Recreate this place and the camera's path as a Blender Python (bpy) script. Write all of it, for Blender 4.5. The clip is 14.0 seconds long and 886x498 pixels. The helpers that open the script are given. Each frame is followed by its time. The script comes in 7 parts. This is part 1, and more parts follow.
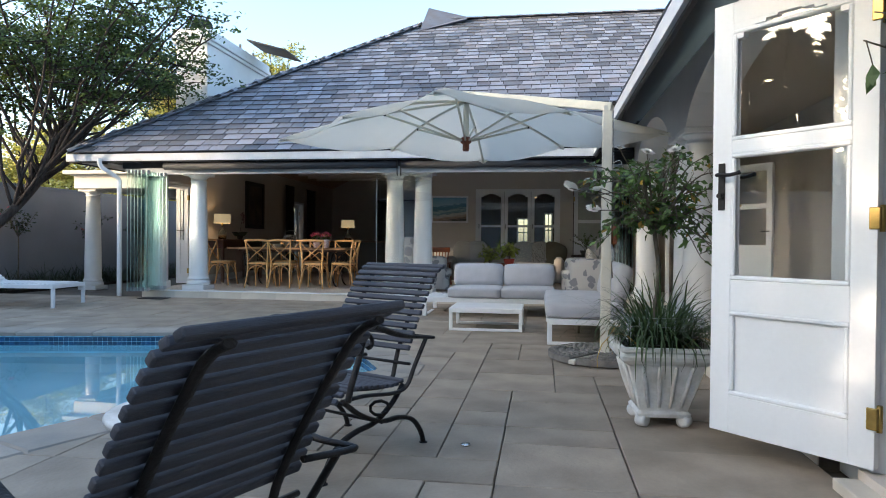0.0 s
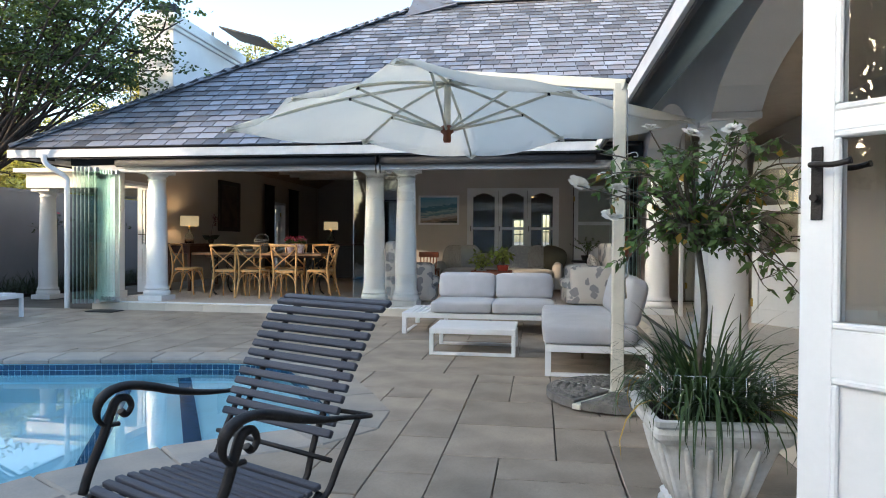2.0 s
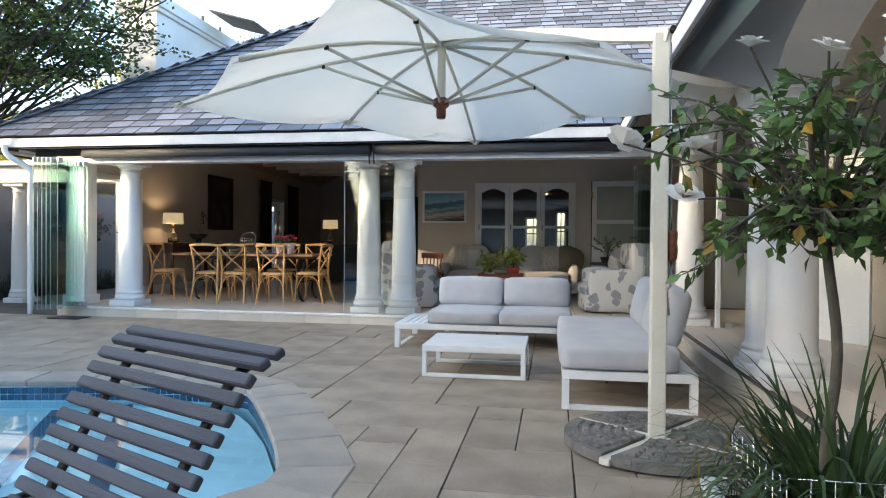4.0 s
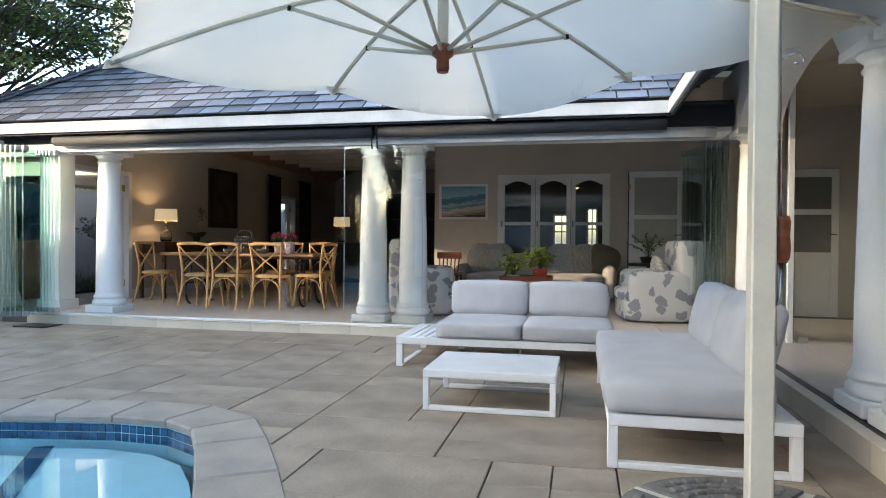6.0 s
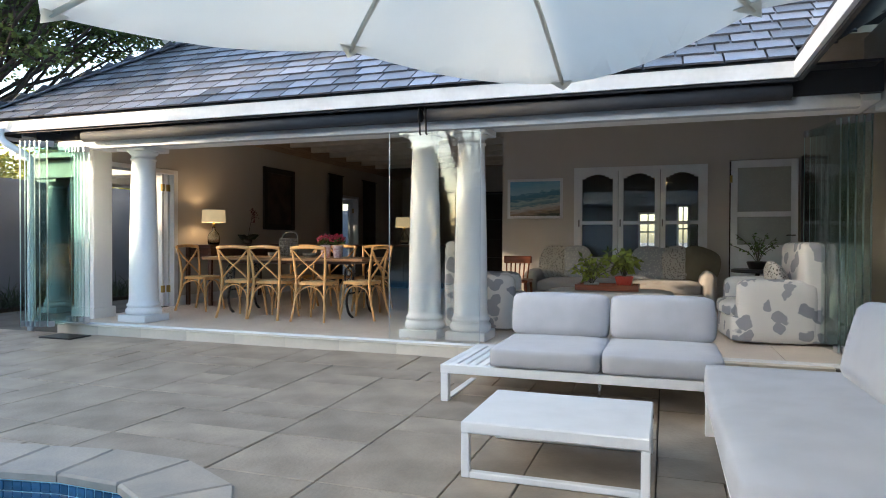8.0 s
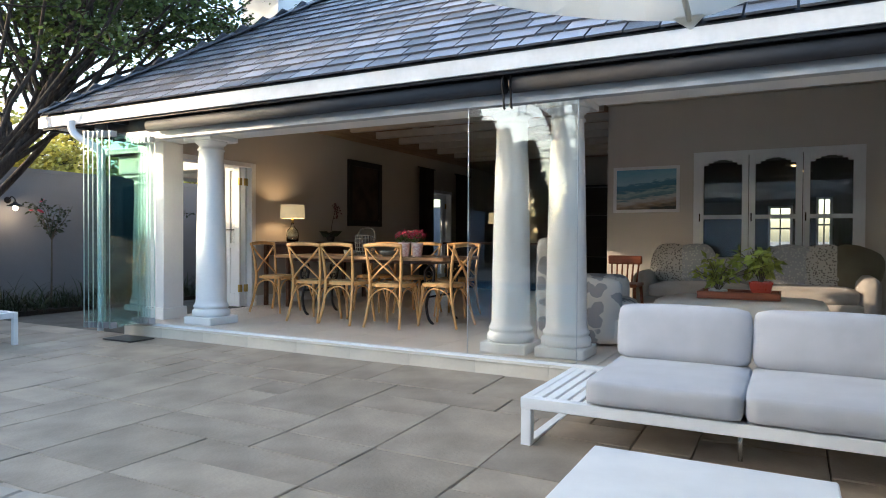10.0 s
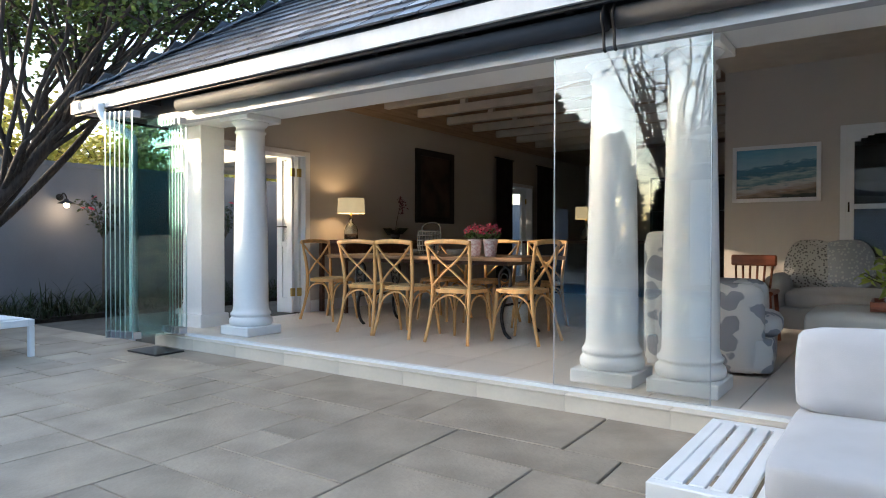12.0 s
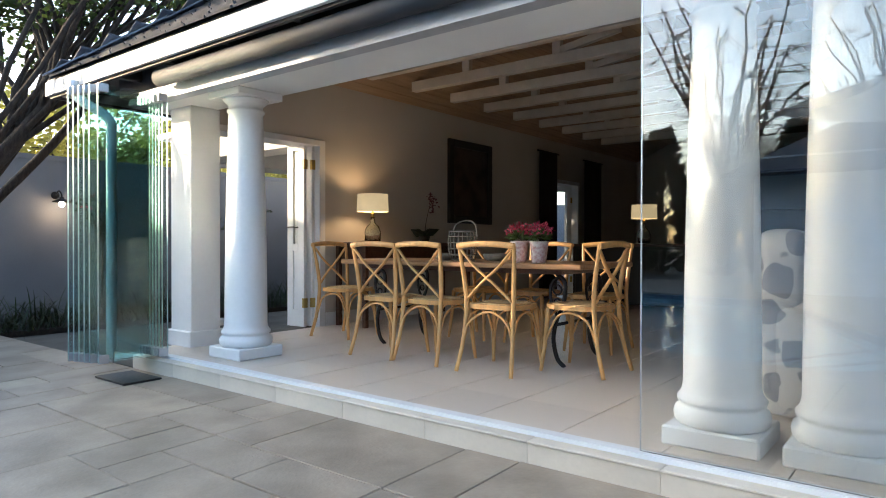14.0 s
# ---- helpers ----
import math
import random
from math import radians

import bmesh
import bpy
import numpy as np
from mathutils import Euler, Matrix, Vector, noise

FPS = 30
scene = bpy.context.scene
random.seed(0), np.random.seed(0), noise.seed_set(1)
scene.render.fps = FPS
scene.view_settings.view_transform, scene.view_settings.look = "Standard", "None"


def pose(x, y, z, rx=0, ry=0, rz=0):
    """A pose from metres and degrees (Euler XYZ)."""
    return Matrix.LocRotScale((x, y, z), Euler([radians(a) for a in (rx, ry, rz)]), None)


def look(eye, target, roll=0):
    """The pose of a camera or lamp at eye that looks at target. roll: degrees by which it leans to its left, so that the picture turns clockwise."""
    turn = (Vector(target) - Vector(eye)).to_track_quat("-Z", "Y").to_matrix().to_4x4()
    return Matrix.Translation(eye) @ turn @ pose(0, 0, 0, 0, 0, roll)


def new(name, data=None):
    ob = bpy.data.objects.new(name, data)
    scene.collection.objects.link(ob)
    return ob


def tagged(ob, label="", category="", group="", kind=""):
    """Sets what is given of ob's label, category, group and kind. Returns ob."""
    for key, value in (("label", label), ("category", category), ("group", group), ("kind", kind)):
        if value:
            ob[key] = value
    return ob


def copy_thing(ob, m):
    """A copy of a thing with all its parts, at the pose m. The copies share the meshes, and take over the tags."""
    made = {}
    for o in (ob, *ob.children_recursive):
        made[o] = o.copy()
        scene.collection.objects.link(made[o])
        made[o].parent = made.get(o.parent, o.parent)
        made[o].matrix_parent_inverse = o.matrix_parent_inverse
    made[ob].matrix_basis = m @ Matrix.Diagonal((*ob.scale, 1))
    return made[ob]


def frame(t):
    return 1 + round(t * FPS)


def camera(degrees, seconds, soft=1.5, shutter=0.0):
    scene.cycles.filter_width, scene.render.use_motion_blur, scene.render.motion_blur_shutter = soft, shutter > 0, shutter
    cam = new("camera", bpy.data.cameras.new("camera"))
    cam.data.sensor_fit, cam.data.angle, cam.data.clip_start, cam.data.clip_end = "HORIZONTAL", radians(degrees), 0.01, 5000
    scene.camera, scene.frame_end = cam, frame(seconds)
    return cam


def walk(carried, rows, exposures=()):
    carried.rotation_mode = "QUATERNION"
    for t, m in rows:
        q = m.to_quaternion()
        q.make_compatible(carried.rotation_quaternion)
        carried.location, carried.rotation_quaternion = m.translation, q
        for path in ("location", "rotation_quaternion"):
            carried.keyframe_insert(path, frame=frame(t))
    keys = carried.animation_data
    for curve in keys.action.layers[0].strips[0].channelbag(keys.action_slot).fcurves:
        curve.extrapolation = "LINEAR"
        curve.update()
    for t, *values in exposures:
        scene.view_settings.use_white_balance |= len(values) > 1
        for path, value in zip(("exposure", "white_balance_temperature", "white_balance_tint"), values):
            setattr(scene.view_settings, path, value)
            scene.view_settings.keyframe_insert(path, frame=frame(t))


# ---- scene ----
cam = camera(68.4, 14.0, soft=1.0)
PATH = [
    (0, (-0.129, 0.019, 1.035), (-0.428, 1.996, 1.012), 0.5),
    (0.5, (-0.148, 0.284, 1.076), (-0.441, 2.262, 1.048), 0.5),
    (1, (-0.155, 0.545, 1.090), (-0.444, 2.524, 1.065), 0.6),
    (1.5, (-0.144, 0.863, 1.103), (-0.431, 2.842, 1.078), 0.5),
    (2, (-0.121, 1.189, 1.126), (-0.413, 3.167, 1.101), 0.4),
    (2.5, (-0.121, 1.419, 1.136), (-0.411, 3.398, 1.107), 0.4),
    (3, (-0.113, 1.695, 1.128), (-0.416, 3.672, 1.105), 0.4),
    (5.5, (-0.182, 3.157, 1.108), (-0.568, 5.119, 1.079), 0.5),
    (6, (-0.199, 3.455, 1.093), (-0.613, 5.412, 1.067), 0.4),
    (6.5, (-0.237, 3.731, 1.102), (-0.688, 5.679, 1.075), 0.5),
    (7, (-0.264, 4.037, 1.092), (-0.769, 5.972, 1.063), 0.4),
    (7.5, (-0.279, 4.3, 1.106), (-0.833, 6.222, 1.077), 0.4),
    (8, (-0.284, 4.618, 1.109), (-0.931, 6.51, 1.085), 0.2),
    (10.5, (-0.591, 5.896, 1.083), (-1.589, 7.629, 1.052), 0.3),
    (11, (-0.702, 6.202, 1.057), (-1.757, 7.901, 1.031), 0.2),
    (11.5, (-0.883, 6.457, 1.032), (-1.979, 8.13, 1.011), 0.1),
    (12, (-1.076, 6.746, 1.043), (-2.225, 8.383, 1.016), 0.1),
    (12.5, (-1.206, 7.007, 1.036), (-2.394, 8.616, 1.012), 0.0),
    (13, (-1.397, 7.317, 1.063), (-2.613, 8.904, 1.037), -0.3),
    (13.5, (-1.55, 7.501, 1.054), (-2.786, 9.073, 1.033), -0.1),
    (14, (-1.757, 7.711, 1.035), (-2.995, 9.282, 1.018), 0.1),
]
walk(cam, [(t, look(eye, target, roll)) for t, eye, target, roll in PATH], exposures=[(0.0, 2.2, 5800, 8), (3.0, 2.6, 5950, 8), (7.5, 2.7, 5950, 8), (11.0, 2.74, 5900, 8), (14.0, 2.84, 5850, 8)])

# ---- sky and sun ----
SUN_ELEV, SUN_AZ = 12.0, 242.0   # degrees; azimuth clockwise from +y
world = bpy.data.worlds.new("evening_sky")
scene.world = world
world.use_nodes = True
wn = world.node_tree.nodes
sky = wn.new("ShaderNodeTexSky")
sky.sky_type = "NISHITA"
sky.sun_disc = False
sky.sun_elevation = radians(SUN_ELEV)
sky.sun_rotation = radians(SUN_AZ)
sky.air_density, sky.dust_density, sky.ozone_density = 1.0, 2.5, 0.8
wn["Background"].inputs["Strength"].default_value = 0.15
world.node_tree.links.new(sky.outputs[0], wn["Background"].inputs["Color"])

sun = new("sun", bpy.data.lights.new("sun", "SUN"))
sun.data.energy, sun.data.angle, sun.data.color = 1.1, radians(0.6), (1.0, 0.74, 0.5)
_az, _el = radians(SUN_AZ), radians(SUN_ELEV)
_sd = Vector((math.sin(_az) * math.cos(_el), math.cos(_az) * math.cos(_el), math.sin(_el)))
sun.matrix_world = look(_sd * 40, (0, 0, 0))


def lamp(name, place, watts, colour, size=0.05, kind="POINT"):
    ob = new(name, bpy.data.lights.new(name, kind))
    ob.data.energy, ob.data.color, ob.location = watts, colour, place
    ob.data.shadow_soft_size = size
    return ob

# ---- materials ----
def mat(name, base, rough=0.6, metal=0.0, vary=0.08, scale=6.0, fine=60.0, bump=0.1, rnd=0.0, dark=None, spec=0.5, coat=0.0,
        streak=None, sheen=0.0):
    """Principled surface: base colour varied by two noises, an optional second colour in patches, relief, and a shift per object."""
    m = bpy.data.materials.new(name)
    m.use_nodes = True
    nt = m.node_tree
    N, L = nt.nodes, nt.links
    b = N["Principled BSDF"]
    tc = N.new("ShaderNodeTexCoord")
    src = tc.outputs["Object"]
    if streak:
        mp = N.new("ShaderNodeMapping")
        mp.inputs["Scale"].default_value = streak
        L.new(src, mp.inputs["Vector"])
        src = mp.outputs[0]
    big, small = N.new("ShaderNodeTexNoise"), N.new("ShaderNodeTexNoise")
    for n, sc, det in ((big, scale, 4.0), (small, fine, 3.0)):
        n.inputs["Scale"].default_value, n.inputs["Detail"].default_value = sc, det
        L.new(src, n.inputs["Vector"])
    mix = N.new("ShaderNodeMix")
    mix.data_type = "RGBA"
    second = dark or tuple(c * (1 - 3.0 * vary) for c in base)
    ramp = N.new("ShaderNodeValToRGB")
    ramp.color_ramp.elements[0].position, ramp.color_ramp.elements[1].position = 0.38, 0.68
    L.new(big.outputs["Fac"], ramp.inputs[0])
    L.new(ramp.outputs[0], mix.inputs["Factor"])
    mix.inputs["A"].default_value = (*base, 1)
    mix.inputs["B"].default_value = (*second, 1)
    hsv = N.new("ShaderNodeHueSaturation")
    L.new(mix.outputs["Result"], hsv.inputs["Color"])
    v = N.new("ShaderNodeMapRange")
    v.inputs["To Min"].default_value, v.inputs["To Max"].default_value = 1 - vary * 1.5, 1 + vary * 1.5
    L.new(small.outputs["Fac"], v.inputs["Value"])
    val = v.outputs[0]
    if rnd:
        oi = N.new("ShaderNodeObjectInfo")
        r = N.new("ShaderNodeMapRange")
        r.inputs["To Min"].default_value, r.inputs["To Max"].default_value = 1 - rnd, 1 + rnd
        L.new(oi.outputs["Random"], r.inputs["Value"])
        mu = N.new("ShaderNodeMath")
        mu.operation = "MULTIPLY"
        L.new(val, mu.inputs[0]), L.new(r.outputs[0], mu.inputs[1])
        val = mu.outputs[0]
    L.new(val, hsv.inputs["Value"])
    L.new(hsv.outputs[0], b.inputs["Base Color"])
    rr = N.new("ShaderNodeMapRange")
    rr.inputs["To Min"].default_value, rr.inputs["To Max"].default_value = max(0.02, rough - 0.1), min(1, rough + 0.1)
    L.new(small.outputs["Fac"], rr.inputs["Value"])
    L.new(rr.outputs[0], b.inputs["Roughness"])
    b.inputs["Metallic"].default_value = metal
    b.inputs["Specular IOR Level"].default_value = spec
    b.inputs["Coat Weight"].default_value = coat
    b.inputs["Sheen Weight"].default_value = sheen
    if bump:
        bp = N.new("ShaderNodeBump")
        bp.inputs["Strength"].default_value, bp.inputs["Distance"].default_value = bump, 0.01
        L.new(small.outputs["Fac"], bp.inputs["Height"])
        L.new(bp.outputs[0], b.inputs["Normal"])
    return m


def glow(name, colour, strength):
    m = bpy.data.materials.new(name)
    m.use_nodes = True
    b = m.node_tree.nodes["Principled BSDF"]
    b.inputs["Base Color"].default_value = (*colour, 1)
    b.inputs["Emission Color"].default_value = (*colour, 1)
    b.inputs["Emission Strength"].default_value = strength
    return m


def glass(name, colour=(1, 1, 1), rough=0.0, ior=1.45):
    m = bpy.data.materials.new(name)
    m.use_nodes = True
    b = m.node_tree.nodes["Principled BSDF"]
    b.inputs["Base Color"].default_value = (*colour, 1)
    b.inputs["Transmission Weight"].default_value = 1.0
    b.inputs["Roughness"].default_value, b.inputs["IOR"].default_value = rough, ior
    return m


def islands(m, lo=0.8, hi=1.2):
    """Adds a shift of brightness per loose piece of a joined mesh."""
    N, L = m.node_tree.nodes, m.node_tree.links
    g = N.new("ShaderNodeNewGeometry")
    r = N.new("ShaderNodeMapRange")
    r.inputs["To Min"].default_value, r.inputs["To Max"].default_value = lo, hi
    L.new(g.outputs["Random Per Island"], r.inputs["Value"])
    h = next(n for n in N if n.type == "HUE_SAT")
    old = h.inputs["Value"].links[0].from_socket
    mu = N.new("ShaderNodeMath")
    mu.operation = "MULTIPLY"
    L.new(old, mu.inputs[0]), L.new(r.outputs[0], mu.inputs[1])
    L.new(mu.outputs[0], h.inputs["Value"])
    return m


WHITE_WALL = mat("white_plaster", (0.76, 0.76, 0.75), 0.75, vary=0.03, scale=1.5, fine=90, bump=0.12)
# grey plaster taken darker: the garden wall's shade is in this colour
GREY_WALL = mat("shade_darkened_garden_wall", (0.165, 0.174, 0.197), 0.85, vary=0.06, scale=0.9, fine=70, bump=0.2)
CREAM_WALL = mat("cream_interior_wall", (0.52, 0.48, 0.43), 0.8, vary=0.02, scale=1.2, fine=80, bump=0.05)
TIMBERWHITE = mat("white_painted_timber", (0.62, 0.57, 0.5), 0.6, vary=0.05, scale=4, fine=50, bump=0.1)
CEILINGWOOD = mat("pale_pine_ceiling_boards", (0.36, 0.25, 0.16), 0.6, vary=0.08, scale=4, fine=50, bump=0.1, streak=(6, 0.5, 6))
CEILING = mat("white_ceiling_boards", (0.6, 0.54, 0.46), 0.7, vary=0.03, bump=0.05)
COLUMN = mat("white_column_paint", (0.8, 0.8, 0.79), 0.5, vary=0.025, scale=2.0, fine=40, bump=0.06)
TRIM = mat("white_gloss_paint", (0.76, 0.765, 0.77), 0.45, vary=0.02, scale=3.0, fine=50, bump=0.03)
DOORPAINT = mat("white_door_paint", (0.8, 0.82, 0.83), 0.35, vary=0.02, scale=2.0, fine=45, bump=0.04)
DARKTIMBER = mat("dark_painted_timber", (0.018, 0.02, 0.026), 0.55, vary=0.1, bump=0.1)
BLIND = mat("charcoal_blind_fabric", (0.03, 0.033, 0.04), 0.7, vary=0.08, fine=200, bump=0.05)
ALU = mat("brushed_aluminium", (0.55, 0.57, 0.6), 0.35, metal=0.85, vary=0.04, fine=120, bump=0.03)
# white gutter paint, greyed so the colour carries its softer shading
GUTTERPAINT = mat("shade_greyed_gutter_paint", (0.6, 0.615, 0.64), 0.5, vary=0.05, scale=3, fine=30, bump=0.05)
SATIN = mat("satin_aluminium", (0.42, 0.44, 0.47), 0.5, metal=0.3, vary=0.05, fine=90, bump=0.03)
STEEL = mat("polished_steel", (0.7, 0.7, 0.7), 0.2, metal=1.0, vary=0.03, bump=0.0)
SLAB = mat("sandstone_paving", (0.36, 0.293, 0.22), 0.6, vary=0.09, scale=2.6, fine=45, bump=0.28, rnd=0.13, dark=(0.235, 0.19, 0.142))
SLAB_FAR = islands(mat("sandstone_paving_far", (0.36, 0.293, 0.22), 0.6, vary=0.09, scale=2.6, fine=45, bump=0.28, dark=(0.235, 0.19, 0.142)), 0.87, 1.13)
JOINT = mat("dark_mortar", (0.14, 0.123, 0.102), 0.95, vary=0.12, scale=3, fine=80, bump=0.4)
COPING = mat("sandstone_coping", (0.38, 0.325, 0.265), 0.7, vary=0.08, scale=3, fine=50, bump=0.25, rnd=0.12, dark=(0.28, 0.255, 0.22))
STEPSTONE = mat("cream_step_tile", (0.66, 0.59, 0.48), 0.6, vary=0.05, scale=2.5, fine=40, bump=0.1, rnd=0.05)
FLOORTILE = mat("polished_floor_tile", (0.63, 0.55, 0.465), 0.3, vary=0.015, scale=1.3, fine=400, bump=0.0, rnd=0.05)
SLATE = mat("slate", (0.175, 0.2, 0.25), 0.42, vary=0.16, scale=5, fine=40, bump=0.4, rnd=0.55, dark=(0.165, 0.16, 0.18))
SLATE_FAR = islands(mat("slate_far", (0.175, 0.2, 0.25), 0.42, vary=0.16, scale=5, fine=40, bump=0.4, dark=(0.165, 0.16, 0.18)), 0.42, 1.58)
# darker slate for the edges, painting the shadow line under each row
SLATE_EDGE = mat("shadow_line_slate_edge", (0.085, 0.09, 0.105), 0.8, vary=0.15, bump=0.3)
POOLTILE = mat("blue_pool_mosaic", (0.035, 0.12, 0.24), 0.2, vary=0.15, scale=20, fine=60, bump=0.05, rnd=0.25)
POOLTILE_J = islands(mat("blue_pool_mosaic_far", (0.035, 0.12, 0.24), 0.2, vary=0.12, scale=20, fine=60, bump=0.05), 0.7, 1.35)
POOLPLASTER = mat("pale_pool_plaster", (0.52, 0.84, 0.93), 0.7, vary=0.05, scale=1.5, fine=40, bump=0.1)
FABRIC = mat("light_grey_outdoor_fabric", (0.47, 0.475, 0.5), 0.9, vary=0.035, scale=5, fine=420, bump=0.22, sheen=0.2)
WHITEMETAL = mat("white_powder_coat", (0.82, 0.82, 0.82), 0.4, vary=0.02, fine=150, bump=0.04)
CANVAS = mat("cream_canvas", (0.82, 0.8, 0.73), 0.9, vary=0.03, scale=2.5, fine=500, bump=0.1)
POLE = mat("cream_painted_pole", (0.66, 0.63, 0.53), 0.45, vary=0.04, scale=4, fine=60, bump=0.05)
CONCRETE = mat("umbrella_base_concrete", (0.2, 0.185, 0.165), 0.9, vary=0.14, scale=9, fine=90, bump=0.6)
SLAT = mat("weathered_grey_slat", (0.056, 0.06, 0.076), 0.68, vary=0.16, scale=9, fine=40, bump=0.35, rnd=0.15, streak=(1.2, 14, 14), dark=(0.05, 0.05, 0.062))
IRON = mat("black_wrought_iron", (0.022, 0.018, 0.017), 0.55, metal=0.4, vary=0.2, scale=20, fine=120, bump=0.3)
# golden wood, raised in colour to carry sunlight on the dining chairs
BENTWOOD = mat("sun_brightened_bentwood", (0.66, 0.37, 0.13), 0.42, vary=0.1, scale=7, fine=60, bump=0.1, streak=(3, 3, 0.5), dark=(0.5, 0.29, 0.11))
RUSH = mat("woven_rattan_seat", (0.52, 0.36, 0.17), 0.7, vary=0.12, scale=30, fine=150, bump=0.5)
TABLEWOOD = mat("brown_table_wood", (0.38, 0.21, 0.1), 0.35, vary=0.12, scale=5, fine=50, bump=0.1, streak=(0.5, 8, 8))
DARKWOOD = mat("dark_polished_wood", (0.09, 0.035, 0.017), 0.3, vary=0.15, scale=4, fine=50, bump=0.08, streak=(0.6, 6, 6))
REDWOOD = mat("red_brown_wood", (0.24, 0.07, 0.028), 0.35, vary=0.12, scale=5, fine=50, bump=0.08, streak=(0.6, 6, 6))
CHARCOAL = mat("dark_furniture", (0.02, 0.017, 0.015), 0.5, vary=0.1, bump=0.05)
BRASS = mat("aged_brass", (0.5, 0.36, 0.12), 0.35, metal=1.0, vary=0.1, bump=0.05)
POTWHITE = mat("weathered_white_stone_pot", (0.68, 0.68, 0.66), 0.75, vary=0.09, scale=7, fine=60, bump=0.3, dark=(0.5, 0.49, 0.45))
SOIL = mat("dark_soil", (0.03, 0.022, 0.016), 1.0, vary=0.2, scale=20, fine=90, bump=0.8)
BARK = mat("dark_bark", (0.05, 0.036, 0.028), 0.9, vary=0.2, scale=12, fine=60, bump=0.8, streak=(3, 3, 0.7))
STEM = mat("grey_brown_stem", (0.1, 0.085, 0.06), 0.8, vary=0.15, scale=20, fine=90, bump=0.4)


def leafy(name, base, lo=0.6, hi=1.5, thin=0.25):
    m = islands(mat(name, base, 0.55, vary=0.12, scale=3, fine=30, bump=0.0), lo, hi)
    b = m.node_tree.nodes["Principled BSDF"]
    N, L = m.node_tree.nodes, m.node_tree.links
    tr, mx = N.new("ShaderNodeBsdfTranslucent"), N.new("ShaderNodeMixShader")
    mx.inputs[0].default_value = thin
    L.new(next(n for n in N if n.type == "HUE_SAT").outputs[0], tr.inputs[0])
    L.new(b.outputs[0], mx.inputs[1]), L.new(tr.outputs[0], mx.inputs[2])
    L.new(mx.outputs[0], N["Material Output"].inputs[0])
    return m


LEAF_TREE = leafy("feathery_tree_leaf", (0.065, 0.1, 0.024), 0.5, 1.6, 0.35)
# yellow-green leaf, lightened so its colour holds the sun on far trees
LEAF_SUN = leafy("sun_brightened_green_leaf", (0.4, 0.37, 0.07))
LEAF_ROSE = leafy("rose_leaf", (0.085, 0.15, 0.035))
LEAF_ROSE_Y = leafy("yellowing_rose_leaf", (0.33, 0.21, 0.03))
LEAF_GRASS = leafy("strap_grass_blade", (0.045, 0.08, 0.022))
LEAF_DARK = leafy("dark_bed_foliage", (0.025, 0.04, 0.016))
LEAF_CONIFER = leafy("dark_conifer_foliage", (0.02, 0.035, 0.016))
LEAF_VARIEGATED = leafy("variegated_houseplant_leaf", (0.3, 0.36, 0.07))
PETAL_WHITE = leafy("white_rose_petal", (0.82, 0.8, 0.74), 0.92, 1.05)
PETAL_PINK = leafy("pink_kalanchoe_petal", (0.6, 0.06, 0.12), 0.7, 1.3)
TERRACOTTA = mat("red_glazed_pot", (0.4, 0.05, 0.03), 0.3, vary=0.08, bump=0.05)
GLASS_EDGE = glass("pale_turquoise_glass_edge", (0.62, 0.88, 0.84), 0.5)
PANE = glass("clear_glass", (0.97, 0.99, 0.98))
PANE_FRONT = glass("reflective_door_glass", (0.95, 0.98, 0.975), 0.0, 1.75)
PANE_GREEN = glass("green_tinted_glass", (0.86, 0.965, 0.945))
BOTTLE = glass("clear_bottle_glass", (0.9, 0.95, 0.92))

# ---- building helpers ----
def box(bm, x0, y0, z0, x1, y1, z1, bevel=0.0, seg=1, m=None):
    """A box, with rounded edges where bevel is given; m turns it."""
    vs = [bm.verts.new((x, y, z)) for z in (z0, z1) for x, y in ((x0, y0), (x1, y0), (x1, y1), (x0, y1))]
    fs = [bm.faces.new([vs[i] for i in q]) for q in ((0, 3, 2, 1), (4, 5, 6, 7), (0, 1, 5, 4), (1, 2, 6, 5), (2, 3, 7, 6), (3, 0, 4, 7))]
    geom = vs
    if bevel:
        es = list({e for f in fs for e in f.edges})
        r = bmesh.ops.bevel(bm, geom=es, offset=bevel, segments=seg, profile=0.6, affect="EDGES")
        geom = list({v for f in r["faces"] for v in f.verts} | {v for v in vs if v.is_valid})
    if m is not None:
        bmesh.ops.transform(bm, matrix=m, verts=geom)
    return geom


def lathe(bm, profile, at=(0, 0, 0), n=28, cap=True):
    """A turned shape: profile of (radius, height)."""
    rings = []
    for r, z in profile:
        rings.append([bm.verts.new((at[0] + r * math.cos(2 * math.pi * i / n), at[1] + r * math.sin(2 * math.pi * i / n), at[2] + z)) for i in range(n)])
    for a, b in zip(rings, rings[1:]):
        for i in range(n):
            f = bm.faces.new((a[i], a[(i + 1) % n], b[(i + 1) % n], b[i]))
            f.smooth = True
    if cap:
        bm.faces.new(rings[0][::-1]), bm.faces.new(rings[-1])


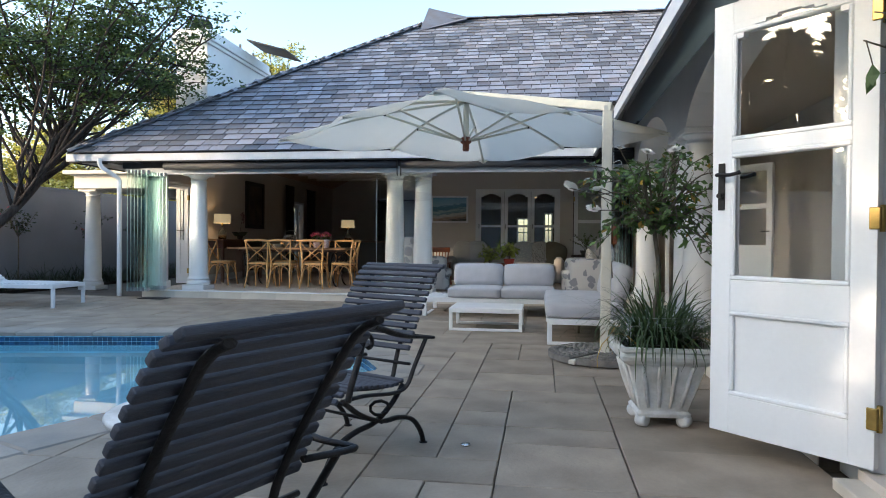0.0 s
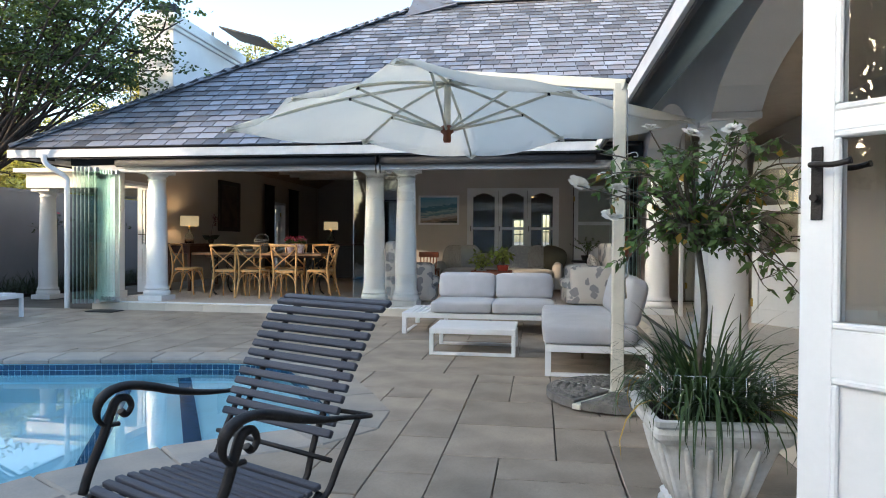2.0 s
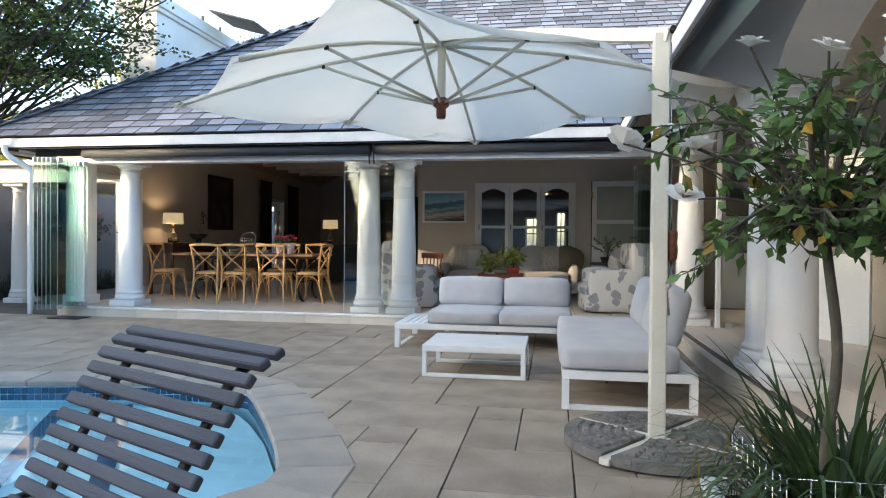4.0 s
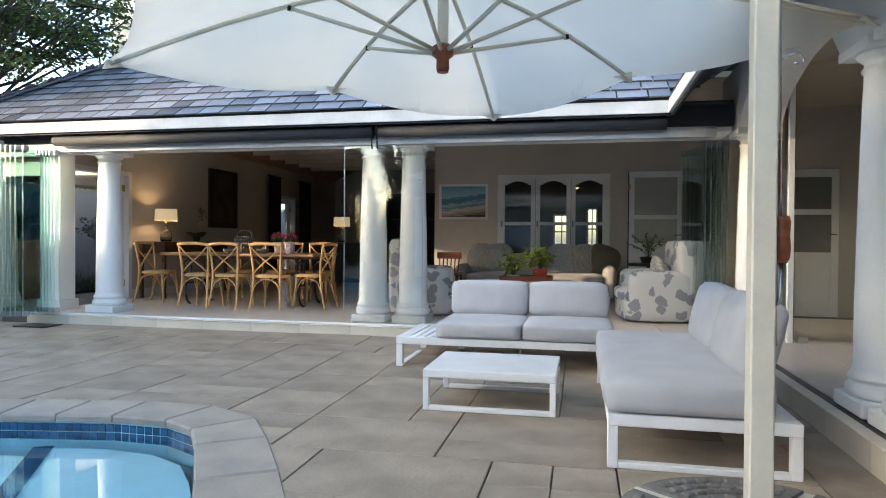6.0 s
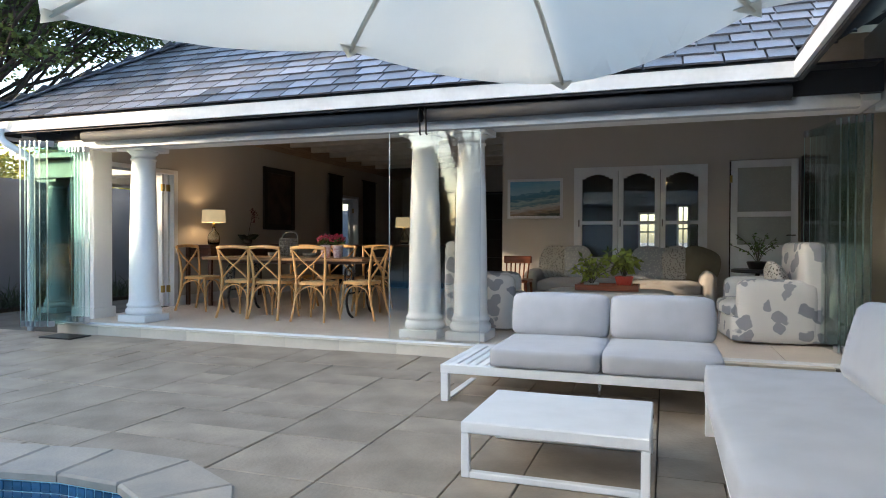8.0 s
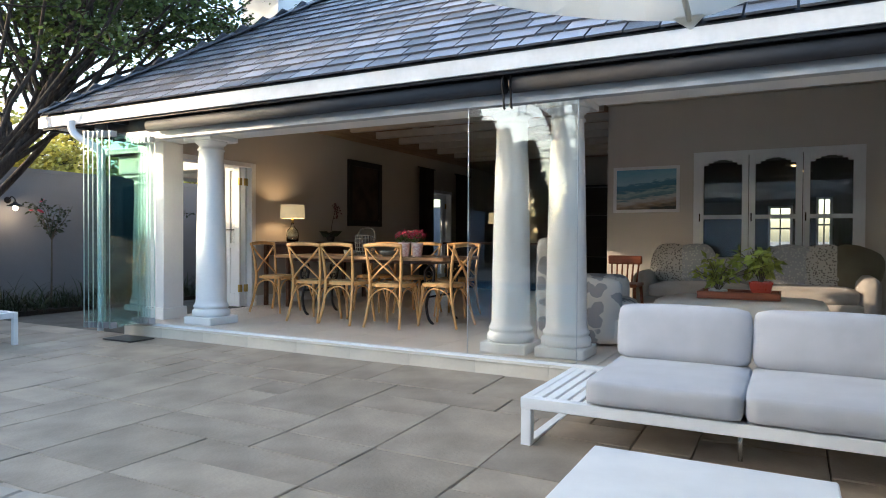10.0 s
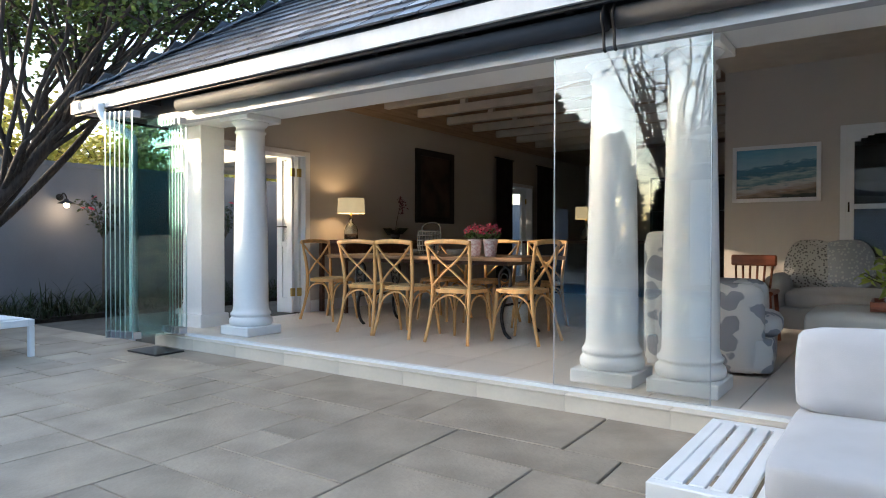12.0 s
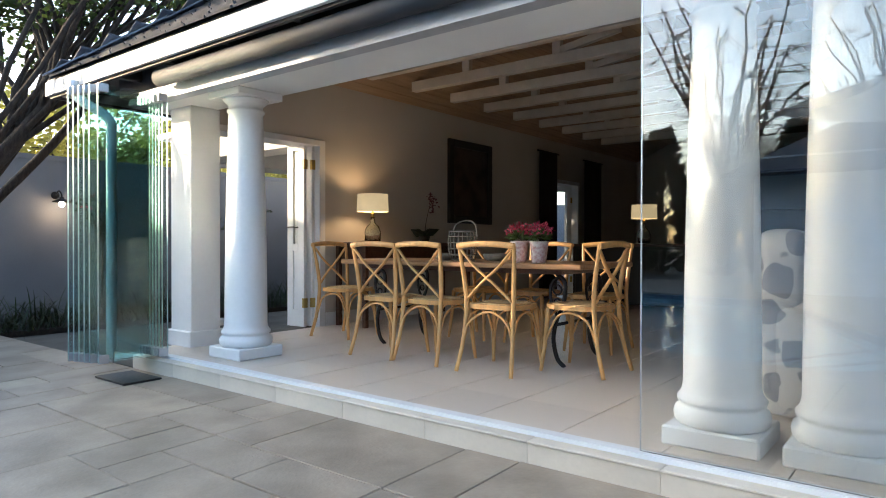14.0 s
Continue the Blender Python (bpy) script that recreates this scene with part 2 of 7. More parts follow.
def tube(bm, pts, r, n=8, squash=1.0, closed=False):
    """A rod along points; r a number or one per point. squash flattens it sideways."""
    pts = [Vector(p) for p in pts]
    k = len(pts)
    rad = r if isinstance(r, (list, tuple)) else [r] * k
    rings, ref = [], None
    for i, p in enumerate(pts):
        a = pts[(i - 1) % k] if closed or i else p
        b = pts[(i + 1) % k] if closed or i < k - 1 else p
        d = (b - a).normalized()
        if ref is None:
            ref = d.orthogonal().normalized() if abs(d.z) > 0.9 else Vector((0, 0, 1)).cross(d).normalized()
        ref = (ref - d * ref.dot(d)).normalized()
        up = d.cross(ref)
        rings.append([bm.verts.new(p + rad[i] * (math.cos(2 * math.pi * j / n) * ref * squash + math.sin(2 * math.pi * j / n) * up)) for j in range(n)])
    loops = list(zip(rings, rings[1:])) + ([(rings[-1], rings[0])] if closed else [])
    for a, b in loops:
        for j in range(n):
            f = bm.faces.new((a[j], a[(j + 1) % n], b[(j + 1) % n], b[j]))
            f.smooth = True
    if not closed:
        bm.faces.new(rings[0][::-1]), bm.faces.new(rings[-1])


def curve(pts, n=6):
    """Points of a smooth line (Catmull-Rom) through the given ones."""
    p = [Vector(q) for q in pts]
    p = [2 * p[0] - p[1]] + p + [2 * p[-1] - p[-2]]
    out = []
    for i in range(1, len(p) - 2):
        for j in range(n):
            t = j / n
            out.append(0.5 * ((2 * p[i]) + (p[i + 1] - p[i - 1]) * t + (2 * p[i - 1] - 5 * p[i] + 4 * p[i + 1] - p[i + 2]) * t * t
                              + (3 * p[i] - p[i - 1] - 3 * p[i + 1] + p[i + 2]) * t ** 3))
    return out + [p[-2]]


def extrude_poly(bm, pts, z0, z1):
    lo = [bm.verts.new((x, y, z0)) for x, y in pts]
    hi = [bm.verts.new((x, y, z1)) for x, y in pts]
    bm.faces.new(lo[::-1]), bm.faces.new(hi)
    for i in range(len(pts)):
        j = (i + 1) % len(pts)
        bm.faces.new((lo[i], lo[j], hi[j], hi[i]))


def mesh_of(name, bm):
    bmesh.ops.recalc_face_normals(bm, faces=bm.faces[:])
    me = bpy.data.meshes.new(name)
    bm.to_mesh(me)
    bm.free()
    return me


def part(name, bm, material, parent=None, label="", at=None):
    """Links a bmesh as one mesh object, under a thing or a part."""
    me = mesh_of(name, bm)
    me.materials.append(material)
    ob = new(name, me)
    if parent is not None:
        ob.parent = parent
    if at is not None:
        ob.matrix_basis = at
    return tagged(ob, label) if label else ob


def piece(name, me, parent, at):
    ob = new(name, me)
    ob.parent = parent
    ob.matrix_basis = at
    return ob


def struct(name, bm, material, label="", category=""):
    return tagged(part(name, bm, material), label, category, kind="structure")


def thing(name, label, category, at=None, group=""):
    ob = new(name)
    ob.empty_display_size = 0.1
    if at is not None:
        ob.matrix_basis = at
    return tagged(ob, label, category, group)


def B():
    return bmesh.new()


def boxes(*specs, bevel=0.0):
    bm = B()
    for s in specs:
        box(bm, *s, bevel=bevel)
    return bm


def cushion(bm, x0, y0, z0, x1, y1, z1, r=0.06, puff=0.02, m=None, seed=0):
    """A stuffed cushion: rounded edges, puffed faces, slight wrinkles."""
    n = 9
    geom = []
    cx, cy, cz = (x0 + x1) / 2, (y0 + y1) / 2, (z0 + z1) / 2
    hx, hy, hz = (x1 - x0) / 2, (y1 - y0) / 2, (z1 - z0) / 2
    tmp = B()
    bmesh.ops.create_cube(tmp, size=2.0)
    bmesh.ops.subdivide_edges(tmp, edges=tmp.edges[:], cuts=n, use_grid_fill=True)
    for v in tmp.verts:
        p = v.co.copy()
        q = Vector((p.x * hx, p.y * hy, p.z * hz))
        inner = Vector((max(-hx + r, min(hx - r, q.x)), max(-hy + r, min(hy - r, q.y)), max(-hz + r, min(hz - r, q.z))))
        d = q - inner
        if d.length > 1e-6:
            q = inner + d.normalized() * min(r, d.length if d.length < r else r)
        sx, sy, sz = 1 - p.x ** 2, 1 - p.y ** 2, 1 - p.z ** 2
        q += Vector((p.x * puff * sy * sz, p.y * puff * sx * sz, p.z * puff * sx * sy))
        w = noise.noise(Vector((q.x * 7 + seed, q.y * 7, q.z * 7 + seed * 3)))
        q += q.normalized() * w * 0.006
        v.co = q + Vector((cx, cy, cz))
    idx = {}
    for v in tmp.verts:
        idx[v] = bm.verts.new(v.co)
    for f in tmp.faces:
        g = bm.faces.new([idx[v] for v in f.verts])
        g.smooth = True
    geom = list(idx.values())
    tmp.free()
    if m is not None:
        bmesh.ops.transform(bm, matrix=m, verts=geom)


def leaf_quads(bm, centre, size, direction, rng, fold=0.25):
    """One pointed leaf of four triangles, folded along its rib."""
    d = Vector(direction).normalized()
    side = d.cross(Vector((rng.uniform(-1, 1), rng.uniform(-1, 1), rng.uniform(0.2, 1)))).normalized()
    up = side.cross(d)
    a = Vector(centre)
    mid = a + d * size * 0.5 + up * size * 0.05
    tip = a + d * size
    l = a + d * size * 0.45 + side * size * 0.28 + up * size * fold * 0.4
    r = a + d * size * 0.45 - side * size * 0.28 + up * size * fold * 0.4
    va, vm, vt, vl, vr = (bm.verts.new(p) for p in (a, mid, tip, l, r))
    bm.faces.new((va, vm, vl)), bm.faces.new((vm, vt, vl)), bm.faces.new((va, vr, vm)), bm.faces.new((vm, vr, vt))

# ---- plan ----
FLOOR = 0.155          # raised floor of the house
FRONT = 10.24          # front of the step
TRACK = 10.36          # glass line
COLY = 10.76           # column line
BEAM_Y = COLY + 0.22   # back of the beam over the columns
COLTOP = 2.2
HEAD = 2.14            # underside of the head track
LEFT = -7.05           # inner face of the dining room's side wall
BACK = 14.42           # sitting room's back wall
WINGX = 1.17           # edge of the veranda floor
EAVE_Y, EAVE_Z = 10.12, 2.47
WEAVE_X = 0.63

# pool outline, clockwise from the far side; water lies a little under the coping
POOL = [(-10.4, 5.5), (-7.0, 6.12), (-4.6, 6.62), (-3.7, 6.83), (-3.0, 6.95), (-2.62, 6.94), (-2.36, 6.81), (-2.17, 6.55),
        (-1.88, 6.1), (-1.62, 5.66), (-1.43, 5.28), (-1.42, 5.06), (-1.55, 4.86), (-1.8, 4.68), (-2.12, 4.42), (-2.46, 3.93),
        (-2.69, 3.42), (-2.9, 2.95), (-3.6, 1.2), (-4.3, -0.6), (-9.6, -1.0)]


def offset_poly(pts, d):
    out = []
    n = len(pts)
    area = sum(pts[i][0] * pts[(i + 1) % n][1] - pts[(i + 1) % n][0] * pts[i][1] for i in range(n))
    s = 1 if area > 0 else -1
    for i in range(n):
        p0, p1, p2 = Vector(pts[i - 1]), Vector(pts[i]), Vector(pts[(i + 1) % n])
        a, b = (p1 - p0).normalized(), (p2 - p1).normalized()
        na, nb = Vector((a.y, -a.x)) * s, Vector((b.y, -b.x)) * s
        m = (na + nb)
        m = m / max(0.3, m.length_squared / 2)
        out.append(tuple(p1 + m * d))
    return out


COPE_OUT = offset_poly(POOL, 0.36)

# ground: one sheet to the horizon, open where the pool lies
bm = B()
outer = [bm.verts.new((x, y, -0.035)) for x, y in ((-900, -900), (900, -900), (900, 900), (-900, 900))]
inner = [bm.verts.new((x, y, -0.035)) for x, y in offset_poly(POOL, 0.1)]
edges = [bm.edges.new((ring[i], ring[(i + 1) % len(ring)])) for ring in (outer, inner) for i in range(len(ring))]
bmesh.ops.triangle_fill(bm, use_beauty=True, use_dissolve=False, edges=edges)
struct("ground", bm, JOINT, "dark mortar and earth under the paving", "ground")

# pool basin
bm = B()
rings = []
for d, z in ((0.0, -0.03), (0.0, -0.3), (0.0, -1.3), (-0.25, -1.45)):
    rings.append([bm.verts.new((x, y, z)) for x, y in offset_poly(POOL, d)])
for a, b in zip(rings, rings[1:]):
    for i in range(len(POOL)):
        j = (i + 1) % len(POOL)
        bm.faces.new((a[i], a[j], b[j], b[i]))
bm.faces.new(rings[-1])
basin = struct("pool", bm, POOLPLASTER, "pale plastered swimming pool with stone coping", "pool")

# water
bm = B()
bm.faces.new([bm.verts.new((x, y, -0.13)) for x, y in offset_poly(POOL, 0.02)])
m = bpy.data.materials.new("pool_water")
m.use_nodes = True
b = m.node_tree.nodes["Principled BSDF"]
b.inputs["Base Color"].default_value = (0.9, 0.98, 1.0, 1)
b.inputs["Transmission Weight"].default_value, b.inputs["Roughness"].default_value, b.inputs["IOR"].default_value = 1.0, 0.01, 1.33
nz = m.node_tree.nodes.new("ShaderNodeTexNoise")
nz.inputs["Scale"].default_value, nz.inputs["Detail"].default_value = 2.2, 2.0
bp = m.node_tree.nodes.new("ShaderNodeBump")
bp.inputs["Strength"].default_value, bp.inputs["Distance"].default_value = 0.06, 0.03
m.node_tree.links.new(nz.outputs["Fac"], bp.inputs["Height"])
m.node_tree.links.new(bp.outputs[0], b.inputs["Normal"])
water = struct("water", bm, m, "still turquoise pool water", "water")
if water.data.polygons[0].normal.z < 0:
    water.data.flip_normals()
water.visible_shadow = False

# ---- house: floors ----
bm = boxes((LEFT - 0.2, FRONT + 0.02, -0.03, WINGX, 21.0, FLOOR - 0.012), (WINGX - 0.002, 3.3, -0.03, 3.3, 21.0, FLOOR - 0.012))
struct("floor", bm, JOINT, "raised house floor under the tiles", "floor")

# front step: riser tiles and nosing
step = struct("step", boxes((LEFT + 0.19, FRONT + 0.004, -0.02, WINGX, FRONT + 0.02, FLOOR - 0.012)), JOINT, "low cream tiled step along the terrace", "step")
wstep = struct("veranda_step", boxes((WINGX + 0.004, 3.3, -0.02, WINGX + 0.02, FRONT, FLOOR - 0.012)), JOINT, "low cream tiled step of the veranda", "step")

# aluminium floor track and head track of the folding glass
struct("floor_track", boxes((-6.84, TRACK - 0.035, FLOOR - 0.01, 1.1, TRACK + 0.035, FLOOR + 0.012), (-6.84, TRACK - 0.05, FLOOR - 0.01, 1.1, TRACK - 0.043, FLOOR + 0.018)), TRIM, "aluminium floor track for frameless glass doors", "door track")
struct("head_track", boxes((-6.95, TRACK - 0.05, HEAD, 1.1, TRACK + 0.05, HEAD + 0.075), (-6.95, TRACK - 0.03, HEAD + 0.079, 1.1, TRACK + 0.04, HEAD + 0.105)), SATIN, "aluminium head track for frameless glass doors", "door track")

# beam over the columns
struct("beam", boxes((LEFT - 0.25, TRACK + 0.055, COLTOP, 1.26, BEAM_Y, 2.5)), WHITE_WALL, "white plastered beam over the columns", "beam")
def arched_wall(bm, x0, x1, y0, y1, spring, rise_, top, n=18):
    """A wall over an opening whose head is a flat arch."""
    pts = [(y0, top), (y1, top), (y1, spring)]
    for i in range(n + 1):
        u = i / n
        pts.append((y1 + (y0 - y1) * u, spring + 0.002 + rise_ * math.sin(math.pi * u) ** 0.62))
    pts.append((y0, spring))
    lo = [bm.verts.new((x0, y, z)) for y, z in pts]
    hi = [bm.verts.new((x1, y, z)) for y, z in pts]
    for i in range(len(pts)):
        j = (i + 1) % len(pts)
        bm.faces.new((lo[i], lo[j], hi[j], hi[i]))
    for ring in (lo, hi):
        es = [bm.edges.get((ring[i], ring[(i + 1) % len(ring)])) for i in range(len(ring))]
        bmesh.ops.triangle_fill(bm, use_beauty=True, use_dissolve=False, edges=es)


bm = B()
box(bm, 1.28, 10.2, COLTOP, 1.66, BEAM_Y, 2.82)
box(bm, 1.28, 6.83, COLTOP, 1.66, 7.7, 2.82)
arched_wall(bm, 1.28, 1.66, 7.7, 10.2, COLTOP, 0.46, 2.82)
arched_wall(bm, 1.28, 1.66, 3.42, 6.83, COLTOP, 0.5, 2.82)
struct("veranda_beam", bm, WHITE_WALL, "white plastered veranda wall with flat arches between columns", "beam")

# ---- walls ----
def wall(name, specs, material, label):
    return struct(name, boxes(*specs), material, label, "wall")


X0, X1 = LEFT - 0.25, LEFT
wall("wall_west", [(X0, 12.33, FLOOR - 0.01, X1, 17.4, 2.76), (X0, BEAM_Y + 0.02, 2.12, X1, 12.33, 2.76), (X0, 17.4, 2.12, X1, 18.3, 2.76), (X0, 18.3, FLOOR - 0.01, X1, 21, 2.76)], CREAM_WALL, "cream painted side wall of the dining room")
wall("wall_north", [(X0, 21, FLOOR - 0.01, -2.47, 21.2, 3.1)], CREAM_WALL, "shaded far wall of the dining room")
wx0, wx1, wz0, wz1 = -1.58, 0.26, 0.62, 2.2
wall("wall_sitting", [(-2.67, BACK, FLOOR - 0.01, wx0, BACK + 0.2, 2.95), (wx0, BACK, FLOOR - 0.01, wx1, BACK + 0.2, wz0), (wx0, BACK, wz1, wx1, BACK + 0.2, 2.95), (wx1, BACK, FLOOR - 0.01, 0.54, BACK + 0.2, 2.95),
                      (0.54, BACK, 2.24, 1.4, BACK + 0.2, 2.95), (1.4, BACK, FLOOR - 0.01, 1.9, BACK + 0.2, 2.95)], CREAM_WALL, "cream painted back wall of the sitting room")
wall("wall_return", [(-2.67, BACK + 0.2, FLOOR - 0.01, -2.47, 21, 3.1)], CREAM_WALL, "cream return wall beside the dining room")
wall("wall_east", [(1.74, 11.9, FLOOR - 0.01, 1.9, BACK, 2.95), (1.74, BEAM_Y, 2.2, 1.9, 11.9, 2.95)], CREAM_WALL, "cream side wall of the sitting room")
wall("wall_veranda", [(3.3, 3.3, -0.02, 3.5, 21, 2.9), (1.9, 12.6, FLOOR - 0.01, 2.3, 12.75, 2.9), (3.0, 12.6, FLOOR - 0.01, 3.3, 12.75, 2.9), (2.3, 12.6, 2.05, 3.0, 12.75, 2.9)], CREAM_WALL, "cream veranda walls in shade")
wall("wall_study", [(1.26, -6, -0.02, 1.5, 2.06, 2.9), (1.26, 2.99, -0.02, 1.5, 3.42, 2.9), (1.26, 2.06, 2.22, 1.5, 2.99, 2.9), (1.5, 3.3, -0.02, 3.3, 3.42, 2.9), (3.3, -6, -0.02, 3.5, 3.3, 2.9), (1.5, -6.0, -0.02, 3.3, -5.8, 2.9)], WHITE_WALL, "white plastered wall beside the open door")
struct("study_floor", boxes((1.5, -5.8, -0.02, 3.3, 3.3, 0.1), (1.2, 2.06, -0.02, 1.5, 2.99, 0.09)), FLOORTILE, "tiled floor inside the open door", "floor")
wall("wall_garden", [(-11.15, -8, -0.05, -10.95, 24, 2.1), (-11.17, -8, 2.1, -10.93, 24, 2.16), (-10.95, 23.8, -0.05, -7.3, 24, 2.1)], GREY_WALL, "grey plastered garden boundary wall, its shade darkened into the colour")

# added wall and roof, never in view: they darken the near terrace
wall("rear_sky_block_wall", [(-5.2, -2.4, -0.02, 1.26, -2.2, 2.9), (-5.2, -6.0, -0.02, -5.0, -2.4, 2.9)], WHITE_WALL, "unseen white wall added behind the camera to block sky light")
bm = B()
lo_, hi_ = [], []
for x, y, z in ((-5.7, -1.5, 2.42), (0.63, -1.5, 2.42), (1.9, -4.4, 3.95), (-3.4, -4.4, 3.95)):
    lo_.append(bm.verts.new((x, y, z))), hi_.append(bm.verts.new((x, y, z + 0.07)))
bm.faces.new(lo_[::-1]), bm.faces.new(hi_)
for i in range(4):
    j = (i + 1) % 4
    bm.faces.new((lo_[i], lo_[j], hi_[j], hi_[i]))
struct("roof_rear", bm, DARKTIMBER, "unseen dark roof added behind the camera to block sky light", "roof")

# baseboards
struct("baseboard", boxes((X1, 12.4, FLOOR - 0.005, X1 + 0.02, 17.33, FLOOR + 0.14), (-2.67, BACK - 0.02, FLOOR - 0.005, 0.42, BACK, FLOOR + 0.14)), TRIM, "white painted skirting board", "baseboard")
# square pier at the corner
bm = B()
box(bm, -7.16, 10.72, FLOOR - 0.01, -6.84, 11.0, COLTOP, bevel=0.006)
box(bm, -7.19, 10.69, FLOOR - 0.01, -6.81, 11.03, FLOOR + 0.13, bevel=0.008)
struct("corner_pier", bm, COLUMN, "white square corner pier with a plain base", "pier")

# ceilings
bm = B()
box(bm, -2.67, BEAM_Y, 2.88, 1.74, BACK, 2.94)
struct("ceiling_sitting", bm, CEILING, "white flat ceiling of the sitting room", "ceiling")
# boarded ceiling of the dining room, raked along the side wall
SLOPE_X = -6.35
bm = B()
x = SLOPE_X
while x < -2.68:
    box(bm, x + 0.004, BEAM_Y, 3.06, min(x + 0.142, -2.67), 21, 3.085)
    x += 0.145
rake = Matrix.Translation((LEFT, 0, 2.74)) @ Matrix.Rotation(-math.atan2(0.33, SLOPE_X - LEFT), 4, "Y")
for i in range(6):
    box(bm, i * 0.131 + 0.002, BEAM_Y, 0, i * 0.131 + 0.127, 21, 0.025, m=rake)
box(bm, X0, BEAM_Y, 3.09, -2.47, 21, 3.12)
struct("ceiling_dining", bm, CEILINGWOOD, "boarded dining room ceiling raked along the side wall", "ceiling")
tie = thing("roof_tie", "white painted timber roof tie with king posts", "roof tie", pose(0, 12.0, 0), "dining room roof ties")
part("tie_beam", boxes((-6.72, -0.045, 2.79, -2.68, 0.045, 2.9), bevel=0.005), TIMBERWHITE, tie)
for x in (-6.0, -4.9, -3.8):
    part("post", boxes((x, -0.035, 2.9, x + 0.09, 0.035, 3.06), bevel=0.003), TIMBERWHITE, tie)
bm = B(); box(bm, 0, -0.03, -0.035, 0.62, 0.03, 0.035, bevel=0.003, m=Matrix.Translation((-4.82, 0, 2.93)) @ Matrix.Rotation(-0.16, 4, "Y"))
part("brace", bm, TIMBERWHITE, tie)
for k in range(11):
    if k != 1:
        copy_thing(tie, pose(0, 11.27 + 0.73 * k, 0))
struct("ceiling_veranda", boxes((1.66, 3.3, 2.83, 3.3, 12.7, 2.9), (1.5, -5.8, 2.5, 3.3, 3.3, 2.58)), CEILING, "white veranda ceiling", "ceiling")


# ---- columns ----
def column(at, top, r=0.162, label="white tapered Tuscan column on a square plinth", group="terrace columns"):
    t = thing("column", label, "column", pose(*at), group)
    h = top - at[2]
    bm = B()
    box(bm, -0.2, -0.2, 0, 0.2, 0.2, 0.085, bevel=0.008)
    part("plinth", bm, COLUMN, t)
    bm = B()
    prof = [(r + 0.025, 0.085), (r + 0.036, 0.1), (r + 0.04, 0.125), (r + 0.034, 0.15), (r + 0.018, 0.163), (r + 0.012, 0.175), (r + 0.024, 0.182), (r + 0.026, 0.2), (r + 0.012, 0.215), (r + 0.004, 0.235)]
    for i in range(13):
        u = i / 12
        prof.append((r * (1 - 0.2 * u ** 1.6), 0.26 + u * (h - 0.26 - 0.16)))
    rt = r * 0.8
    prof += [(rt + 0.012, h - 0.155), (rt + 0.014, h - 0.14), (rt, h - 0.13), (rt, h - 0.1), (rt + 0.015, h - 0.09), (rt + 0.04, h - 0.065), (rt + 0.045, h - 0.055)]
    lathe(bm, prof, n=40)
    part("shaft", bm, COLUMN, t)
    bm = B()
    box(bm, -0.2, -0.2, h - 0.055, 0.2, 0.2, h, bevel=0.006)
    part("abacus", bm, COLUMN, t)
    return t


for x in (-6.12, -2.575, -2.094):
    column((x, COLY, FLOOR), COLTOP)
for y in (10.4, 7.5, 7.03):
    column((1.47, y, FLOOR), COLTOP, group="veranda columns", label="white tapered column carrying the veranda beam")
column((-9.4, 12.4, -0.03), 2.06, label="white round column of the side pergola", group="pergola column")
struct("pergola_beam", boxes((-9.65, 12.5, 2.06, -9.15, 19, 2.34), (-9.65, 12.15, 2.06, X0, 12.5, 2.34), (-9.8, 12.0, 2.343, X0, 19, 2.42), bevel=0.006), WHITE_WALL, "white pergola beam and flat roof beside the house", "beam")

# ---- roof ----
PITCH = math.tan(radians(36.5))
RIDGE_Y = EAVE_Y + 4.95
RIDGE_Z = EAVE_Z + 0.05 + 4.95 * PITCH
HIPX = -8.19
APEX_X = HIPX + 4.95 + 0.6
def roof_face(bm, pts, thick=0.06):
    top = [bm.verts.new(p) for p in pts]
    low = [bm.verts.new((p[0], p[1], p[2] - thick)) for p in pts]
    bm.faces.new(top), bm.faces.new(low[::-1])
    for i in range(len(pts)):
        j = (i + 1) % len(pts)
        bm.faces.new((top[i], low[i], low[j], top[j]))


E0 = EAVE_Z + 0.02
bm = B()
roof_face(bm, [(HIPX, EAVE_Y, E0), (WEAVE_X, EAVE_Y, E0), (5.5, EAVE_Y + 4.9, E0 + 4.9 * PITCH), (5.5, RIDGE_Y, RIDGE_Z), (APEX_X, RIDGE_Y, RIDGE_Z)])
roof_face(bm, [(HIPX, EAVE_Y, E0), (APEX_X, RIDGE_Y, RIDGE_Z), (APEX_X, RIDGE_Y + 2, RIDGE_Z), (HIPX, 20, E0)])
roof_face(bm, [(WEAVE_X, EAVE_Y, E0), (WEAVE_X, -6.2, E0), (5.5, -6.2, E0 + 4.86 * PITCH), (5.5, EAVE_Y + 4.9, E0 + 4.9 * PITCH)])
roof_face(bm, [(APEX_X, RIDGE_Y, RIDGE_Z), (5.5, RIDGE_Y, RIDGE_Z), (5.5, 21.2, 2.9), (APEX_X, 21.2, 2.9)])
roof = struct("roof", bm, DARKTIMBER, "hipped slate roof over the dining and sitting rooms", "roof")

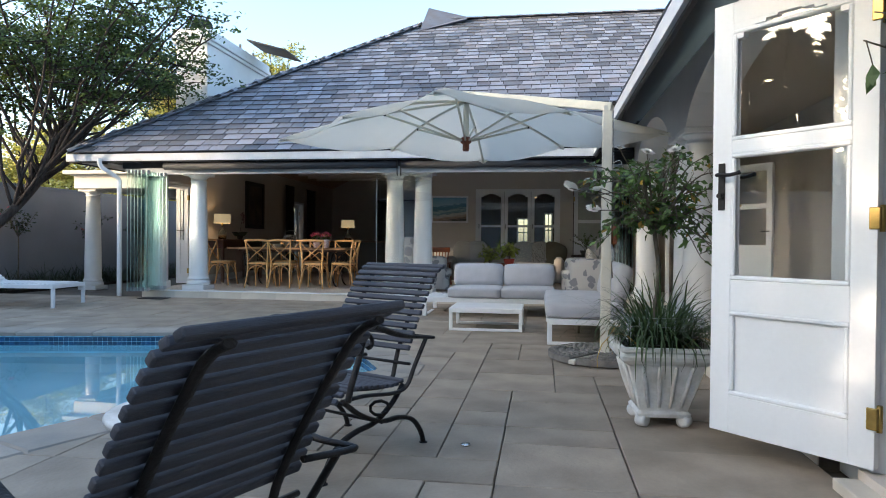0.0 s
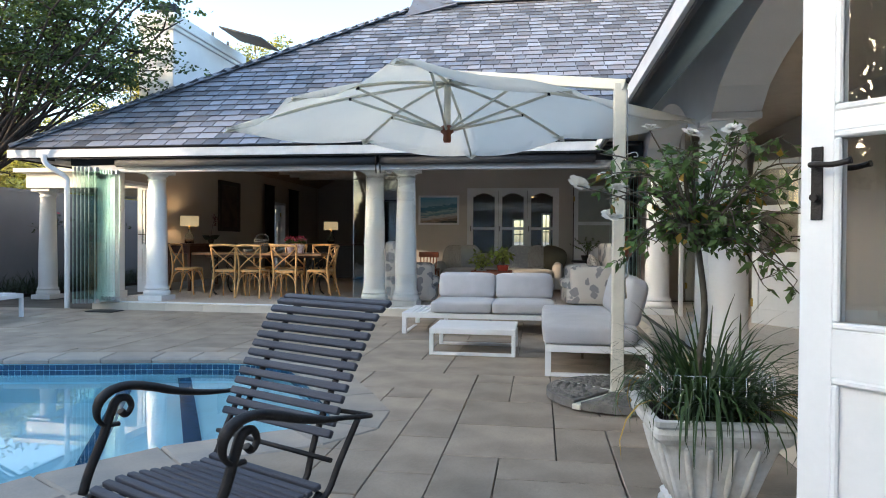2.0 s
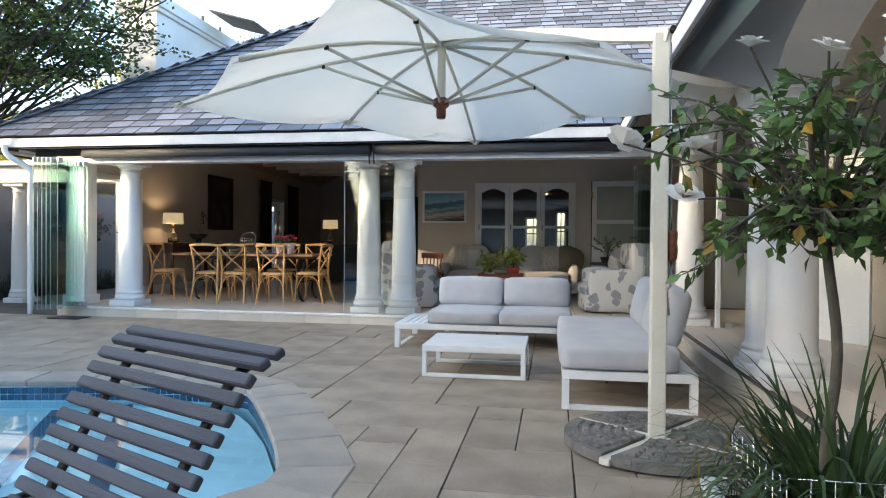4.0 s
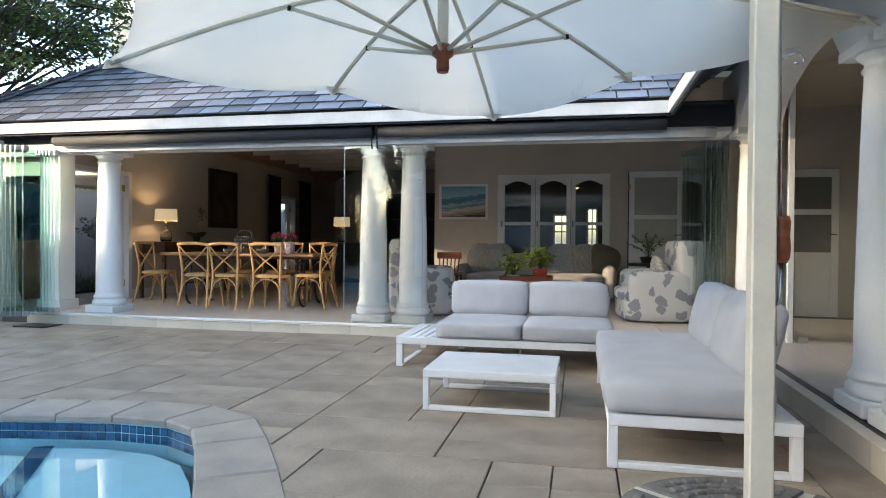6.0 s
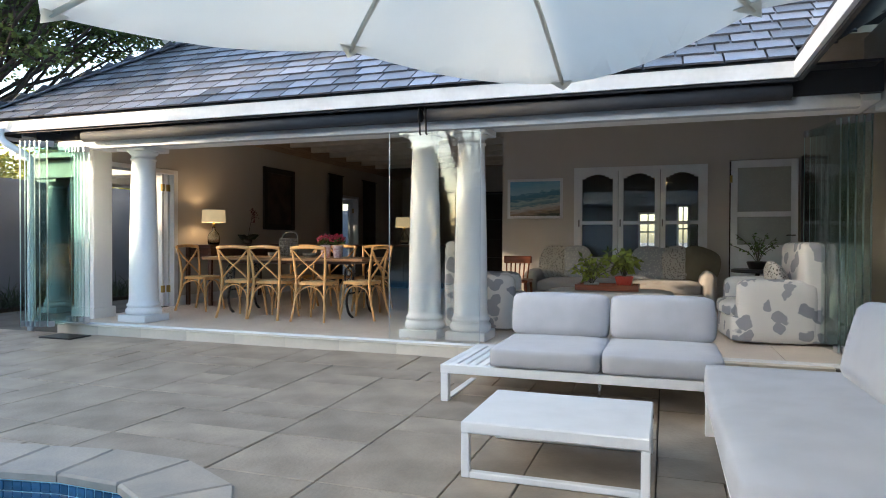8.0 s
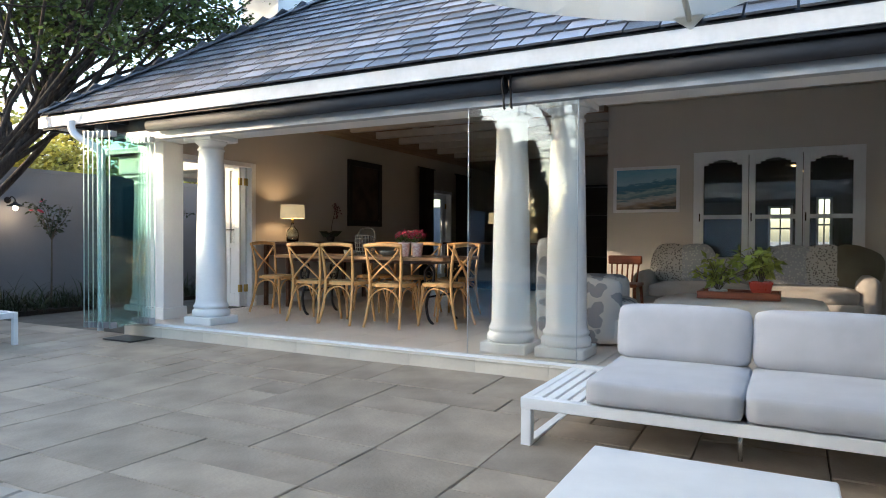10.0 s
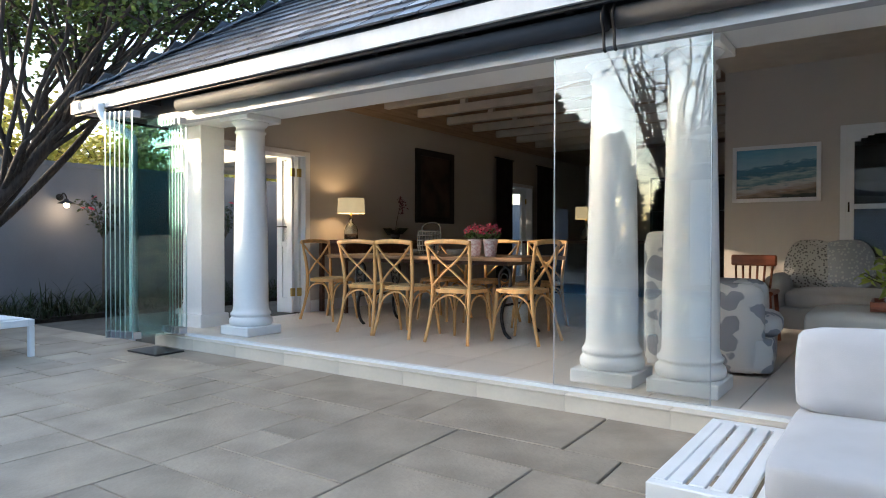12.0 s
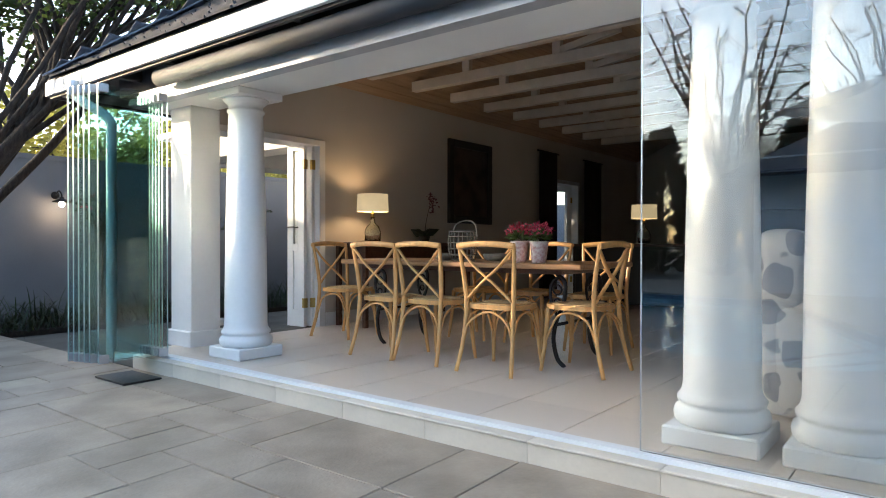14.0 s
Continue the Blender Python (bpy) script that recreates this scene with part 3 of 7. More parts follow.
# white gutters with a moulded lip
def gutter(name, pts, label):
    prof = [(0.0, 0.0), (-0.055, 0.005), (-0.07, 0.03), (-0.075, 0.06), (-0.1, 0.085), (-0.115, 0.1), (-0.115, 0.12), (-0.1, 0.122), (-0.098, 0.105), (-0.06, 0.07), (-0.05, 0.02), (0.0, 0.015), (0.0, 0.12), (0.012, 0.12), (0.012, 0.0)]
    bm = B()
    rings = []
    for i, p in enumerate(pts):
        a = Vector(pts[max(0, i - 1)][:2])
        c = Vector(pts[min(len(pts) - 1, i + 1)][:2])
        q = Vector(p[:2])
        if 0 < i < len(pts) - 1:
            d1, d2 = (q - a).normalized(), (c - q).normalized()
            n1, n2 = Vector((-d1.y, d1.x)), Vector((-d2.y, d2.x))
            nrm = (n1 + n2) / max(0.4, (n1 + n2).length_squared / 2)
        else:
            d = (c - a).normalized()
            nrm = Vector((-d.y, d.x))
        rings.append([bm.verts.new((q.x + nrm.x * u, q.y + nrm.y * u, p[2] + v)) for u, v in prof])
    k = len(prof)
    for a, c in zip(rings, rings[1:]):
        for i in range(k):
            bm.faces.new((a[i], a[(i + 1) % k], c[(i + 1) % k], c[i]))
    bm.faces.new(rings[0]), bm.faces.new(rings[-1][::-1])
    return struct(name, bm, GUTTERPAINT, label, "gutter")


GZ = EAVE_Z - 0.12
gutter("gutter", [(HIPX, 20, GZ), (HIPX, EAVE_Y, GZ), (WEAVE_X, EAVE_Y, GZ), (WEAVE_X, -6.2, GZ)][::-1], "white moulded gutter along the eaves")
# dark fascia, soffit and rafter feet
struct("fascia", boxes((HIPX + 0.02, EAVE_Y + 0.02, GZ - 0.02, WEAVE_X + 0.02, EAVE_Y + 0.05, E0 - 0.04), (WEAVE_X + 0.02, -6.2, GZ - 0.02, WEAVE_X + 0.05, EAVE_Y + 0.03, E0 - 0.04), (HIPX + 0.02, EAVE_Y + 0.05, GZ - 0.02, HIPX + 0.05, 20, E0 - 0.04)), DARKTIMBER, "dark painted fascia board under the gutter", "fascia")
bm = B()
x = HIPX + 0.5
while x < 0.6:
    box(bm, x, EAVE_Y + 0.05, GZ - 0.02, x + 0.05, TRACK + 0.06, GZ + 0.09)
    x += 0.72
tagged(part("rafter_feet", bm, DARKTIMBER), "dark rafter feet under the eaves", "rafters", kind="structure")
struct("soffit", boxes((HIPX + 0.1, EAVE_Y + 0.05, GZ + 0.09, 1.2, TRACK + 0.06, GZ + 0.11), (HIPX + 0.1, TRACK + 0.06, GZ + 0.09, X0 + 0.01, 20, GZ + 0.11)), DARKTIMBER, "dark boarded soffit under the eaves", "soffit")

# chimney
ch = thing("chimney", "broad white plastered chimney with moulded cornice", "chimney", pose(-7.55, 14.5, 2.6))
part("body", boxes((-0.36, -1.5, 0, 0.36, 1.5, 2.85), bevel=0.01), WHITE_WALL, ch)
part("cornice", boxes((-0.41, -1.55, 2.6, 0.41, 1.55, 2.68), (-0.45, -1.59, 2.68, 0.45, 1.59, 2.76), (-0.42, -1.56, 2.76, 0.42, 1.56, 2.92), bevel=0.012), WHITE_WALL, ch)
bm = B()
box(bm, -0.5, 0.0, 3.1, 0.5, 1.0, 3.13, m=Matrix.Translation((0.15, 0, 0)) @ Matrix.Rotation(radians(16), 4, "Y"))
part("rain_cap", bm, DARKTIMBER, ch, "dark tilted metal rain cap")
for dx, top_ in ((-0.3, 3.24), (0.3, 3.07)):
    for dy in (0.15, 0.85):
        bm = B(); box(bm, dx - 0.02, dy - 0.02, 2.92, dx + 0.02, dy + 0.02, top_); part("cap_post", bm, DARKTIMBER, ch)
bm = B()
lathe(bm, [(0.16, 2.92), (0.16, 3.0), (0.1, 3.01), (0.17, 3.06), (0.21, 3.14), (0.2, 3.22), (0.14, 3.3), (0.03, 3.34)], (-0.1, -0.9, 0), n=16)
for i in range(16):
    a = 2 * math.pi * i / 16
    tube(bm, [(-0.1 + r * math.cos(a), -0.9 + r * math.sin(a), z) for r, z in ((0.165, 3.03), (0.215, 3.1), (0.225, 3.16), (0.2, 3.25), (0.13, 3.33))], 0.012, 4)
part("cowl", bm, DARKTIMBER, ch, "dark ribbed round chimney cowl")

# ---- terrace furniture ----
def bar(bm, a, b, w, h=None):
    """A square-section bar between two points along an axis."""
    h = h or w
    a, b = Vector(a), Vector(b)
    d = (b - a)
    L = d.length
    q = d.to_track_quat("X", "Z").to_matrix().to_4x4()
    box(bm, 0, -w / 2, -h / 2, L, w / 2, h / 2, bevel=0.003, m=Matrix.Translation(a) @ q)


def end_frame(bm, x, y0, y1, z, w=0.055):
    """A loop leg: two uprights and a runner on the ground."""
    box(bm, x - w / 2, y0, 0, x + w / 2, y0 + w, z, bevel=0.004)
    box(bm, x - w / 2, y1 - w, 0, x + w / 2, y1, z, bevel=0.004)
    box(bm, x - w / 2, y0 + w, 0, x + w / 2, y1 - w, 0.03, bevel=0.004)


def front_loop(bm, y, x0, x1, z, w=0.05):
    box(bm, x0, y - w / 2, 0, x0 + w, y + w / 2, z, bevel=0.004)
    box(bm, x1 - w, y - w / 2, 0, x1, y + w / 2, z, bevel=0.004)
    box(bm, x0 + w, y - w / 2, 0, x1 - w, y + w / 2, 0.03, bevel=0.004)


# two-seat sofa with slatted end table
sx0, sx1, sy0, sy1, sz = -1.745, 0.06, 8.84, 9.76, 0.265
so = thing("outdoor_sofa", "white metal outdoor sofa with pale grey cushions", "sofa", pose(0, 0, 0))
bm = B()
for q in ((sx0, sy0, sz - 0.06, sx1, sy0 + 0.05, sz), (sx0, sy1 - 0.05, sz - 0.06, sx1, sy1, sz), (sx0, sy0 + 0.05, sz - 0.06, sx0 + 0.05, sy1 - 0.05, sz), (sx1 - 0.05, sy0 + 0.05, sz - 0.06, sx1, sy1 - 0.05, sz), (-1.36, sy0 + 0.05, sz - 0.05, -1.31, sy1 - 0.05, sz - 0.012)):
    box(bm, *q, bevel=0.004)
part("frame", bm, WHITEMETAL, so)
bm = B(); end_frame(bm, sx0 + 0.03, sy0, sy1, sz - 0.06); part("leg", bm, WHITEMETAL, so, "white metal loop leg")
bm = B(); box(bm, sx1 - 0.09, sy0, 0, sx1, sy0 + 0.05, sz - 0.06, bevel=0.004); part("leg", bm, WHITEMETAL, so)
bm = B(); box(bm, sx1 - 0.09, sy1 - 0.05, 0, sx1, sy1, sz - 0.06, bevel=0.004); part("leg", bm, WHITEMETAL, so)
bm = B(); box(bm, -1.36, sy1 - 0.05, 0, -1.31, sy1, sz - 0.06, bevel=0.004); part("leg", bm, WHITEMETAL, so)
bm = B(); lathe(bm, [(0.012, 0.0), (0.012, sz - 0.06)], (-0.7, 9.1, 0), 8); part("leg", bm, STEEL, so, "thin metal centre foot")
for i in range(5):
    bm = B(); box(bm, sx0 + 0.055 + i * 0.066, sy0 + 0.052, sz - 0.014, sx0 + 0.055 + i * 0.066 + 0.05, sy1 - 0.052, sz + 0.002, bevel=0.003)
    part("slat", bm, WHITEMETAL, so)
bm = B(); box(bm, -1.3, sy0 + 0.06, sz - 0.03, sx1 - 0.06, sy1 - 0.06, sz - 0.005); part("seat_panel", bm, WHITEMETAL, so)
for k, (x0, x1) in enumerate(((-1.4, -0.675), (-0.668, 0.055))):
    bm = B(); cushion(bm, x0, sy0 - 0.015, sz, x1, sy1 - 0.12, sz + 0.14, r=0.032, puff=0.01, seed=k + 1)
    part("seat_cushion", bm, FABRIC, so, "pale grey seat cushion")
    bm = B(); cushion(bm, x0 + 0.01, -0.09, 0, x1 - 0.01, 0.09, 0.315, r=0.042, puff=0.016, seed=k + 5, m=Matrix.Translation((0, sy1 - 0.2, sz + 0.13)) @ Matrix.Rotation(radians(-13), 4, "X"))
    part("back_cushion", bm, FABRIC, so, "pale grey plump back cushion")

# daybed
dx0, dx1, dy0, dy1 = -0.065, 0.805, 6.69, 8.64
db = thing("outdoor_daybed", "white metal outdoor daybed with long pale grey cushion", "daybed", pose(0, 0, 0))
bm = B()
for q in ((dx0, dy0, sz - 0.06, dx1, dy0 + 0.05, sz), (dx0, dy1 - 0.05, sz - 0.06, dx1, dy1, sz), (dx0, dy0 + 0.05, sz - 0.06, dx0 + 0.05, dy1 - 0.05, sz), (dx1 - 0.12, dy0 + 0.05, sz - 0.06, dx1, dy1 - 0.05, sz)):
    box(bm, *q, bevel=0.004)
part("frame", bm, WHITEMETAL, db)
for y in (dy0 + 0.027, dy1 - 0.027):
    bm = B(); front_loop(bm, y, dx0, dx1, sz - 0.06); part("leg", bm, WHITEMETAL, db, "white metal loop leg")
bm = B(); lathe(bm, [(0.012, 0.0), (0.012, sz - 0.06)], (0.3, 7.6, 0), 8); part("leg", bm, STEEL, db, "thin metal centre foot")
bm = B(); box(bm, dx0 + 0.06, dy0 + 0.06, sz - 0.03, dx1 - 0.13, dy1 - 0.06, sz - 0.005); part("seat_panel", bm, WHITEMETAL, db)
bm = B(); cushion(bm, dx0 - 0.015, dy0 - 0.02, sz, dx1 - 0.11, dy1 - 0.05, sz + 0.165, r=0.04, puff=0.012, seed=9)
part("seat_cushion", bm, FABRIC, db, "long pale grey seat cushion")
for k, (y0, y1) in enumerate(((6.86, 7.7), (7.72, 8.5))):
    bm = B(); cushion(bm, -0.085, y0, 0, 0.085, y1, 0.4, r=0.055, puff=0.025, seed=k + 12, m=Matrix.Translation((dx1 - 0.17, 0, sz + 0.14)) @ Matrix.Rotation(radians(14), 4, "Y"))
    part("back_cushion", bm, FABRIC, db, "pale grey plump back cushion")

# coffee table
cx0, cx1, cy0, cy1, cz = -1.19, -0.34, 7.53, 8.23, 0.265
ct = thing("coffee_table", "low white metal coffee table on the terrace", "coffee table", pose(0, 0, 0))
bm = B(); box(bm, cx0, cy0, cz - 0.055, cx1, cy1, cz, bevel=0.006); part("tabletop", bm, WHITEMETAL, ct)
for y in (cy0 + 0.025, cy1 - 0.025):
    bm = B(); front_loop(bm, y, cx0, cx1, cz - 0.055, 0.04); part("leg", bm, WHITEMETAL, ct, "white metal loop leg")
bm = B(); lathe(bm, [(0.01, 0), (0.01, 0.004)], (0, 0, 0), 10)
part("cap", bm, CHARCOAL, ct, "small dark plug", at=pose(cx1, cy1 - 0.2, cz - 0.028, 0, 90, 0))

# cantilever umbrella
UC = Vector((-0.93, 6.87, 0))
um = thing("cantilever_umbrella", "cream canvas cantilever umbrella, open, on a square pole", "umbrella", pose(0, 0, 0))
PX, PY = 0.44, 6.0
for k in range(4):
    bm = B()
    a0 = math.pi / 2 * k + radians(53)
    ring = [(0.06 * math.cos(a0 + math.pi / 4), 0.06 * math.sin(a0 + math.pi / 4))]
    for j in range(13):
        a = a0 + radians(3) + (math.pi / 2 - radians(6)) * j / 12
        ring.append((0.5 * math.cos(a), 0.5 * math.sin(a)))
    extrude_poly(bm, [(PX + x, PY + y) for x, y in ring], 0.012, 0.062)
    slab = part("base_slab", bm, CONCRETE, um, "rough quarter-round concrete ballast slab")
    bm = B()
    rng = random.Random(k)
    for r in (0.14, 0.2, 0.26, 0.32, 0.38, 0.44):
        n = int(r * 22)
        for j in range(n):
            a = a0 + radians(9) + (math.pi / 2 - radians(18)) * (j + 0.5) / n
            c, s = math.cos(a), math.sin(a)
            box(bm, -0.02, -0.026, 0.055, 0.02, 0.026, 0.075, bevel=0.007, m=Matrix.Translation((PX + r * c, PY + r * s, 0)) @ Matrix.Rotation(a, 4, "Z"))
    part("cobbles", bm, CONCRETE, slab)
for k in range(2):
    bm = B(); box(bm, -0.52, -0.03, 0.0, 0.52, 0.03, 0.035 + 0.004 * k, bevel=0.003, m=Matrix.Translation((PX, PY, 0.012)) @ Matrix.Rotation(radians(53 + 90 * k), 4, "Z"))
    part("base_bar", bm, POLE, um, "cream steel cross bar")
bm = B(); box(bm, PX - 0.042, PY - 0.042, 0.02, PX + 0.042, PY + 0.042, 2.26, bevel=0.006); pole = part("pole", bm, POLE, um, "square cream pole")
bm = B(); bar(bm, (PX + 0.04, PY - 0.03, 2.24), (UC.x - 0.03, UC.y + 0.02, 2.59), 0.06, 0.075); part("arm", bm, POLE, um, "cream cantilever arm")
bm = B(); tube(bm, [(PX + 0.05, PY - 0.07, 2.27), (PX + 0.05, PY + 0.07, 2.27)], 0.016, 10); part("pivot_bolt", bm, IRON, um)
bm = B(); lathe(bm, [(0.028, 0), (0.03, 0.02), (0.03, 0.46)], (UC.x, UC.y, 2.08), 12); part("mast", bm, POLE, um)
bm = B(); lathe(bm, [(0.03, -0.09), (0.036, -0.07), (0.034, -0.02), (0.058, 0.0), (0.058, 0.045), (0.035, 0.06)], (UC.x, UC.y, 2.08), 14); part("hub", bm, REDWOOD, um, "red-brown wooden hub")
RIM = []
for k in range(8):
    a = radians(45 * k)
    r = 2.09 if k % 2 == 0 else 1.49
    RIM.append(UC + Vector((r * math.cos(a), r * math.sin(a), 2.13 + (0.03 if k % 2 else 0.0))))
TOPZ = 2.54
def rib_at(k, u):
    p = UC + Vector((0, 0, TOPZ - 0.03))
    q = p.lerp(RIM[k] - Vector((0, 0, 0.01)), u)
    return q + Vector((0, 0, 0.06 * math.sin(math.pi * u)))


for k in range(8):
    bm = B(); tube(bm, [rib_at(k, u) for u in (0.0, 0.2, 0.4, 0.6, 0.8, 0.97)], 0.014, 8); rib = part("rib", bm, POLE, um, "cream canopy rib")
    u = 0.42 if k % 2 == 0 else 0.6
    bm = B(); tube(bm, [UC + Vector((0.05 * math.cos(radians(45 * k)), 0.05 * math.sin(radians(45 * k)), 2.1)), rib_at(k, u) - Vector((0, 0, 0.015))], 0.012, 8); part("strut", bm, POLE, rib)
    bm = B(); lathe(bm, [(0.016, -0.012), (0.016, 0.012)], tuple(rib_at(k, u) - Vector((0, 0, 0.015))), 8); part("bolt", bm, IRON, rib)
    bm = B()
    d = (RIM[k] - rib_at(k, 0.9)).normalized()
    s = d.cross(Vector((0, 0, 1))).normalized()
    tri = [RIM[k] - Vector((0, 0, 0.012)), RIM[k] - d * 0.1 + s * 0.075, RIM[k] - d * 0.1 - s * 0.075]
    tri = [t - Vector((0, 0, 0.012)) for t in tri]
    vs = [bm.verts.new(t) for t in tri] + [bm.verts.new(t + Vector((0, 0, 0.006))) for t in tri]
    bm.faces.new(vs[:3]), bm.faces.new(vs[3:][::-1])
    for i in range(3):
        bm.faces.new((vs[i], vs[(i + 1) % 3], vs[3 + (i + 1) % 3], vs[3 + i]))
    part("corner_pocket", bm, CANVAS, rib, "stitched canvas rib pocket")
bm = B()
NU, NV = 8, 6
grid = {}
for k in range(8):
    for i in range(NU + 1):
        u = i / NU
        for j in range(NV):
            v = j / NV
            p = rib_at(k, u).lerp(rib_at((k + 1) % 8, u), v)
            sag = -0.075 * u * math.sin(math.pi * v) * u
            p = p + Vector((0, 0, 0.028 + sag))
            if i == NU:
                mid = (RIM[k] + RIM[(k + 1) % 8]) / 2
                p = p.lerp(Vector((UC.x, UC.y, p.z)), 0.03 * math.sin(math.pi * v))
            grid[(k, i, j)] = bm.verts.new(p) if i else None
tv = bm.verts.new(UC + Vector((0, 0, TOPZ + 0.0)))
def gv(k, i, j):
    if j == NV:
        k, j = (k + 1) % 8, 0
    return grid[(k, i, j)] if i else tv
for k in range(8):
    for j in range(NV):
        f = bm.faces.new((tv, gv(k, 1, j), gv(k, 1, j + 1))); f.smooth = True
        for i in range(1, NU):
            f = bm.faces.new((gv(k, i, j), gv(k, i + 1, j), gv(k, i + 1, j + 1), gv(k, i, j + 1))); f.smooth = True
bmesh.ops.solidify(bm, geom=bm.faces[:], thickness=0.003)
canopy = part("canopy", bm, CANVAS, um, "taut cream canvas canopy")
# thin translucent cloth
nt = CANVAS.node_tree
tr = nt.nodes.new("ShaderNodeBsdfTranslucent"); tr.inputs[0].default_value = (0.84, 0.82, 0.76, 1)
mx = nt.nodes.new("ShaderNodeMixShader"); mx.inputs[0].default_value = 0.58
out = nt.nodes["Material Output"]
nt.links.new(nt.nodes["Principled BSDF"].outputs[0], mx.inputs[1]); nt.links.new(tr.outputs[0], mx.inputs[2]); nt.links.new(mx.outputs[0], out.inputs[0])
bm = B(); lathe(bm, [(0.022, 0), (0.03, 0.015), (0.034, 0.06), (0.03, 0.1), (0.034, 0.15), (0.028, 0.17)], (PX + 0.07, PY + 0.02, 1.02), 12)
crank = part("crank_grip", bm, REDWOOD, um, "red ribbed crank grip")
bm = B(); tube(bm, [(PX + 0.07, PY + 0.02, 1.02), (PX + 0.07, PY + 0.02, 0.88), (PX + 0.05, PY + 0.02, 0.86), (PX + 0.06, PY + 0.02, 0.72)], 0.008, 8); part("crank_handle", bm, STEEL, um)
bm = B(); tube(bm, [(PX + 0.07, PY + 0.02, 1.18), (PX + 0.055, PY + 0.02, 2.22)], 0.003, 5); part("cord", bm, STEEL, um)
bm = B(); tube(bm, curve([(PX + 0.05, PY, 1.75), (PX + 0.11, PY, 1.77), (PX + 0.13, PY, 1.74), (PX + 0.1, PY, 1.735)], 4), 0.004, 6); part("hook", bm, STEEL, um)


# ---- slatted iron armchairs ----
def iron_chair(m):
    """Armchair facing -y: curved iron frame, weathered slats; leans far back."""
    t = thing("iron_armchair", "wrought-iron garden armchair with weathered grey timber slats", "armchair", m, "iron armchairs by the pool")
    W = 0.27
    seat_line = curve([(0, -0.25, 0.325), (0, -0.215, 0.35), (0, -0.12, 0.36), (0, 0.02, 0.342), (0, 0.14, 0.33), (0, 0.2, 0.34)], 6)
    back_line = curve([(0, 0.262, 0.5), (0, 0.315, 0.6), (0, 0.378, 0.7), (0, 0.44, 0.79), (0, 0.495, 0.86), (0, 0.55, 0.89)], 6)
    rail = seat_line + curve([(0, 0.225, 0.38), (0, 0.245, 0.45)], 3) + back_line
    for x in (-0.185, 0.185):
        bm = B(); tube(bm, [p + Vector((x, 0.006, -0.012)) for p in rail], 0.009, 6, squash=1.6); part("side_rail", bm, IRON, t)
    bm = B()
    box(bm, -W, -0.0135, 0, W, 0.0135, 0.02, bevel=0.0075, seg=3)
    slat_me = mesh_of("slat", bm); slat_me.materials.append(SLAT)

    def lay_slats(line, pitch):
        """Slats square to the line, evenly along it."""
        acc = [0.0]
        for a, b in zip(line, line[1:]):
            acc.append(acc[-1] + (b - a).length)
        k = round(acc[-1] / pitch)
        for j in range(k + 1):
            d_ = acc[-1] * j / k
            i = next(q for q in range(len(line) - 1) if acc[q + 1] >= d_ - 1e-6)
            p = line[i].lerp(line[i + 1], (d_ - acc[i]) / max(1e-6, acc[i + 1] - acc[i]))
            d = (line[i + 1] - line[i]).normalized()
            R = Matrix((Vector((1, 0, 0)), d, Vector((1, 0, 0)).cross(d))).transposed().to_4x4()
            piece("slat", slat_me, t, Matrix.Translation(p) @ R)

    lay_slats(seat_line, 0.037)
    lay_slats(back_line, 0.0385)
    for sx in (-1, 1):
        x = sx * 0.31
        # support rises from the seat front and curls under the arm
        bm = B()
        tube(bm, curve([(x, -0.235, 0.335), (x, -0.215, 0.4), (x, -0.175, 0.49), (x, -0.15, 0.56), (x, -0.13, 0.605), (x, -0.095, 0.61), (x, -0.078, 0.58), (x, -0.095, 0.555), (x, -0.115, 0.57)], 5), 0.0105, 6, squash=1.4)
        part("arm_support", bm, IRON, t, "curled iron arm support")
        bm = B()
        pts = curve([(x, -0.12, 0.53), (x, -0.165, 0.535), (x, -0.19, 0.565), (x, -0.185, 0.61), (x, -0.15, 0.64), (x, -0.09, 0.648), (x, -0.01, 0.63), (x, 0.08, 0.6), (x, 0.18, 0.575), (x, 0.28, 0.56), (x * 1.06, 0.35, 0.552), (x * 1.02, 0.372, 0.55), (x * 0.62, 0.34, 0.555)], 5)
        rad = [0.008 + 0.007 * max(0.0, min(1.0, (i - 8) / 8)) * max(0.0, min(1.0, (len(pts) - 16 - i) / 12)) for i in range(len(pts))]
        tube(bm, pts, rad, 8, squash=1.35)
        part("armrest", bm, IRON, t, "scrolled black iron armrest")
        x = sx * 0.262
        bm = B()
        tube(bm, curve([(x, -0.22, 0.33), (x, -0.1, 0.245), (x, 0.05, 0.185), (x, 0.18, 0.175), (x, 0.29, 0.14), (x, 0.36, 0.065), (x, 0.385, 0.0)], 5), 0.012, 6, squash=1.3)
        part("leg", bm, IRON, t, "curved iron back leg")
        bm = B()
        tube(bm, curve([(x, 0.21, 0.33), (x, 0.12, 0.25), (x, 0.0, 0.19), (x, -0.13, 0.175), (x, -0.24, 0.14), (x, -0.31, 0.065), (x, -0.335, 0.0)], 5), 0.012, 6, squash=1.3)
        part("leg", bm, IRON, t, "curved iron front leg")
        bm = B(); tube(bm, curve([(sx * 0.28, -0.235, 0.335), (sx * 0.285, -0.1, 0.335), (sx * 0.285, 0.1, 0.31), (sx * 0.285, 0.21, 0.325), (sx * 0.29, 0.27, 0.42), (sx * 0.3, 0.352, 0.552)], 5), 0.009, 6, squash=1.5); part("seat_rail", bm, IRON, t)
        bm = B(); tube(bm, [(sx * 0.275 + 0.03 * math.cos(q * 0.7), 0.02 + 0.034 * math.cos(q * 0.7), 0.255 + 0.034 * math.sin(q * 0.7)) for q in range(9)], 0.008, 6); part("scroll", bm, IRON, t, "small iron scroll under the seat")
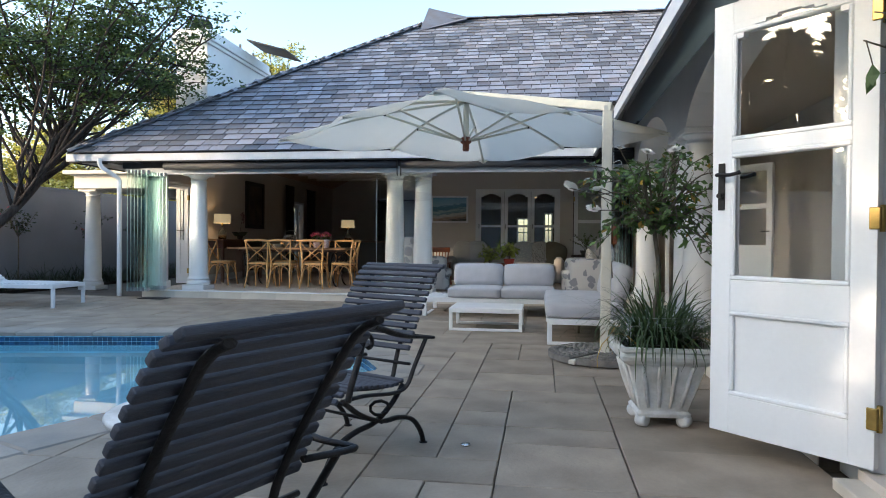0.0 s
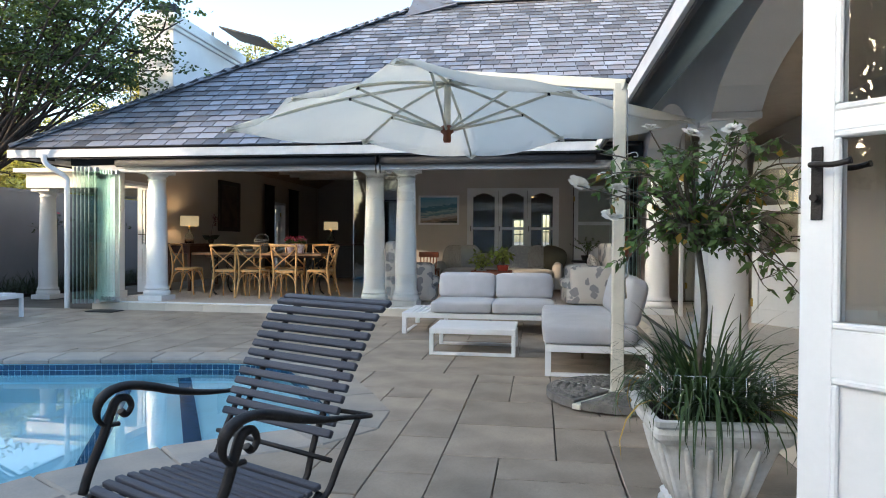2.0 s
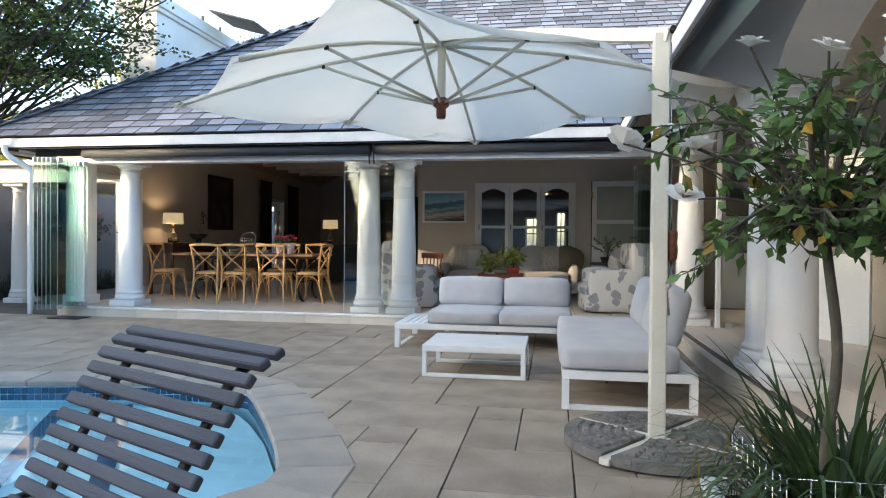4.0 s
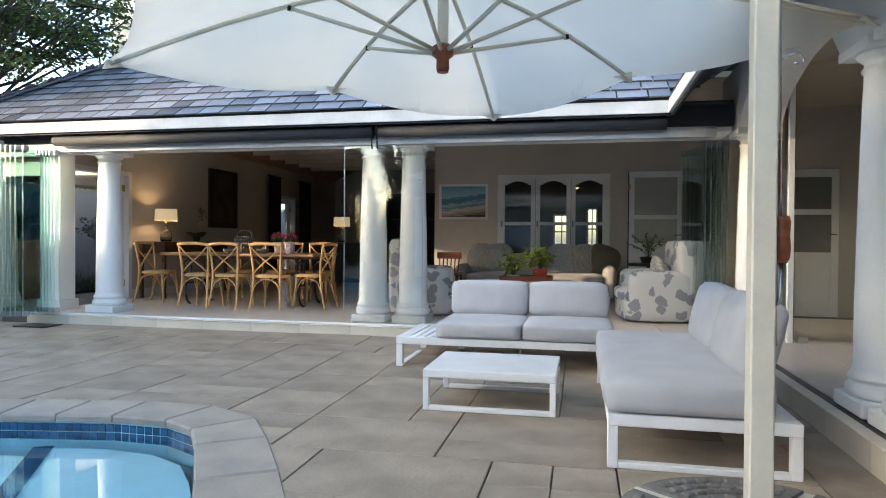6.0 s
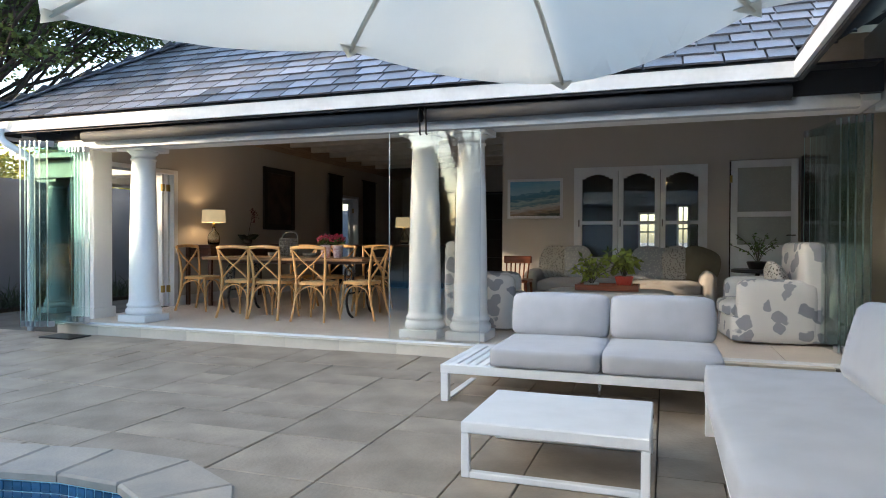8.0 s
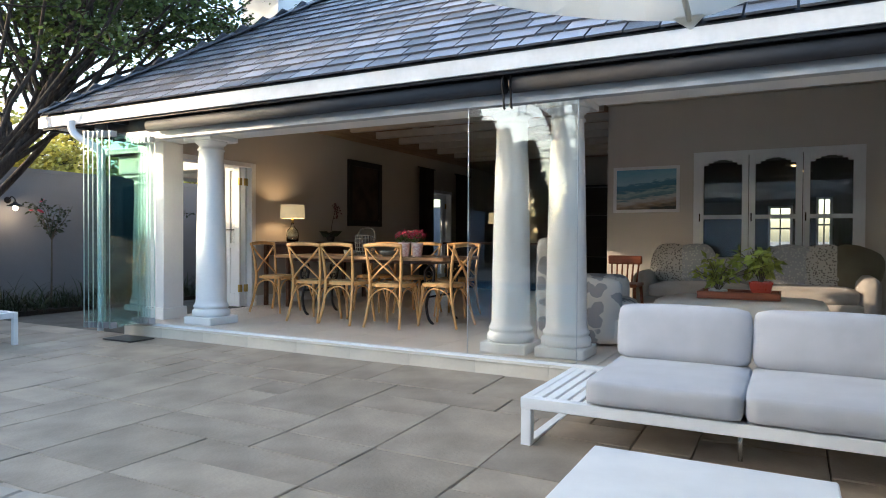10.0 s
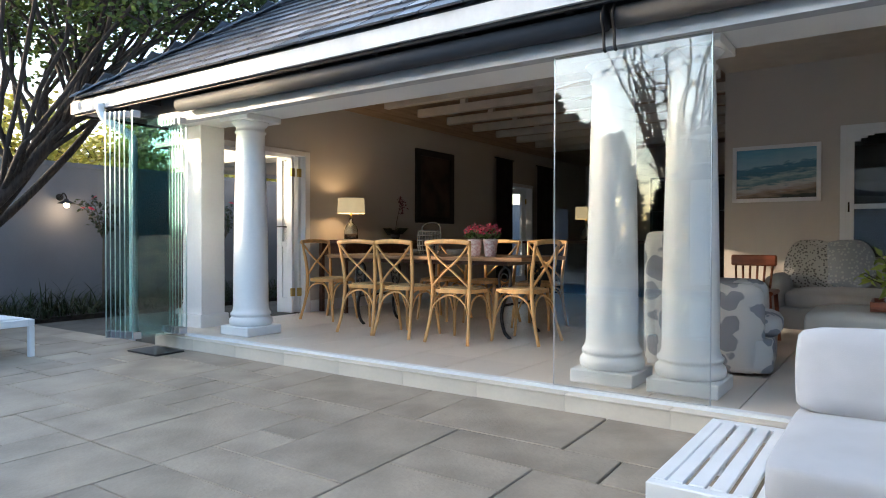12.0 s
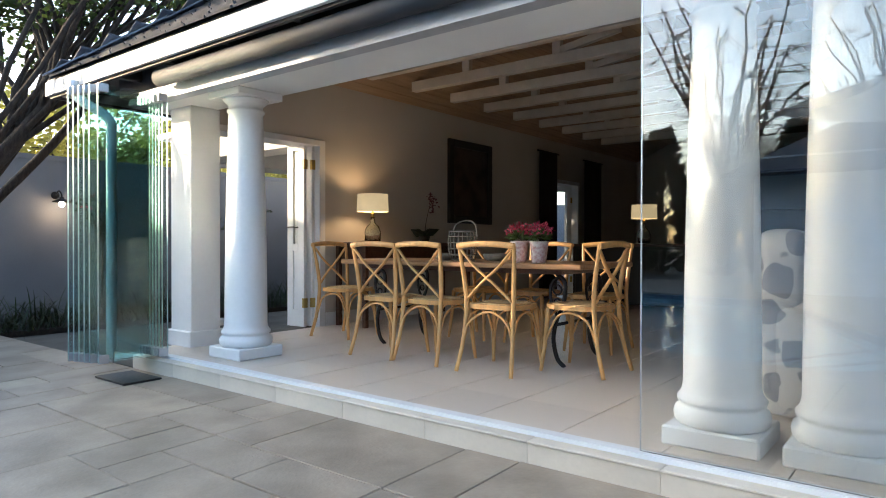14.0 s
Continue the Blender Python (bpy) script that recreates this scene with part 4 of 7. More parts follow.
        for y in (0.385, -0.335):
            bm = B(); lathe(bm, [(0.022, 0), (0.022, 0.005), (0.014, 0.008)], (x, y, 0), 10); part("foot", bm, IRON, t)
    for y, z in ((0.03, 0.187), (0.235, 0.43), (-0.235, 0.325)):
        bm = B(); tube(bm, [(-0.285, y, z), (0.285, y, z)], 0.008, 6); part("cross_bar", bm, IRON, t)
    return t


chair2 = iron_chair(pose(-1.125, 3.08, 0.0, 0, 0, -26))
copy_thing(chair2, pose(-1.03, 1.34, 0.0, 0, 0, -113.6))
t = thing("garden_table", "small round pale stone-topped table between the iron armchairs", "side table", pose(-1.33, 2.12, 0))
bm = B(); lathe(bm, [(0.0, 0.42), (0.25, 0.42), (0.268, 0.428), (0.272, 0.44), (0.266, 0.45), (0.0, 0.452)], (0, 0, 0), 36, cap=False); part("tabletop", bm, POTWHITE, t)
bm = B(); tube(bm, [(0.2 * math.cos(2 * math.pi * i / 24), 0.2 * math.sin(2 * math.pi * i / 24), 0.41) for i in range(24)], 0.01, 6, closed=True); part("ring", bm, IRON, t)
for i in range(3):
    a = 2 * math.pi * i / 3 + 0.4
    c_, s_ = math.cos(a), math.sin(a)
    bm = B(); tube(bm, curve([(0.2 * c_, 0.2 * s_, 0.41), (0.1 * c_, 0.1 * s_, 0.3), (0.06 * c_, 0.06 * s_, 0.2), (0.13 * c_, 0.13 * s_, 0.08), (0.22 * c_, 0.22 * s_, 0.0)], 5), 0.01, 6); part("leg", bm, IRON, t, "curved iron leg")


# ---- white sun lounger ----
lg = thing("sun_lounger", "white metal sun lounger with raised slatted back", "lounger", pose(-7.2, 8.6, 0, 0, 0, 4))
bm = B()
for q in ((-1.95, 0, 0.29, 0, 0.05, 0.35), (-1.95, 0.7, 0.29, 0, 0.75, 0.35), (-0.05, 0.05, 0.29, 0, 0.7, 0.35), (-1.95, 0.05, 0.29, -1.9, 0.7, 0.35)):
    box(bm, *q, bevel=0.004)
part("frame", bm, WHITEMETAL, lg)
for x in (-1.9, -0.04):
    for y in (0.0, 0.7):
        bm = B(); box(bm, x, y + 0.003, 0, x + 0.045, y + 0.047, 0.29, bevel=0.003); part("leg", bm, WHITEMETAL, lg)
bm = B(); box(bm, 0, -0.32, -0.012, 0.05, 0.32, 0.012, bevel=0.004)
me = mesh_of("slat", bm); me.materials.append(WHITEMETAL)
for i in range(17):
    piece("slat", me, lg, pose(-0.12 - i * 0.07, 0.375, 0.352))
for i in range(11):
    piece("slat", me, lg, pose(-1.28 - i * 0.056, 0.375, 0.37 + i * 0.042, 0, 37, 0))
bm = B()
for y in (0.06, 0.66):
    bar(bm, (-1.25, y, 0.34), (-1.92, y, 0.83), 0.03)
part("back_frame", bm, WHITEMETAL, lg)

# ---- open panelled door ----
HX, HY, DZ0, DZ1 = 1.235, 2.915, 0.115, 2.205
ang = math.degrees(math.atan2(3.48 - HY, 0.7 - HX))
dr = thing("panelled_door", "white half-glazed timber door standing open", "door", pose(HX, HY, 0, 0, 0, ang))
DW = 0.74
bm = B()
T = 0.022
for q in ((0, -T, DZ0, 0.1, T, DZ1), (DW - 0.1, -T, DZ0, DW, T, DZ1), (0.1, -T, DZ0, DW - 0.1, T, 0.3), (0.1, -T, 0.71, DW - 0.1, T, 0.86), (0.1, -T, 1.475, DW - 0.1, T, 1.535), (0.1, -T, 2.1, DW - 0.1, T, DZ1)):
    box(bm, *q, bevel=0.002)
# arched head of the upper light
for i in range(10):
    u0, u1 = i / 10, (i + 1) / 10
    xa, xb = 0.1 + u0 * (DW - 0.2), 0.1 + u1 * (DW - 0.2)
    za, zb = 2.1 - 0.075 * (2 * u0 - 1) ** 2, 2.1 - 0.075 * (2 * u1 - 1) ** 2
    z = min(za, zb)
    box(bm, xa, -T, z, xb, T, 2.101)
part("door_frame", bm, DOORPAINT, dr)
bm = B(); box(bm, 0.1, -0.008, 0.3, DW - 0.1, 0.008, 0.71); part("lower_panel", bm, DOORPAINT, dr)
def moulding(x0, z0, x1, z1, s):
    bm = B()
    w = 0.022
    for q in ((x0, z0, x1, z0 + w), (x0, z1 - w, x1, z1), (x0, z0 + w, x0 + w, z1 - w), (x1 - w, z0 + w, x1, z1 - w)):
        box(bm, q[0], min(s * 0.009, s * 0.026), q[1], q[2], max(s * 0.009, s * 0.026), q[3], bevel=0.006)
    return bm
for s in (-1, 1):
    for z0, z1 in ((0.3, 0.71), (0.86, 1.475), (1.535, 2.1)):
        part("moulding", moulding(0.1, z0, DW - 0.1, z1 - (0.03 if z1 > 2 else 0), s), DOORPAINT, dr)
for z0, z1 in ((0.86, 1.475), (1.535, 2.1)):
    bm = B(); box(bm, 0.1, -0.003, z0, DW - 0.1, 0.003, z1); g = part("glass_pane", bm, PANE_FRONT, dr); g.visible_shadow = False
for s in (-1, 1):
    bm = B()
    box(bm, DW - 0.07, min(s * T, s * (T + 0.006)), 1.2, DW - 0.034, max(s * T, s * (T + 0.006)), 1.43, bevel=0.002)
    part("handle_plate", bm, IRON, dr, "black iron handle plate")
    bm = B()
    tube(bm, curve([(DW - 0.052, s * T, 1.37), (DW - 0.052, s * (T + 0.045), 1.37), (DW - 0.07, s * (T + 0.055), 1.37), (DW - 0.12, s * (T + 0.05), 1.366), (DW - 0.17, s * (T + 0.045), 1.375)], 4), [0.009] * 16 + [0.011], 8)
    part("handle", bm, IRON, dr, "black lever handle")
    bm = B(); lathe(bm, [(0.012, 0), (0.012, 0.03)], (0, 0, 0), 10); part("lock_knob", bm, IRON, dr, at=pose(DW - 0.052, s * T, 1.27, -90 * s, 0, 0))
for z in (0.28, 1.1, 1.95):
    bm = B(); box(bm, -0.012, -0.03, z, 0.03, 0.03, z + 0.09, bevel=0.003); lathe(bm, [(0.011, z - 0.01), (0.011, z + 0.1)], (-0.01, 0, 0), 10); part("hinge", bm, BRASS, dr, "aged brass hinge")
# door jambs and threshold
struct("door_jamb", boxes((1.235, 2.95, 0.0, 1.5, 2.99, 2.22), (1.235, 2.06, 0.0, 1.5, 2.1, 2.22), (1.235, 2.1, 2.18, 1.5, 2.95, 2.22), bevel=0.003), TRIM, "white timber door frame", "door frame")
struct("threshold", boxes((1.1, 2.06, 0.0, 1.27, 2.99, 0.05), bevel=0.004), STEPSTONE, "low pale door threshold", "threshold")

# ---- square pot with grass and a standard rose ----
PC = (0.555, 3.96)
pot = thing("planter", "weathered white moulded stone planter on scroll feet", "planter", pose(PC[0], PC[1], 0, 0, 0, 3))
def square_ring(bm, prof, n=8):
    rings = []
    for h, z, cr in prof:
        ring = []
        for cx, cy, a0 in ((1, 1, 0), (-1, 1, 90), (-1, -1, 180), (1, -1, 270)):
            for j in range(3):
                a = radians(a0 + 45 * j)
                ring.append(bm.verts.new((cx * (h - cr) + cr * math.cos(a), cy * (h - cr) + cr * math.sin(a), z)))
        rings.append(ring)
    for a, b in zip(rings, rings[1:]):
        for i in range(len(a)):
            bm.faces.new((a[i], a[(i + 1) % len(a)], b[(i + 1) % len(a)], b[i]))
    return rings
bm = B()
rg = square_ring(bm, [(0.1, 0.05, 0.02), (0.145, 0.055, 0.02), (0.15, 0.075, 0.02), (0.135, 0.09, 0.015), (0.145, 0.13, 0.015), (0.17, 0.22, 0.015), (0.2, 0.32, 0.015), (0.214, 0.36, 0.015), (0.235, 0.372, 0.02), (0.25, 0.39, 0.02), (0.255, 0.41, 0.02), (0.245, 0.43, 0.02), (0.262, 0.44, 0.02), (0.262, 0.46, 0.02), (0.235, 0.462, 0.02), (0.225, 0.4, 0.02)])
bm.faces.new(rg[0][::-1])
part("body", bm, POTWHITE, pot)
for sx in (-1, 1):
    for sy in (-1, 1):
        bm = B()
        lathe(bm, [(0.02, -0.03), (0.036, -0.028), (0.04, 0), (0.036, 0.028), (0.02, 0.03)], (0, 0, 0), 12)
        part("foot", bm, POTWHITE, pot, "scrolled stone foot", at=pose(sx * 0.115, sy * 0.115, 0.036, 90, 0, 45 * sx * sy))
for k in range(4):
    for u in (-0.75, -0.25, 0.25, 0.75):
        bm = B()
        pts = [(0.118 * u * (1 + 0.5 * v) + 0.0, -(0.142 + 0.075 * v), 0.11 + 0.24 * v) for v in (0, 0.25, 0.5, 0.75, 1)]
        tube(bm, pts, [0.008, 0.012, 0.014, 0.012, 0.008], 6)
        part("flute", bm, POTWHITE, pot, at=Matrix.Rotation(math.pi / 2 * k, 4, "Z"))
bm = B(); box(bm, -0.225, -0.225, 0.38, 0.225, 0.225, 0.425); part("soil", bm, SOIL, pot, "dark potting soil")

def blade(bm, base, yaw, length, droop, w, rng):
    d = Vector((math.cos(yaw), math.sin(yaw), 0))
    side = Vector((-d.y, d.x, 0))
    prev = None
    n = 7
    pts = []
    ang_ = radians(rng.uniform(48, 88))
    p = Vector(base)
    for i in range(n + 1):
        u = i / n
        ww = w * (1 - u ** 2.2) + 0.0006
        tw = side * ww
        pts.append((bm.verts.new(p - tw), bm.verts.new(p + tw + Vector((0, 0, ww * 0.3)))))
        ang_ -= droop / n * (0.4 + 1.4 * u)
        p = p + (d * math.cos(ang_) + Vector((0, 0, math.sin(ang_)))) * (length / n)
    for a, b in zip(pts, pts[1:]):
        f = bm.faces.new((a[0], a[1], b[1], b[0])); f.smooth = True


rng = random.Random(5)
gr = thing("strap_grass", "clump of dark green strap-leaved grass in the planter", "plant", pose(PC[0], PC[1], 0.42))
for c in range(4):
    bm = B()
    for i in range(120):
        a = rng.uniform(0, 2 * math.pi)
        r = rng.uniform(0, 0.18)
        blade(bm, (r * math.cos(a), r * math.sin(a), 0), a + rng.uniform(-0.9, 0.9), rng.uniform(0.25, 0.58), radians(rng.uniform(30, 190)), rng.uniform(0.0035, 0.007), rng)
    part("blades", bm, LEAF_GRASS, gr)
bm = B()
for i in range(12):
    a = rng.uniform(0, 2 * math.pi)
    blade(bm, (0.17 * math.cos(a), 0.17 * math.sin(a), 0), a, rng.uniform(0.4, 0.6), radians(rng.uniform(150, 210)), 0.006, rng)
part("dry_blades", bm, LEAF_ROSE_Y, gr, "straw-coloured dead blades")
# wire net round the planting
wn_ = thing("wire_net", "thin galvanised wire netting round the planting", "wire netting", pose(PC[0], PC[1], 0.4))
bm = B()
for k in range(4):
    R = Matrix.Rotation(math.pi / 2 * k, 4, "Z")
    for i in range(9):
        u = -0.19 + 0.38 * i / 8
        tube(bm, [R @ Vector((u, -0.2, 0)), R @ Vector((u, -0.2, 0.22))], 0.0013, 4)
    for i in range(5):
        z = 0.02 + i * 0.05
        tube(bm, [R @ Vector((-0.19, -0.2, z)), R @ Vector((0.19, -0.2, z))], 0.0013, 4)
part("netting", bm, STEEL, wn_)


def rose_flower(t, at, r, rng):
    bm = B()
    for layer, n, rr, tilt in ((0, 5, 1.0, 0.35), (1, 5, 0.8, 0.8), (2, 4, 0.55, 1.2), (3, 3, 0.3, 1.45)):
        for i in range(n):
            a = 2 * math.pi * (i + 0.5 * layer) / n + rng.uniform(-0.2, 0.2)
            d = Vector((math.cos(a) * math.cos(tilt), math.sin(a) * math.cos(tilt), math.sin(tilt)))
            s = Vector((-math.sin(a), math.cos(a), 0))
            up = d.cross(s) * -1
            c = [Vector((0, 0, 0)), d * r * rr * 0.55 + s * r * 0.5 * rr - up * r * 0.12, d * r * rr + s * r * 0.3 * rr + up * 0.02 * r, d * r * rr - s * r * 0.3 * rr, d * r * rr * 0.55 - s * r * 0.5 * rr - up * r * 0.12]
            f = bm.faces.new([bm.verts.new(q) for q in c]); f.smooth = True
    return part("rose_bloom", bm, PETAL_WHITE, t, "full white rose bloom", at=Matrix.Translation(at) @ Euler((rng.uniform(-0.6, 0.6), rng.uniform(-0.6, 0.6), 0)).to_matrix().to_4x4())


def rose_tree(name, label, at, stem, shoots, flowers, seed, leaf=0.046, per=13, mats=(LEAF_ROSE, LEAF_ROSE_Y), h=1.0):
    rng = random.Random(seed)
    t = thing(name, label, "rose", pose(*at))
    bm = B(); tube(bm, curve(stem, 4), [0.016 - 0.004 * i / (4 * (len(stem) - 1)) for i in range(4 * (len(stem) - 1) + 1)], 8); part("trunk", bm, STEM, t)
    top = Vector(stem[-1])
    bmS, bmL, bmY = B(), B(), B()
    for end in shoots:
        e = Vector(end)
        mid = top.lerp(e, 0.5) + Vector((rng.uniform(-0.05, 0.05), rng.uniform(-0.05, 0.05), rng.uniform(0.05, 0.14)))
        pts = curve([top, mid, e], 6)
        tube(bmS, pts, [0.007 - 0.005 * i / (len(pts) - 1) for i in range(len(pts))], 5)
        for i in range(per):
            k = rng.randrange(2, len(pts) - 1)
            base = pts[k].lerp(pts[k + 1], rng.random())
            d = Vector((rng.uniform(-1, 1), rng.uniform(-1, 1), rng.uniform(-0.7, 0.6)))
            d.normalize()
            tw = [base, base + d * rng.uniform(0.05, 0.1)]
            tube(bmS, tw, 0.0018, 3)
            for s in range(3):
                dd = (d + Vector((rng.uniform(-0.9, 0.9), rng.uniform(-0.9, 0.9), rng.uniform(-0.9, 0.3)))).normalized()
                leaf_quads(bmY if rng.random() < 0.06 else bmL, tw[1] - d * 0.015 * s, rng.uniform(0.7, 1.2) * leaf, dd, rng)
    part("branchwork", bmS, STEM, t)
    part("leaves", bmL, mats[0], t, "mid-green rose leaves")
    part("yellow_leaves", bmY, mats[1], t, "a few yellowing leaves")
    for f in flowers:
        p = Vector(f) + Vector((f[0] * 0.08, -0.1, -0.05))
        bm = B(); tube(bm, curve([top, top.lerp(p, 0.55) + Vector((0, 0, 0.04)), p], 5), 0.003, 5); part("bloom_stem", bm, STEM, t)
        rose_flower(t, p, rng.uniform(0.04, 0.05), rng)
    return t


rng = random.Random(3)
shoots = []
for i in range(34):
    a = rng.uniform(0, 2 * math.pi)
    r = rng.uniform(0.2, 0.46)
    shoots.append((r * math.cos(a) - 0.02, r * math.sin(a) * 0.8, 1.3 + rng.uniform(-0.2, 0.26) - 0.12 * (r > 0.4)))
shoots += [(0.34, -0.1, 0.98), (0.42, 0.05, 0.9), (0.28, 0.1, 0.95), (-0.3, 0, 1.05)]
rose_tree("standard_rose", "standard white rose tree in bloom in the planter", (PC[0] - 0.02, PC[1] + 0.04, 0), [(0.02, 0, 0.4), (0.0, 0.01, 0.6), (0.02, 0, 0.85), (-0.01, 0, 1.12)], shoots,
          [(-0.47, -0.05, 1.4), (-0.33, -0.12, 1.375), (-0.36, 0.1, 1.44), (-0.21, -0.03, 1.62), (-0.08, -0.1, 1.585), (0.06, -0.1, 1.6), (0.12, 0.05, 1.615), (0.36, -0.1, 1.45), (-0.35, -0.08, 1.27)], 4)
rose_tree("rose_bush", "rose tree beside the door with drooping shoots", (1.08, 1.62, 0), [(0, 0, -0.02), (0.0, 0.01, 0.6), (-0.02, 0, 1.25)], [(-0.46, 0.08, 1.52), (-0.28, 0.1, 1.58), (-0.2, -0.1, 1.6), (-0.15, 0.2, 1.62), (0.02, 0.15, 1.65), (-0.42, 0.12, 1.6)], [(-0.2, 0.2, 1.55)], 8, leaf=0.05, per=6)

# ---- folded glass, fixed pane, blind ----
def glass_leaf(bm, x0, y0, x1, y1, z0, z1, t=0.01):
    a, b = Vector((x0, y0, 0)), Vector((x1, y1, 0))
    d = (b - a); L = d.length
    box(bm, 0, -t / 2, z0, L, t / 2, z1, bevel=0.001, m=Matrix.Translation(a) @ Matrix.Rotation(math.atan2(d.y, d.x), 4, "Z"))


def folded_stack(label, leaves, z0, z1, group):
    for x0, y0, x1, y1 in leaves:
        t = thing("folding_glass_leaf", label, "glass door", pose(0, 0, 0), group)
        bm = B(); glass_leaf(bm, x0, y0, x1, y1, z0, z1); g = part("pane", bm, PANE_GREEN, t); g.visible_shadow = False
        for u in (0.0, 1.0):
            e = Vector((x0, y0, 0)).lerp(Vector((x1, y1, 0)), u)
            bm = B(); box(bm, -0.003, -0.006, z0, 0.003, 0.006, z1, m=Matrix.Translation(e) @ Matrix.Rotation(math.atan2(y1 - y0, x1 - x0), 4, "Z"))
            part("polished_edge", bm, GLASS_EDGE, g, "pale turquoise polished glass edge")
        d = (Vector((x1, y1, 0)) - Vector((x0, y0, 0))).normalized()
        for u in (0.0, 1.0):
            p = Vector((x0, y0, 0)).lerp(Vector((x1, y1, 0)), u) + d * (0.035 if u == 0 else -0.035)
            for z in (z0, z1):
                bm = B(); box(bm, -0.035, -0.014, -0.03, 0.035, 0.014, 0.03, bevel=0.003, m=Matrix.Translation((p.x, p.y, z + (0.02 if z == z0 else -0.02))) @ Matrix.Rotation(math.atan2(d.y, d.x), 4, "Z"))
                part("clamp", bm, ALU, t, "aluminium glass clamp")


folded_stack("green-tinted frameless glass leaf folded into a stack", [(-6.79 + i * 0.052, 9.73 + 0.014 * i, -6.74 + i * 0.05, 10.3) for i in (0, 1, 2, 3, 4, 5.6)], 0.19, 2.15, "folded glass leaves at the corner")
folded_stack("clear frameless glass leaf folded beside the veranda", [(0.98 + i * 0.05, 11.72 - i * 0.03, 1.12 + i * 0.05, 10.98 - i * 0.03) for i in range(5)], 0.17, 2.17, "folded glass leaves by the veranda")
t = thing("glass_pane", "fixed frameless glass pane in front of twin columns", "glass door", pose(0, 0, 0))
bm = B(); glass_leaf(bm, -2.79, TRACK, -1.89, TRACK, FLOOR + 0.015, HEAD - 0.002); g = part("pane", bm, PANE_FRONT, t); g.visible_shadow = False
for x in (-2.79, -1.89):
    bm = B(); box(bm, x - 0.002, TRACK - 0.006, FLOOR + 0.015, x + 0.002, TRACK + 0.007, HEAD - 0.002); part("edge_seal", bm, ALU, t)
t = thing("outdoor_blind", "rolled charcoal outdoor blind under the eaves", "blind", pose(0, 0, 0))
for x0, x1 in ((-6.45, -2.42), (-2.36, 0.62)):
    bm = B(); lathe(bm, [(0.02, 0), (0.062, 0.0), (0.062, x1 - x0), (0.02, x1 - x0)], (0, 0, 0), 20); part("roll", bm, BLIND, t, at=pose(x0, 10.235, 2.265, 0, 90, 0))
# added board: its near-black gives the white beam the dark under the eaves
struct("beam_shade_board", boxes((X0, TRACK - 0.02, HEAD + 0.11, 1.26, TRACK + 0.056, 2.5)), DARKTIMBER, "near-black board added to darken the beam behind the rolled blind", "board")
for x in (-2.42, -2.36):
    bm = B(); tube(bm, curve([(x, 10.2, 2.34), (x, 10.16, 2.26), (x, 10.19, 2.19), (x, 10.2, 2.1), (x, 10.22, 2.085)], 5), 0.009, 6); part("strap_hook", bm, IRON, t, "black blind tie-down hook")
# downpipe
t = thing("downpipe", "white painted downpipe below the gutter corner", "downpipe", pose(0, 0, 0))
bm = B(); tube(bm, curve([(-7.55, 10.09, 2.39), (-7.55, 10.09, 2.3), (-7.5, 10.12, 2.22), (-7.38, 10.22, 2.12), (-7.31, 10.27, 2.03), (-7.31, 10.27, 1.9), (-7.31, 10.27, 0.9), (-7.31, 10.27, -0.03)], 5), 0.04, 10); part("pipe", bm, TRIM, t)
# dark mat, terrace lights
t = thing("drain_mat", "dark doormat beside the folded glass", "mat", pose(-6.5, 10.02, 0.044))
bm = B(); box(bm, -0.22, -0.14, 0, 0.22, 0.14, 0.015, bevel=0.004); part("mat", bm, CHARCOAL, t)
for x, y in ((-3.28, 10.02), (-2.35, 9.98), (-0.5, 3.3)):
    t = thing("ground_light", "small round steel light set in the paving", "ground light", pose(x, y, 0.002), "paving lights")
    bm = B(); lathe(bm, [(0.024, 0), (0.024, 0.006), (0.012, 0.009)], (0, 0, 0), 14); part("cap", bm, STEEL, t)
# wall lamp
t = thing("wall_lamp", "dark barn-style wall lamp, lit, on the garden wall", "wall lamp", pose(-10.95, 11.24, 1.58))
bm = B(); lathe(bm, [(0.05, 0), (0.05, 0.02), (0.03, 0.03)], (0, 0, 0), 14); part("backplate", bm, IRON, t, at=pose(0, 0, 0.07, 0, 90, 0))
bm = B(); tube(bm, curve([(0.02, 0, 0.07), (0.12, 0, 0.12), (0.2, 0, 0.08), (0.21, 0, 0.03)], 5), 0.01, 8); part("arm", bm, IRON, t)
bm = B(); lathe(bm, [(0.025, 0.04), (0.03, 0.02), (0.11, -0.02), (0.112, -0.028), (0.03, 0.012)], (0.21, 0, 0), 18, cap=False); part("shade", bm, IRON, t, "dark enamel shade")
bm = B(); lathe(bm, [(0.005, -0.09), (0.03, -0.075), (0.038, -0.045), (0.02, -0.005)], (0.21, 0, 0), 12); part("bulb", bm, glow("lit_bulb", (1.0, 0.8, 0.55), 3.0), t, "glowing bulb")
lamp("wall_lamp_light", (-10.72, 11.24, 1.45), 0.9, (1.0, 0.66, 0.36), 0.04)

